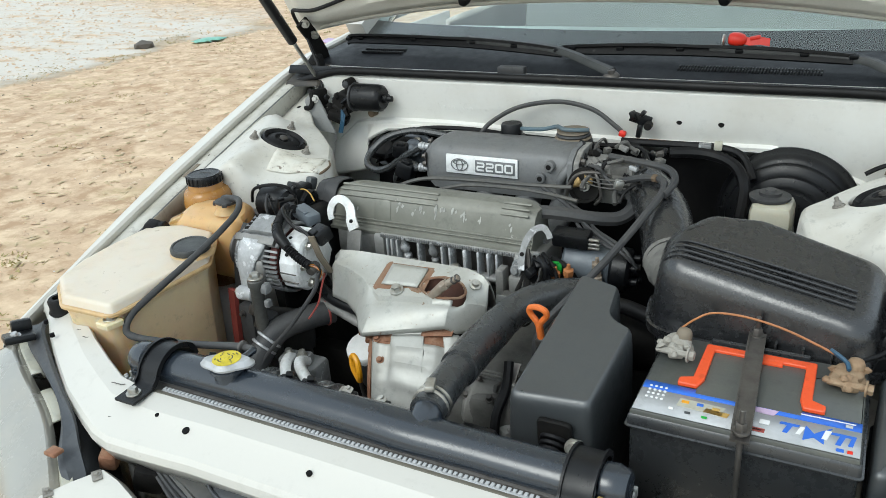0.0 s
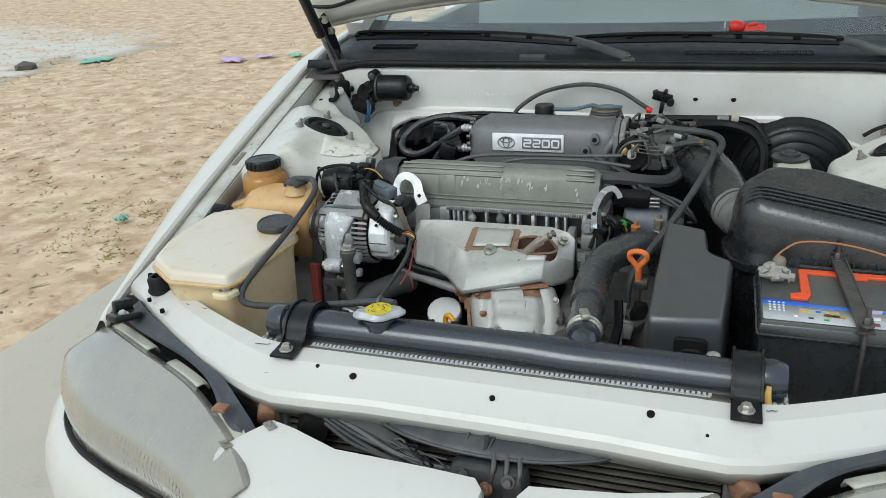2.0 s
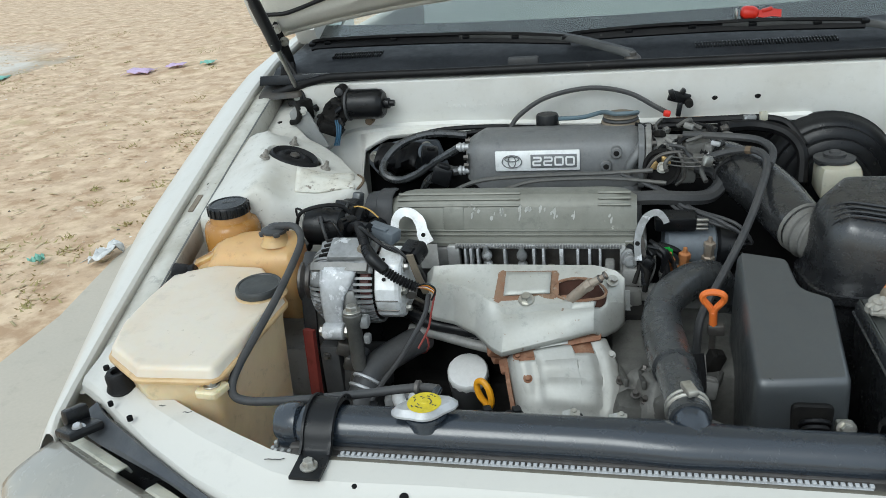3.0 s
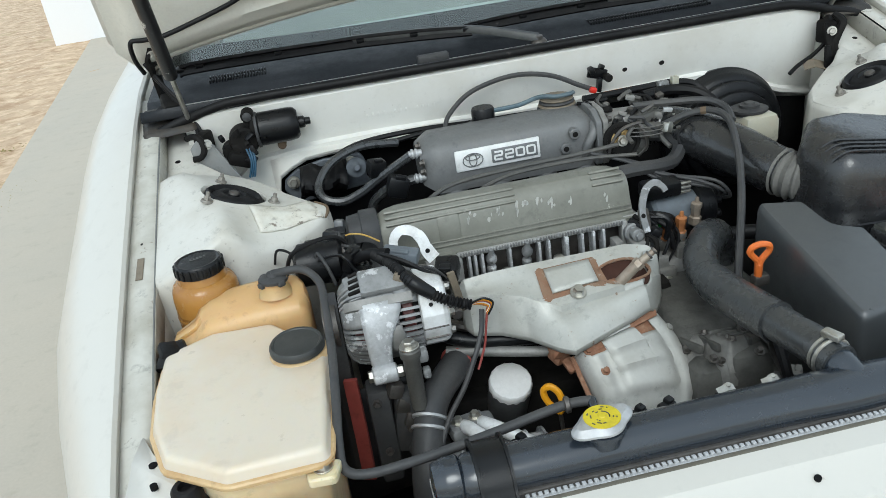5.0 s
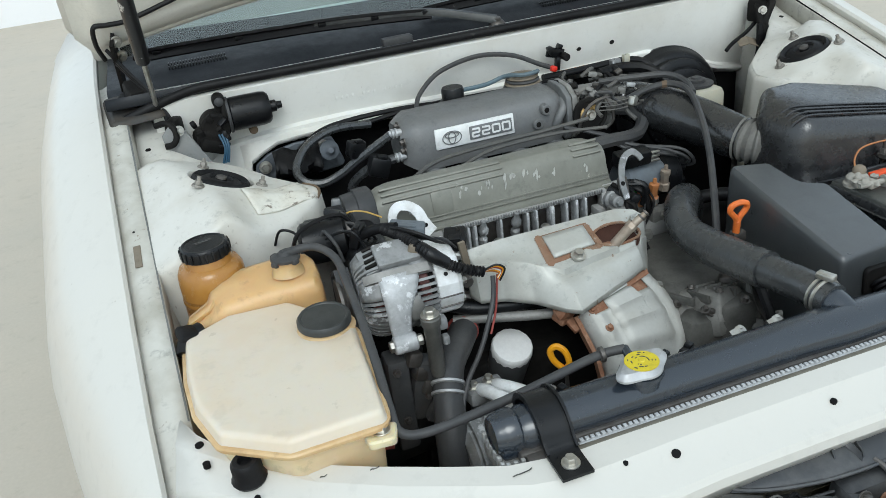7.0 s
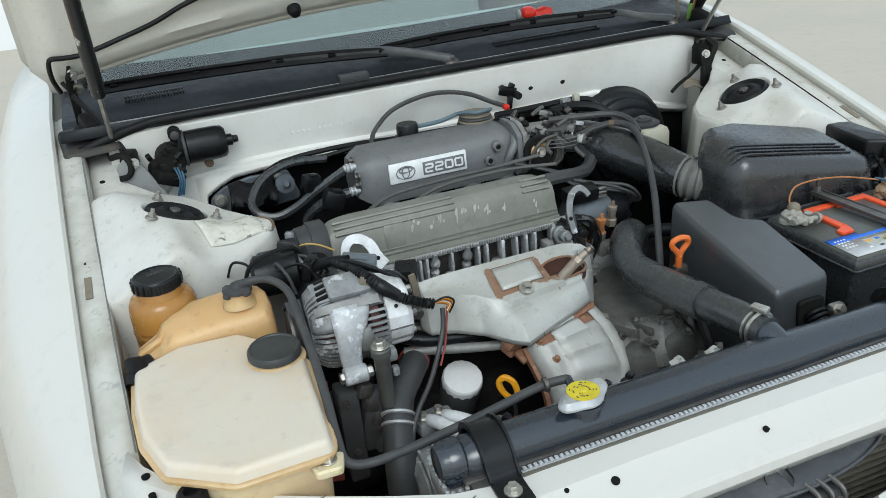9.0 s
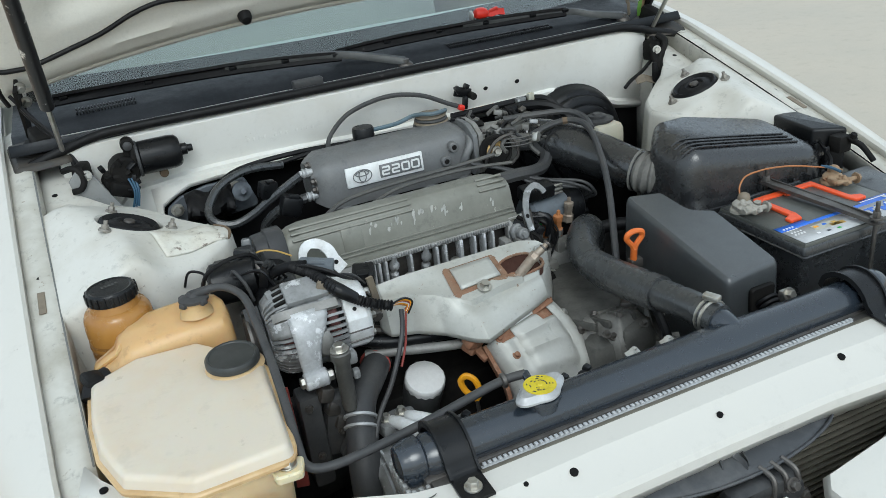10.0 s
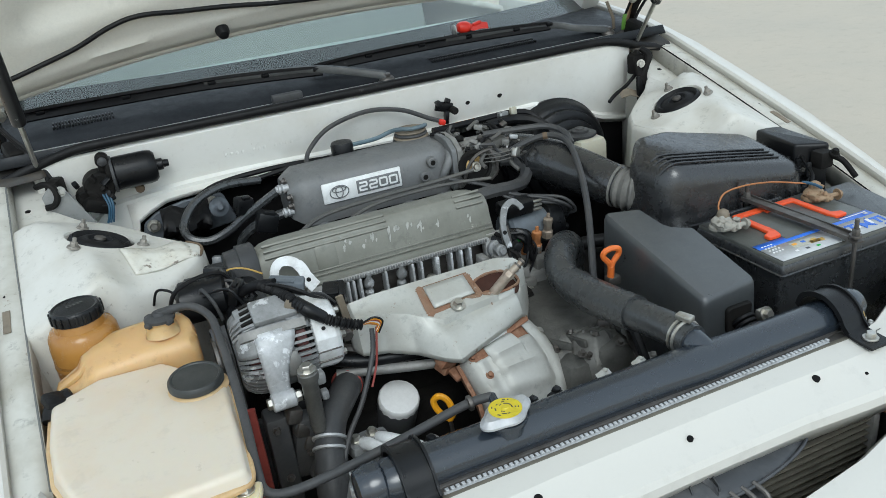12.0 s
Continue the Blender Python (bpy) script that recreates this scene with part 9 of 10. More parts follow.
cable("fuel_line", "thin grey line above the valve cover", [(-0.17, 0.622, 0.838), (-0.12, 0.632, 0.850), (-0.06, 0.636, 0.853), (0.02, 0.632, 0.854), (0.10, 0.62, 0.85)], 0.0032, LEAD)
cable("heater_hose", "thick black hose curving beside the valve cover", [(0.045, 0.585, 0.838), (0.089, 0.592, 0.836), (0.135, 0.608, 0.828), (0.168, 0.630, 0.824), (0.186, 0.648, 0.838), (0.178, 0.668, 0.852), (0.150, 0.68, 0.857)], 0.0118, RUBBER_GREY, 0.0, "hose")
vent = cable("vent_hose", "long grey hose dropping beside the fuse box", [(0.160, 0.655, 0.878), (0.200, 0.647, 0.892), (0.234, 0.630, 0.897), (0.244, 0.592, 0.890), (0.226, 0.530, 0.862), (0.200, 0.470, 0.828), (0.168, 0.412, 0.792), (0.136, 0.358, 0.754), (0.130, 0.345, 0.700), (0.126, 0.330, 0.62)], 0.0058, RUBBER_GREY, 0.0, "hose")
bm = bmesh.new()
tube(bm, [(0.220, 0.6385, 0.8960), (0.227, 0.634, 0.8968)], 0.0066, 8)
part("tape", bm, BROWN, vent, "brown tape tie")
cable("brake_line", "grey hose over the intake duct joining the long hose", [(0.130, 0.70, 0.905), (0.188, 0.675, 0.908), (0.238, 0.655, 0.907), (0.256, 0.625, 0.899), (0.248, 0.588, 0.888)], 0.0060, RUBBER_GREY, 0.0, "hose")
cable("breather_hose", "black hose to the bulkhead beside the booster", [(0.20, 0.83, 0.878), (0.26, 0.845, 0.876), (0.31, 0.83, 0.866), (0.335, 0.80, 0.840), (0.335, 0.78, 0.79)], 0.010, RUBBER, 0.0, "hose")

# ---- wiring, connectors and brackets ----
def connector(name, label, at, size, material, turned=(0, 0, 0), category="connector", pins=0):
    t = thing(name, at, label, category)
    b_ = bmesh.new()
    rbox(b_, at, size, min(size) * 0.18, turn(*turned))
    part("shell", b_, material, t)
    b_ = bmesh.new()
    m = Matrix.Translation(at) @ turn(*turned)
    rbox(b_, m @ Vector((0, -size[1] * 0.3, size[2] * 0.52)), (size[0] * 0.5, size[1] * 0.35, size[2] * 0.2), 0.001, turn(*turned))
    part("latch", b_, material, t)
    return t


# alternator harness in corrugated conduit
harness = thing("alternator_harness", (-0.30, 0.39, 0.80), "corrugated black wiring conduit with frayed coloured wires", "wiring harness")
bm = bmesh.new()
tube(bm, [(-0.380, 0.456, 0.842), (-0.370, 0.450, 0.847), (-0.356, 0.440, 0.853), (-0.335, 0.422, 0.857)], 0.0075, 12)
part("sleeve", bm, RUBBER, harness)
bm = bmesh.new()
tube(bm, [(-0.352, 0.425, 0.857), (-0.334, 0.385, 0.857), (-0.317, 0.350, 0.848), (-0.301, 0.342, 0.834), (-0.286, 0.340, 0.822), (-0.266, 0.336, 0.812), (-0.246, 0.334, 0.804)], 0.0066, 14, 6, 0.0014, 0.0046)
part("conduit", bm, RUBBER, harness, "ribbed conduit")
bm = bmesh.new()
tube(bm, [(-0.322, 0.360, 0.852), (-0.310, 0.346, 0.842), (-0.292, 0.341, 0.827)], [0.0080, 0.0098, 0.0080], 12)
part("tape_wrap", bm, BLACK, harness)
bm = bmesh.new()
rbox(bm, (-0.326, 0.364, 0.845), (0.022, 0.015, 0.020), 0.005, turn(10, 20, -25))
part("cloth_tape", bm, TAN, harness, "frayed tan cloth tape")
for k, m_ in enumerate((COPPER_WIRE, YELLOW_GRIP, PRINT_WHITE, RED_DULL, YELLOW_GRIP, BLACK)):
    a = k - 2.5
    bm = bmesh.new()
    tube(bm, [(-0.248, 0.334, 0.805), (-0.233 + 0.001 * a, 0.331 - 0.002 * a, 0.808 + 0.0025 * a), (-0.221 + 0.001 * a, 0.331 - 0.002 * a, 0.800 + 0.002 * a), (-0.226, 0.333 - 0.002 * a, 0.788)], 0.0015, 6)
    part("wire", bm, m_, harness, "frayed wire")
bm = bmesh.new()
tube(bm, [(-0.232, 0.338, 0.792), (-0.238, 0.328, 0.765), (-0.255, 0.312, 0.735), (-0.275, 0.298, 0.705), (-0.300, 0.285, 0.675), (-0.318, 0.265, 0.645), (-0.325, 0.24, 0.60)], 0.0036, 8)
part("lower_loom", bm, RUBBER_GREY, harness)
bm = bmesh.new()
tube(bm, [(-0.224, 0.342, 0.79), (-0.230, 0.335, 0.765), (-0.236, 0.33, 0.74), (-0.250, 0.318, 0.715)], 0.0016, 6)
part("wire", bm, RED_DULL, harness, "loose red wire")
bm = bmesh.new()
strip(bm, [(-0.262, 0.368, 0.838), (-0.255, 0.375, 0.80), (-0.250, 0.392, 0.765)], (1, 0.3, 0), 0.010, 0.004)
part("strap", bm, TAN, harness, "dried tan strap")
for k, (m_, r) in enumerate(((RUBBER, 0.0030), (LEAD, 0.0018), (BLACK, 0.0022), (RUBBER_GREY, 0.0016))):
    bm = bmesh.new()
    d = 0.004 * k
    tube(bm, [(-0.352 + d, 0.425, 0.857), (-0.340 + d, 0.400, 0.866 - d), (-0.318 + d, 0.378, 0.862 - d), (-0.296 + d, 0.372, 0.848), (-0.278 + d, 0.378, 0.838 - d)], r, 6)
    part("branch", bm, m_, harness, "taped branch of the harness")
connector("alternator_plug", "black plug on the alternator's rear cover", (-0.262, 0.392, 0.832), (0.032, 0.030, 0.024), BLACK, (20, 0, -20))
connector("alternator_plug", "grey plug above the alternator", (-0.318, 0.432, 0.845), (0.050, 0.026, 0.020), DIST_GREY, (0, 10, -20))
bm = bmesh.new()
rod(bm, (-0.265, 0.375, 0.785), (-0.262, 0.352, 0.782), 0.008, 12)
tagged(part("terminal_stud", bm, STEEL_DARK), "dark terminal stud on the alternator", "stud")

connector("harness_clip", "black square clip holding the alternator harness", (-0.384, 0.460, 0.842), (0.014, 0.030, 0.032), BLACK, (0, 15, -30), "clip")

# parts between timing cover and tower
pump = thing("vacuum_pump", (-0.43, 0.52, 0.78), "black round pump with hoses beside the tower", "pump")
bm = bmesh.new()
lathe(bm, (-0.462, 0.496, 0.830), (1, -0.15, 0.05), [(0.018, 0), (0.026, 0.002), (0.031, 0.007), (0.031, 0.044), (0.028, 0.048), (0.028, 0.066), (0.022, 0.070)], 28)
part("body", bm, BLACK, pump)
for k in range(3):
    bm = bmesh.new()
    rbox(bm, (-0.415 + 0.018 * k, 0.512 - 0.01 * k, 0.842 - 0.008 * k), (0.014, 0.026, 0.022), 0.004, turn(10 * k, 0, 15 * k))
    part("clamp", bm, DARK, pump)
for p in ((-0.463, 0.506, 0.812), (-0.41, 0.492, 0.828), (-0.385, 0.488, 0.815)):
    bm = bmesh.new()
    bolt(bm, p, (-0.3, -1, 0.3), 0.006, 0.010)
    part("bolt", bm, STEEL, pump)
bm = bmesh.new()
tube(bm, [(-0.475, 0.475, 0.835), (-0.462, 0.47, 0.862), (-0.43, 0.475, 0.872), (-0.40, 0.485, 0.868), (-0.385, 0.49, 0.85)], 0.003, 6)
part("wire", bm, RUBBER, pump)
bm = bmesh.new()
rows = [[(x, 0.56 + (y - 0.56) * e, 0.79 + (z - 0.79) * e) for y, z in SEC[5:]] for x, e in ((-0.334, 1.0), (-0.336, 1.03), (-0.360, 1.03), (-0.362, 0.98), (-0.380, 0.95), (-0.384, 0.80))]
grid(bm, rows)
tagged(part("cover_sleeve", bm, RUBBER_GREY), "black rubber sleeve at the end of the valve cover", "cover")
sb = thing("cam_sensor", (-0.40, 0.53, 0.80), "grimy black sensor cluster at the engine's end", "sensor")
rr = random.Random(41)
for k in range(16):
    bm = bmesh.new()
    p = (-0.405 + rr.uniform(-0.035, 0.035), 0.505 + rr.uniform(-0.03, 0.05), 0.832 + rr.uniform(-0.03, 0.028))
    rbox(bm, p, (rr.uniform(0.012, 0.030), rr.uniform(0.012, 0.028), rr.uniform(0.010, 0.026)), 0.003, turn(rr.uniform(-25, 25), rr.uniform(-25, 25), rr.uniform(0, 90)))
    part("lug", bm, (BLACK, DARK, BLACK, STEEL_DARK, BLACK_SOFT)[k % 5], sb)
for k in range(5):
    bm = bmesh.new()
    bolt(bm, (-0.41 + rr.uniform(-0.03, 0.035), 0.480 + rr.uniform(-0.01, 0.02), 0.835 + rr.uniform(-0.02, 0.02)), (rr.uniform(-0.5, 0.2), -1, 0.4), 0.004, 0.008)
    part("bolt", bm, TAB_STEEL, sb)

# bracket plates by the left end of the plenum
mount = thing("mount_bracket", (-0.38, 0.86, 0.80), "black bracket plate with bolts behind the plenum", "bracket")
bm = bmesh.new()
prism(bm, [(-0.482, 0.806), (-0.477, 0.826), (-0.452, 0.843), (-0.40, 0.853), (-0.33, 0.852), (-0.31, 0.79), (-0.46, 0.775)], [(-0.004, 0), (0.0, 0), (0.003, 0.003)], 0.012)
placed(bm, Matrix.Translation((0, 0.8905, 0)) @ Matrix(((1, 0, 0, 0), (0, 0, -1, 0), (0, 1, 0, 0), (0, 0, 0, 1))))
part("plate", bm, PLATE_BLUE, mount, "steel plate in the blue-grey of a shaded panel")
for x, z in ((-0.462, 0.822), (-0.352, 0.840)):
    bm = bmesh.new()
    bolt(bm, (x, 0.879, z), (0, -1, 0.1), 0.008, 0.010)
    part("bolt", bm, STEEL, mount)
rr = random.Random(5)
bm = bmesh.new()                                             # folded rubber boot
grid(bm, [[(-0.445 + 0.085 * u / 12 - 0.01 * v / 8, 0.870 - 0.045 * math.sin(3.14 * min(1, v / 7)) - 0.006 * math.sin(u * 1.4 + v * 0.9), 0.850 - 0.062 * v / 8 + 0.004 * math.sin(u * 0.8)) for v in range(9)] for u in range(13)])
part("boot", bm, RUBBER, mount, "folded black rubber boot", thick=0.003)
bm = bmesh.new()
lathe(bm, (-0.345, 0.852, 0.838), (0.1, -1, 0.25), [(0.018, 0), (0.018, 0.006), (0.012, 0.008), (0.008, 0.012), (0.005, 0.018)], 22)
part("flange", bm, PLATE_BLUE, mount, "grey flange with a bolt")
connector("hose_clip", "black plastic hose clip beside the plenum", (-0.314, 0.745, 0.866), (0.030, 0.022, 0.030), BLACK, (10, 10, 20), "clip")
connector("hose_clip", "black valve body beside the plenum", (-0.285, 0.715, 0.838), (0.036, 0.030, 0.036), BLACK, (0, 20, 0), "clip")
cable("vacuum_line", "black hose looping round the bracket", [(-0.262, 0.845, 0.872), (-0.33, 0.835, 0.880), (-0.385, 0.815, 0.868), (-0.415, 0.79, 0.840), (-0.410, 0.765, 0.822), (-0.38, 0.755, 0.814), (-0.345, 0.75, 0.826), (-0.31, 0.74, 0.850), (-0.255, 0.726, 0.883)], 0.0075, HOSE, 0.0, "hose")
cable("vacuum_line", "black hose from the plenum's lower barb", [(-0.255, 0.715, 0.845), (-0.285, 0.718, 0.840), (-0.310, 0.730, 0.826), (-0.330, 0.748, 0.800), (-0.335, 0.765, 0.76)], 0.0085, HOSE, 0.0, "hose")
cable("wiring_loom", "black taped loom along the bulkhead's lower edge", [(-0.40, 0.845, 0.850), (-0.34, 0.875, 0.872), (-0.22, 0.872, 0.880), (-0.08, 0.865, 0.874), (0.05, 0.86, 0.872), (0.14, 0.855, 0.878)], 0.0050, RUBBER, 0.0, "wiring harness")
cable("wiring_loom", "thin black loom behind the plenum", [(-0.30, 0.85, 0.87), (-0.18, 0.84, 0.885), (-0.05, 0.845, 0.882), (0.06, 0.845, 0.878)], 0.0045, RUBBER, 0.0, "wiring harness")

# harness with orange tape right of the plenum
loom = cable("wiring_loom", "taped wiring loom with orange tape and white plugs", [(0.10, 0.872, 0.880), (0.16, 0.872, 0.880), (0.22, 0.872, 0.881), (0.28, 0.868, 0.882), (0.32, 0.86, 0.872), (0.345, 0.83, 0.84)], 0.007, RUBBER, 0.0, "wiring harness")
bm = bmesh.new()
tube(bm, [(0.120, 0.874, 0.8808), (0.165, 0.874, 0.8812), (0.205, 0.874, 0.8815)], 0.0055, 10)
part("tape", bm, TAPE_ORANGE, loom, "orange tape")
connector("white_plug", "white wiring plug on the loom", (0.255, 0.862, 0.884), (0.022, 0.012, 0.012), ALU_PALE, (0, 0, 10))
connector("white_plug", "white wiring plug with two holes", (0.278, 0.860, 0.888), (0.014, 0.010, 0.016), OFFWHITE, (0, 0, 5))
connector("white_plug", "white plug on the throttle body", (0.141, 0.743, 0.907), (0.016, 0.009, 0.009), ALU_DULL, (0, 15, -20))
connector("white_plug", "small white plug at the intake duct", (0.178, 0.672, 0.897), (0.015, 0.007, 0.007), TAB_STEEL, (0, 10, -15))

# throttle body surroundings
rr = random.Random(21)
for k in range(18):
    p = vec((rr.uniform(0.085, 0.205), rr.uniform(0.69, 0.80), rr.uniform(0.880, 0.900)))
    connector("sensor", "small grimy sensor on the throttle body", p, (rr.uniform(0.008, 0.018), rr.uniform(0.008, 0.016), rr.uniform(0.006, 0.014)), (TRANS_PALE, ALU_DULL, BLACK, STEEL_DARK, TRANS_PALE, DARK, ALU_DULL)[k % 7], (rr.uniform(-30, 30), rr.uniform(-30, 30), rr.uniform(0, 90)), "sensor")
for k in range(22):
    a = vec((rr.uniform(0.05, 0.20), rr.uniform(0.64, 0.80), rr.uniform(0.868, 0.908)))
    b = a + vec((rr.uniform(-0.07, 0.07), rr.uniform(-0.06, 0.03), rr.uniform(-0.03, 0.004)))
    cable("vacuum_hose", "thin vacuum hose at the throttle body", [a, a.lerp(b, 0.35) + vec((0.004, -0.004, rr.uniform(0.006, 0.018))), a.lerp(b, 0.7) + vec((-0.004, 0.004, 0.006)), b], rr.uniform(0.0022, 0.0042), (RUBBER, LEAD, RUBBER_GREY, LEAD, BLACK)[k % 5], 0.0, "hose")
for dz in (0, 0.007, 0.014):
    cable("throttle_cable", "thin bare cable to the throttle wheel", [(0.10, 0.66, 0.868 + dz), (0.135, 0.645, 0.868 + dz), (0.175, 0.64, 0.872 + dz)], 0.0012, LEAD, 0.0, "cable")
connector("hose_clamp", "steel hose clamp on the intake duct", (0.163, 0.640, 0.878), (0.014, 0.012, 0.016), STEEL, (0, 20, 30), "clamp")

# distributor, igniter, leads
dist = thing("distributor", (0.12, 0.57, 0.72), "grey-blue distributor body with black cap", "distributor")
bm = bmesh.new()
rod(bm, (0.095, 0.575, 0.762), (0.175, 0.580, 0.758), 0.034, 24)
part("housing", bm, DIST_GREY, dist)
bm = bmesh.new()
rod(bm, (0.172, 0.580, 0.758), (0.205, 0.582, 0.756), 0.036, 24)
for k in range(5):
    a = 2 * math.pi * k / 5
    rod(bm, (0.20, 0.582 + 0.02 * math.cos(a), 0.756 + 0.02 * math.sin(a)), (0.218, 0.582 + 0.02 * math.cos(a), 0.756 + 0.02 * math.sin(a)), 0.007, 10)
part("cap", bm, BLACK, dist)
bm = bmesh.new()
rbox(bm, (0.112, 0.560, 0.810), (0.062, 0.030, 0.026), 0.005, turn(10, 0, 0))
ign = part("igniter", bm, BLACK, dist, "black igniter box")
for k in range(3):
    bm = bmesh.new()
    rbox(bm, (0.150, 0.552, 0.800 + 0.007 * k), (0.020, 0.006, 0.004), 0.001)
    part("terminal", bm, STEEL, ign)
for k in range(4):
    cable("ignition_lead", "dark grey ignition lead", [(0.030 + 0.012 * k, 0.642 - 0.004 * k, 0.858 - 0.003 * k), (0.082 + 0.010 * k, 0.618 - 0.006 * (k % 3), 0.842 - 0.004 * k), (0.118 + 0.008 * k, 0.584 + 0.004 * (k % 2), 0.812 + 0.005 * ((k + 1) % 3)), (0.168 + 0.010 * k, 0.558 - 0.004 * k, 0.806 + 0.005 * (k % 2)), (0.205 + 0.006 * k, 0.556 - 0.004 * k, 0.792 - 0.004 * k), (0.212, 0.578 + 0.006 * k, 0.762)], 0.0029, RUBBER_GREY, 0.0, "ignition lead")
connector("green_plug", "bright green wiring plug", (0.098, 0.528, 0.770), (0.018, 0.016, 0.018), GREEN, (0, 0, 10))
for x, y, z, m_ in ((0.122, 0.512, 0.772, COPPER_WIRE), (0.160, 0.538, 0.778, SENSOR), (0.100, 0.512, 0.764, COPPER_WIRE)):
    t = thing("temperature_sensor", (x, y, z - 0.02), "brass temperature sensor on the coolant outlet", "sensor")
    bm = bmesh.new()
    lathe(bm, (x, y, z - 0.03), (0.05, -0.1, 1), [(0.010, 0), (0.010, 0.012), (0.0075, 0.014), (0.0075, 0.026), (0.009, 0.028), (0.009, 0.036), (0.004, 0.038), (0.003, 0.046)], 6)
    part("body", bm, m_, t)
for k in range(9):
    a = vec((rr.uniform(0.04, 0.10), rr.uniform(0.49, 0.54), rr.uniform(0.76, 0.80)))
    b = a + vec((rr.uniform(-0.03, 0.05), rr.uniform(-0.05, 0.0), rr.uniform(-0.05, -0.01)))
    cable("sensor_wire", "black taped sensor wire", [a, a.lerp(b, 0.4) + vec((0.01, -0.008, 0.006)), b], rr.uniform(0.0025, 0.005), (BLACK, RUBBER, DARK)[k % 3], 0.0, "wire")
for k in range(4):
    p = vec((rr.uniform(0.050, 0.085), rr.uniform(0.480, 0.53), rr.uniform(0.760, 0.785)))
    connector("sensor_plug", "black wiring plug by the distributor", p, (rr.uniform(0.014, 0.026), 0.014, rr.uniform(0.012, 0.02)), BLACK, (rr.uniform(-40, 40), rr.uniform(-40, 40), rr.uniform(0, 90)))
ch = thing("coolant_housing", (0.08, 0.49, 0.70), "pale aluminium coolant housing at the engine's end", "housing")
bm = bmesh.new()
rbox(bm, (0.014, 0.498, 0.738), (0.014, 0.026, 0.062), 0.003)
rbox(bm, (0.052, 0.494, 0.750), (0.040, 0.030, 0.030), 0.005)
rbox(bm, (0.060, 0.490, 0.722), (0.060, 0.024, 0.022), 0.004)
rbox(bm, (0.095, 0.505, 0.700), (0.070, 0.030, 0.040), 0.006)
part("body", bm, ALU_DULL, ch)
for at, size, turned in (((0.040, 0.480, 0.700), (0.040, 0.030, 0.070), (0, 0, 8)), ((0.085, 0.486, 0.690), (0.034, 0.026, 0.050), (6, 0, -10)), ((0.128, 0.500, 0.724), (0.050, 0.030, 0.028), (0, 6, 6))):
    bm = bmesh.new()
    rbox(bm, at, size, 0.006, turn(*turned))
    lug = part("casting", bm, TRANS_PALE, ch, "pale cast lug")
    bm = bmesh.new()
    bolt(bm, (at[0], at[1] - size[1] * 0.5, at[2] + 0.006), (0, -1, 0.2), 0.0055, 0.008)
    part("bolt", bm, STEEL, lug)
for x, y, h in ((0.100, 0.514, 0.744), (0.120, 0.514, 0.752)):
    bm = bmesh.new()
    lathe(bm, (x, y, 0.690), (0, 0, 1), [(0.013, 0), (0.012, h - 0.700), (0.0135, h - 0.698), (0.0135, h - 0.690), (0.009, h - 0.689)], 18)
    part("post", bm, ALU_DULL, ch, "round cast sensor post")
bm = bmesh.new()
strip(bm, [(0.032, 0.462, 0.738), (0.032, 0.456, 0.716), (0.034, 0.448, 0.694), (0.034, 0.436, 0.690)], (1, 0, 0), 0.024, 0.004)
tab = part("tab", bm, ALU, ch, "bent bracket tab")
bm = bmesh.new()
bolt(bm, (0.032, 0.457, 0.722), (0, -1, 0.3), 0.0055, 0.007)
part("bolt", bm, STEEL, tab)
bm = bmesh.new()
rod(bm, (0.014, 0.440, 0.686), (0.070, 0.446, 0.686), 0.0085, 14)
part("pipe", bm, ALU_DULL, ch, "short metal pipe")
for k in range(5):
    bm = bmesh.new()
    x0 = 0.050 + 0.012 * k
    tube(bm, [(x0, 0.520, 0.790 - 0.003 * k), (x0 + 0.006, 0.500, 0.776), (x0 - 0.004 + 0.004 * k, 0.488, 0.755), (x0 - 0.008, 0.484, 0.735 - 0.004 * k)], 0.0019 + 0.0006 * (k % 2), 6)
    part("wire", bm, (BLACK, RUBBER, LEAD)[k % 3], ch, "thin dark wire")
# dark starter shape that fills the shaded gap between engine and air filter
low_box = thing("starter_motor", (0.21, 0.52, 0.55), "black starter shape filling the dark gap beside the engine", "starter motor")
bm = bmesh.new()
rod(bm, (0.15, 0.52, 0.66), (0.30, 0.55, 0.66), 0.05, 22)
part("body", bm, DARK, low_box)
bm = bmesh.new()
tube(bm, [(0.17, 0.50, 0.735), (0.22, 0.49, 0.74), (0.27, 0.47, 0.735), (0.30, 0.44, 0.72)], 0.012, 10)
part("hose", bm, RUBBER, low_box)

# small hoses and bolts near the lower shield
cable("breather_pipe", "dark metal pipe below the shield", [(-0.285, 0.43, 0.735), (-0.235, 0.405, 0.725), (-0.18, 0.395, 0.722), (-0.14, 0.385, 0.72)], 0.0075, STEEL_DARK, 0.0, "pipe")
bm = bmesh.new()
rbox(bm, (-0.138, 0.330, 0.700), (0.020, 0.022, 0.014), 0.003, turn(20, 10, 30))
rbox(bm, (-0.128, 0.318, 0.694), (0.014, 0.030, 0.010), 0.003, turn(30, -15, 10))
tagged(part("rusty_bracket", bm, RUST), "rusty bracket beside the lower heat shield", "bracket")
t = thing("side_cover", (0.088, 0.285, 0.66), "dusty grey ribbed cover on the transmission", "cover")
bm = bmesh.new()
prism(bm, [(-0.034, -0.030), (0.026, -0.036), (0.040, -0.006), (0.030, 0.034), (-0.020, 0.038), (-0.040, 0.010)], [(-0.030, 0.0), (0.0, 0.002), (0.010, 0.006), (0.014, 0.011), (0.015, 0.015)], 0.010)
placed(bm, Matrix.Translation((0.090, 0.292, 0.686)) @ turn(-14, 16, 20))
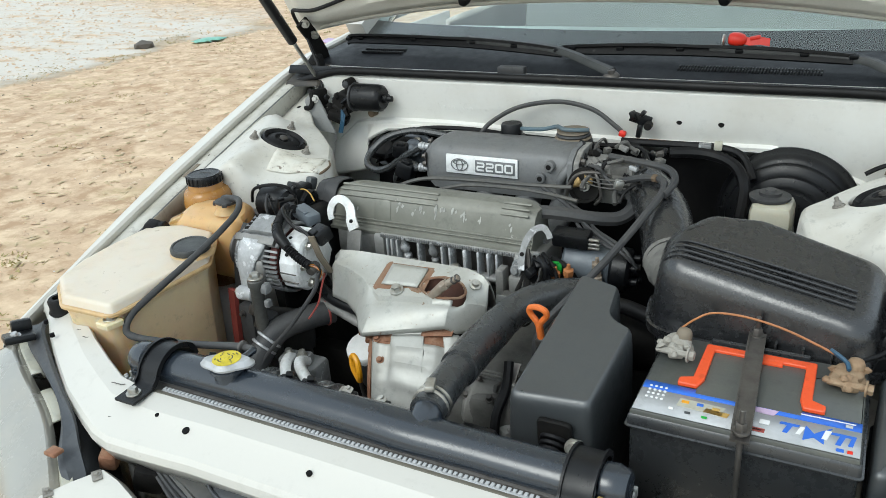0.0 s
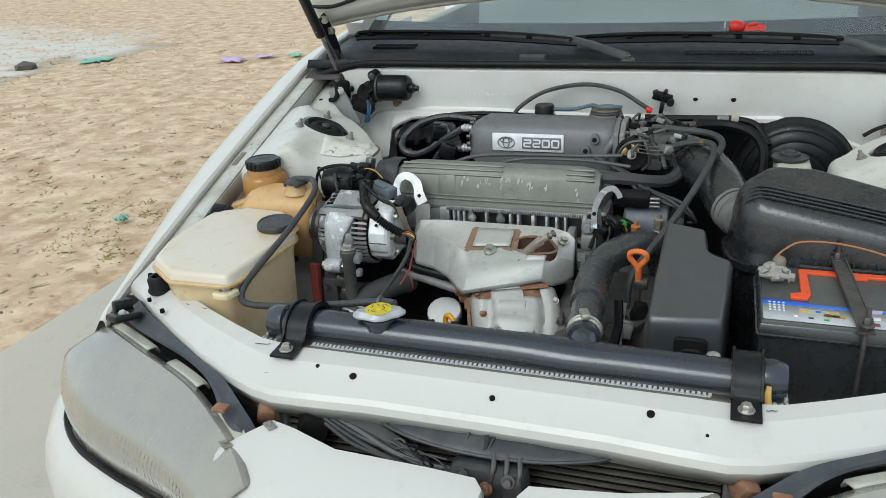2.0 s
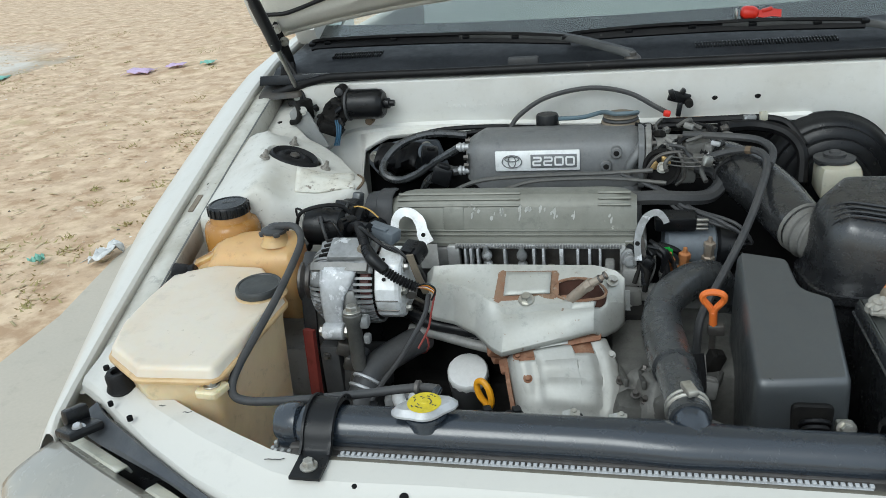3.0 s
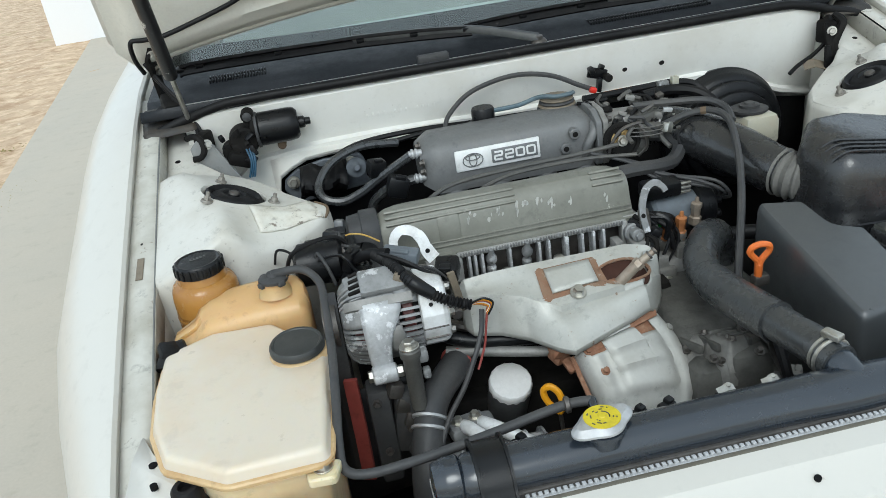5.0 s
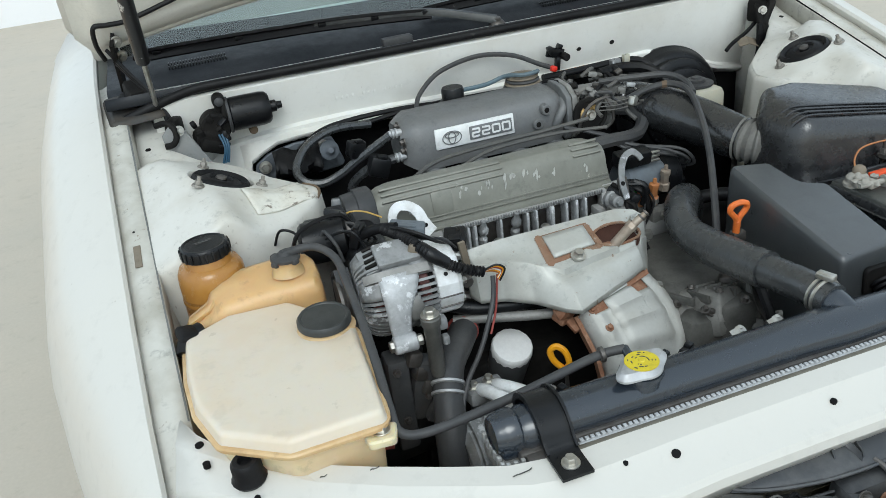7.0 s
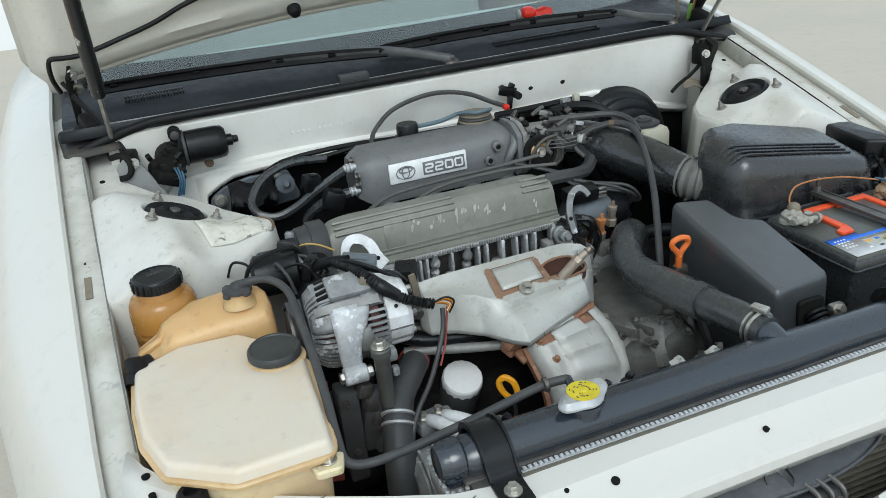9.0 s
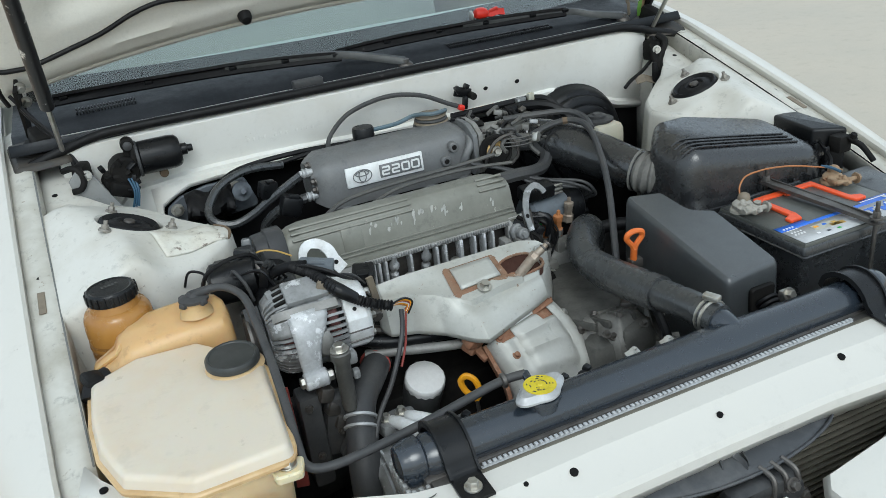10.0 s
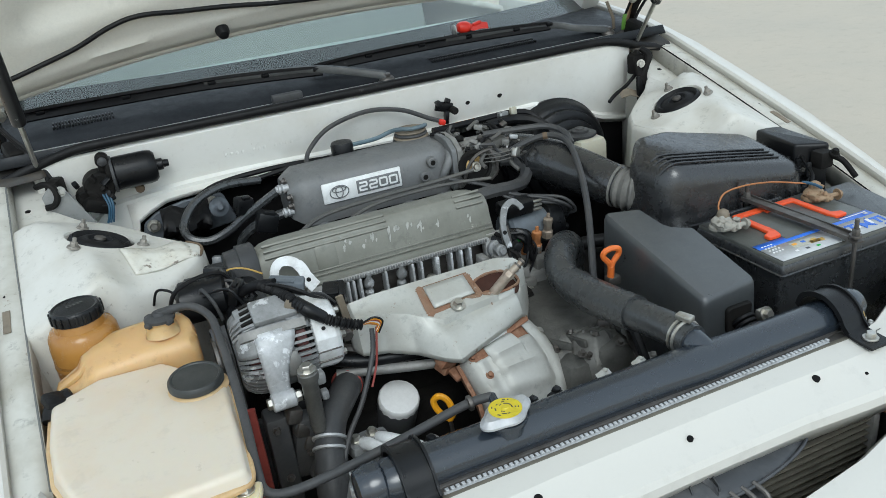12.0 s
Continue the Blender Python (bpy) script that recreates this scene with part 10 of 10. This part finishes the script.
cover = part("casting", bm, TRANS_PALE, t)
for k in range(3):
    bm = bmesh.new()
    rbox(bm, (0, 0, 0), (0.046, 0.0045, 0.006), 0.0015)
    placed(bm, Matrix.Translation((0.090, 0.292, 0.686)) @ turn(-14, 16, 20) @ Matrix.Translation((-0.002, -0.014 + 0.014 * k, 0.0155)))
    part("rib", bm, TRANS_PALE, cover)
for x, y in ((-0.024, -0.022), (0.028, -0.018), (0.022, 0.024), (-0.022, 0.026)):
    bm = bmesh.new()
    m = Matrix.Translation((0.090, 0.292, 0.686)) @ turn(-14, 16, 20)
    bolt(bm, m @ Vector((x, y, 0.012)), m.to_3x3() @ Vector((0, 0, 1)), 0.0042, 0.006)
    part("bolt", bm, STEEL_DARK, cover)
cable("transmission_hose", "black hose and clip below the upper hose", [(0.125, 0.27, 0.75), (0.128, 0.25, 0.72), (0.125, 0.22, 0.69), (0.13, 0.20, 0.64)], 0.007, RUBBER, 0.0, "hose")
for k in range(8):
    p = vec((rr.uniform(0.12, 0.165), rr.uniform(0.22, 0.34), rr.uniform(0.62, 0.735)))
    connector("dusty_fitting", "dusty fitting beside the dipstick tube", p, (rr.uniform(0.015, 0.03), rr.uniform(0.015, 0.03), rr.uniform(0.015, 0.035)), (STEEL_DARK, ALU_DULL, DARK)[k % 3], (rr.uniform(-20, 20), rr.uniform(-20, 20), rr.uniform(0, 90)), "fitting")
for k in range(10):
    p = vec((rr.uniform(-0.30, -0.19), rr.uniform(0.14, 0.26), rr.uniform(0.60, 0.68)))
    connector("dusty_fitting", "grimy fitting low behind the radiator", p, (rr.uniform(0.015, 0.035), rr.uniform(0.015, 0.03), rr.uniform(0.015, 0.035)), (ALU_DULL, DARK, STEEL_DARK)[k % 3], (rr.uniform(-20, 20), rr.uniform(-20, 20), rr.uniform(0, 90)), "fitting")

rr = random.Random(91)
for k in range(9):                                           # loose wires round the pump and the engine's end
    a = vec((rr.uniform(-0.47, -0.37), rr.uniform(0.46, 0.54), rr.uniform(0.830, 0.850)))
    b = a + vec((rr.uniform(-0.05, 0.06), rr.uniform(-0.05, 0.06), rr.uniform(-0.04, 0.01)))
    cable("loose_wire", "thin black wire looping beside the pump", [a, a.lerp(b, 0.3) + vec((rr.uniform(-0.01, 0.01), 0.004, rr.uniform(0.004, 0.014))), a.lerp(b, 0.7) + vec((0, -0.006, rr.uniform(0.002, 0.012))), b - vec((0, 0, 0.02))], rr.uniform(0.0016, 0.0030), (RUBBER, BLACK, RUBBER_GREY)[k % 3], 0.0, "wire")
cable("loose_wire", "thin yellowed wire over the engine's end", [(-0.400, 0.510, 0.852), (-0.380, 0.508, 0.858), (-0.360, 0.500, 0.856), (-0.340, 0.485, 0.848)], 0.0013, YELLOWED, 0.0, "wire")
t = thing("shift_bracket", (0.128, 0.26, 0.69), "dark folded stay beside the transmission", "bracket")
bm = bmesh.new()
strip(bm, [(0.128, 0.285, 0.738), (0.128, 0.262, 0.722), (0.126, 0.245, 0.695), (0.136, 0.232, 0.665)], (1, 0.2, 0), 0.016, 0.003)
part("stay", bm, STEEL_DARK, t)
bm = bmesh.new()
bolt(bm, (0.127, 0.256, 0.716), (0, -0.7, 0.7), 0.004, 0.006)
part("bolt", bm, STEEL, t)
t = thing("shift_housing", (0.055, 0.30, 0.66), "grey cast housing beside the lower heat shield", "housing")
bm = bmesh.new()
lathe(bm, (0.052, 0.322, 0.640), (0.1, -0.35, 1), [(0.040, 0), (0.042, 0.030), (0.036, 0.042), (0.020, 0.048), (0.012, 0.056), (0, 0.058)], 24)
rbox(bm, (0.075, 0.272, 0.660), (0.050, 0.045, 0.040), 0.010, turn(-20, 10, 25))
part("casting", bm, TRANS_PALE, t)
for x, y, z in ((0.085, 0.300, 0.680), (0.062, 0.262, 0.682), (0.096, 0.262, 0.676)):
    bm = bmesh.new()
    bolt(bm, (x, y, z), (0, -0.4, 1), 0.0045, 0.008)
    part("bolt", bm, STEEL_DARK, t)

# hinge corners: brackets, plates, dried leaves
for sx in (-1, 1):
    t = thing("hinge_bracket", (sx * 0.60, 0.86, 0.90), "grimy black bracket below the hood hinge", "bracket", "hinge brackets")
    bm = bmesh.new()
    rbox(bm, (sx * 0.598, 0.872, 0.925), (0.022, 0.040, 0.045), 0.006, turn(0, 0, sx * 20))
    if sx < 0:
        tube(bm, [(-0.628, 0.880, 0.938), (-0.612, 0.862, 0.944), (-0.600, 0.850, 0.938), (-0.598, 0.846, 0.922), (-0.606, 0.846, 0.910), (-0.620, 0.848, 0.908)], 0.0055, 8)
    else:
        tube(bm, [(0.61, 0.89, 0.945), (0.592, 0.865, 0.935), (0.588, 0.85, 0.91), (0.595, 0.845, 0.885)], 0.008, 8)
    part("arm", bm, DARK, t)
    bm = bmesh.new()
    bolt(bm, (sx * 0.592, 0.85, 0.93), (-sx * 0.5, -1, 0.2), 0.006, 0.01)
    part("bolt", bm, STEEL, t)
    if sx > 0:
        bm = bmesh.new()
        strip(bm, smooth_line([(0.590, 0.846, 0.905), (0.588, 0.842, 0.880), (0.592, 0.846, 0.850), (0.586, 0.850, 0.815)], 4), (1, 0.3, 0), 0.030, 0.006)
        part("rubber_flap", bm, RUBBER, t, "black rubber flap hanging in the corner")
        bm = bmesh.new()
        tube(bm, [(0.600, 0.862, 0.960), (0.612, 0.850, 0.945), (0.604, 0.846, 0.925), (0.596, 0.848, 0.905), (0.600, 0.842, 0.888)], [0.006, 0.009, 0.007, 0.010, 0.005], 8)
        part("grimy_stay", bm, DARK, t)
        continue
    bm = bmesh.new()
    prism(bm, [(0.545, 0.852), (0.604, 0.858), (0.616, 0.876), (0.622, 0.925), (0.602, 0.946), (0.580, 0.925)], [(-0.002, 0), (0.0, 0), (0.002, 0.001)], 0.004)
    placed(bm, Matrix.Translation((0, 0.852, 0)) @ Matrix(((sx, 0, 0, 0), (0, 0, -1, 0), (0, 1, 0, 0), (0, 0, 0, 1))))
    part("plate", bm, GUSSET, t, "dull grey gusset plate")
cable("washer_hose", "thin black washer hose by the hinge", [(0.60, 0.87, 0.91), (0.57, 0.87, 0.885), (0.535, 0.865, 0.870), (0.515, 0.86, 0.858)], 0.004, RUBBER, 0.0, "hose")
for line in ([(-0.676, 0.952, 1.066), (-0.650, 0.936, 1.024), (-0.622, 0.918, 0.984), (-0.590, 0.880, 0.915), (-0.569, 0.856, 0.868)], [(-0.668, 0.950, 1.045), (-0.636, 0.930, 0.995), (-0.610, 0.900, 0.950), (-0.612, 0.872, 0.930)], [(0.69, 0.955, 1.05), (0.665, 0.97, 1.0), (0.64, 0.93, 0.965), (0.60, 0.87, 0.935)]):
    bm = bmesh.new()
    tube(bm, line, 0.0034, 8)
    tagged(part("washer_tube", bm, RUBBER), "black tube running down from the hood hinge", "tube")
bm = bmesh.new()
strip(bm, [(0.655, 1.00, 0.97), (0.668, 0.985, 1.02), (0.69, 0.975, 1.07)], (1, 0.5, 0), 0.032, 0.003)
tagged(part("dried_leaf", bm, DRY_BROWN), "dried brown leaf caught in the hinge corner", "leaf")
for line, side, w in (([(0.545, 0.862, 0.868), (0.560, 0.850, 0.874), (0.580, 0.846, 0.866)], (0.2, 0.8, 0.5), 0.022), ([(0.630, 1.00, 0.965), (0.620, 0.99, 1.01), (0.600, 0.985, 1.05)], (1, 0.5, 0), 0.012)):
    bm = bmesh.new()
    strip(bm, line, side, w, 0.0015)
    tagged(part("dried_leaf", bm, TAN), "curled tan leaf caught beside the bulkhead", "leaf")
bm = bmesh.new()
strip(bm, [(0.628, 0.962, 0.985), (0.624, 0.955, 1.005), (0.628, 0.955, 1.02)], (1, 0.3, 0), 0.014, 0.001)
tagged(part("leaf", bm, LEAF), "green leaf caught in the hinge corner", "leaf")

# ---- litter and rubble on the sand ----
rnd = random.Random(4)


def pebble(bm, x, y, r):
    s = bmesh.ops.create_icosphere(bm, subdivisions=1, radius=r)["verts"]
    k = (rnd.uniform(0.7, 1.5), rnd.uniform(0.7, 1.3), rnd.uniform(0.3, 0.7))
    for v in s:
        j = 1 + rnd.uniform(-0.2, 0.2)
        v.co = Vector((v.co.x * k[0] * j + x, v.co.y * k[1] * j + y, v.co.z * k[2] * j + r * 0.15))


def pebble_mesh(n, mat_, lo, hi, seed):
    rr = random.Random(seed)
    verts, faces = [], []
    for _ in range(n):
        d = rr.random()
        x, y, r = -2.15 - d * 16.0, rr.uniform(-1.0, 4.0 + 14 * d), (lo + (hi - lo) * rr.random() ** 3) * (0.6 + 0.9 * d)
        b0 = len(verts)
        for dx, dy, dz in ((1, 0, 0.1), (0.2, 1, 0.1), (-1, 0.1, 0.1), (-0.1, -1, 0.1), (0.3, 0.3, 0.7), (-0.3, -0.2, 0.6)):
            j = rr.uniform(0.6, 1.2)
            verts.append((x + dx * r * j * 1.3, y + dy * r * j, lie(x, y) + max(-0.004, dz * r * j - 0.002)))
        for f in ((0, 1, 4), (1, 2, 5), (1, 5, 4), (2, 3, 5), (3, 0, 4), (3, 4, 5)):
            faces.append(tuple(b0 + i for i in f))
    me = bpy.data.meshes.new("rubble")
    me.from_pydata(verts, [], faces)
    me.materials.append(mat_)
    return me


tagged(new("rubble", pebble_mesh(15000, STONE, 0.004, 0.030, 1)), "loose sandy rubble and clods", "rubble", kind="stuff")
tagged(new("rubble", pebble_mesh(1500, STONE_DARK, 0.004, 0.016, 2)), "dark chips scattered on the sand", "rubble", kind="stuff")
tagged(new("rubble", pebble_mesh(700, LITTER_WHITE, 0.003, 0.014, 3)), "pale scraps scattered on the sand", "litter", kind="stuff")


def tuft_mesh(centres, seed):
    rr = random.Random(seed)
    verts, faces = [], []
    for cx, cy, s in centres:
        for _ in range(int(14 + 70 * s)):
            a, d, h = rr.uniform(0, 6.28), rr.random() ** 0.6 * s, rr.uniform(0.004, 0.018)
            x, y = cx + d * math.cos(a), cy + d * math.sin(a)
            lx, ly = rr.uniform(-0.03, 0.03), rr.uniform(-0.03, 0.03)
            b0 = len(verts)
            g = lie(x, y)
            verts += [(x - 0.006, y - 0.002, g), (x + 0.006, y + 0.002, g), (x + lx, y + ly, g + h)]
            faces.append((b0, b0 + 1, b0 + 2))
    me = bpy.data.meshes.new("dry_grass")
    me.from_pydata(verts, [], faces)
    me.materials.append(GRASS)
    return me


spots = [(-2.2 - rnd.random() * 5, 0.6 + rnd.random() * 7, rnd.uniform(0.05, 0.25)) for _ in range(34)] + [(-6.3 + rnd.uniform(-0.5, 0.5), 4 + rnd.random() * 5, rnd.uniform(0.1, 0.3)) for _ in range(14)] + [(-2.12 - 0.7 * rnd.random() ** 2, 0.6 + 3.6 * rnd.random(), rnd.uniform(0.03, 0.12)) for _ in range(48)]
tagged(new("dry_grass", tuft_mesh(spots, 5)), "sparse dry grass tufts", "grass", kind="stuff")


def scrap(name, at, size, material, label, seed):
    rr = random.Random(seed)
    b_ = bmesh.new()
    n = 7
    grid(b_, [[(at[0] + size[0] * (i / (n - 1) - 0.5) * (0.7 + 0.3 * rr.random()), at[1] + size[1] * (j / (n - 1) - 0.5) * (0.7 + 0.3 * rr.random()), 0.012 + lie(at[0], at[1]) + rr.random() * size[2]) for i in range(n)] for j in range(n)])
    tagged(part(name, b_, material, thick=0.002), label, "litter")


scrap("plastic_bag", (-6.10, 6.20, 0), (0.34, 0.36, 0.03), LITTER_GREEN, "crumpled green plastic bag lying on sand", 1)
scrap("plastic_bag", (-4.45, 6.25, 0), (0.30, 0.24, 0.03), LITTER_LILAC, "crumpled lilac plastic bag lying on sand", 2)
scrap("plastic_bag", (-4.15, 6.4, 0), (0.22, 0.16, 0.025), LITTER_LILAC, "torn lilac plastic scrap lying on sand", 3)
scrap("plastic_bag", (-2.43, 2.06, 0), (0.07, 0.06, 0.03), LITTER_GREEN, "small green plastic scrap lying on sand", 4)
bm = bmesh.new()
pebble(bm, -6.65, 5.75, 0.10)
tagged(part("stone", bm, STONE_DARK), "dark stone lying at the margin of the sand", "stone")

scrap("plastic_bag", (-2.12, 2.10, 0), (0.10, 0.22, 0.05), LITTER_WHITE, "crumpled white plastic scrap at the concrete's edge", 6)
scrap("plastic_bag", (-2.55, 4.0, 0), (0.14, 0.10, 0.04), LITTER_LILAC, "faded lilac plastic scrap on the sand", 7)
scrap("plastic_bag", (-3.84, 6.45, 0), (0.16, 0.14, 0.025), LITTER_GREEN, "small green plastic bag on the sand", 8)


def twig_mesh(n, seed):
    """Dry stalks and leaf litter lying flat."""
    rr = random.Random(seed)
    verts, faces = [], []
    for _ in range(n):
        d = rr.random()
        x, y = -2.12 - d * 10, rr.uniform(0.2, 4 + 8 * d)
        a, l, w = rr.uniform(0, 6.28), 0.008 + 0.030 * rr.random() ** 2, rr.uniform(0.003, 0.012)
        ca, sa, b0 = math.cos(a), math.sin(a), len(verts)
        for u, v, z in ((-l, -w, 0.002), (l, -w * 0.6, 0.004), (l, w * 0.6, 0.004), (-l, w, 0.002), (0, 0, w * 0.25 + 0.004)):
            verts.append((x + u * ca - v * sa, y + u * sa + v * ca, z + lie(x, y)))
        faces += [(b0, b0 + 1, b0 + 4), (b0 + 1, b0 + 2, b0 + 4), (b0 + 2, b0 + 3, b0 + 4), (b0 + 3, b0, b0 + 4)]
    me = bpy.data.meshes.new("leaf_litter")
    me.from_pydata(verts, [], faces)
    me.materials.append(LEAF_DRY)
    return me


tagged(new("leaf_litter", twig_mesh(3600, 12)), "dry leaf litter and stalks scattered on the sand", "litter", kind="stuff")
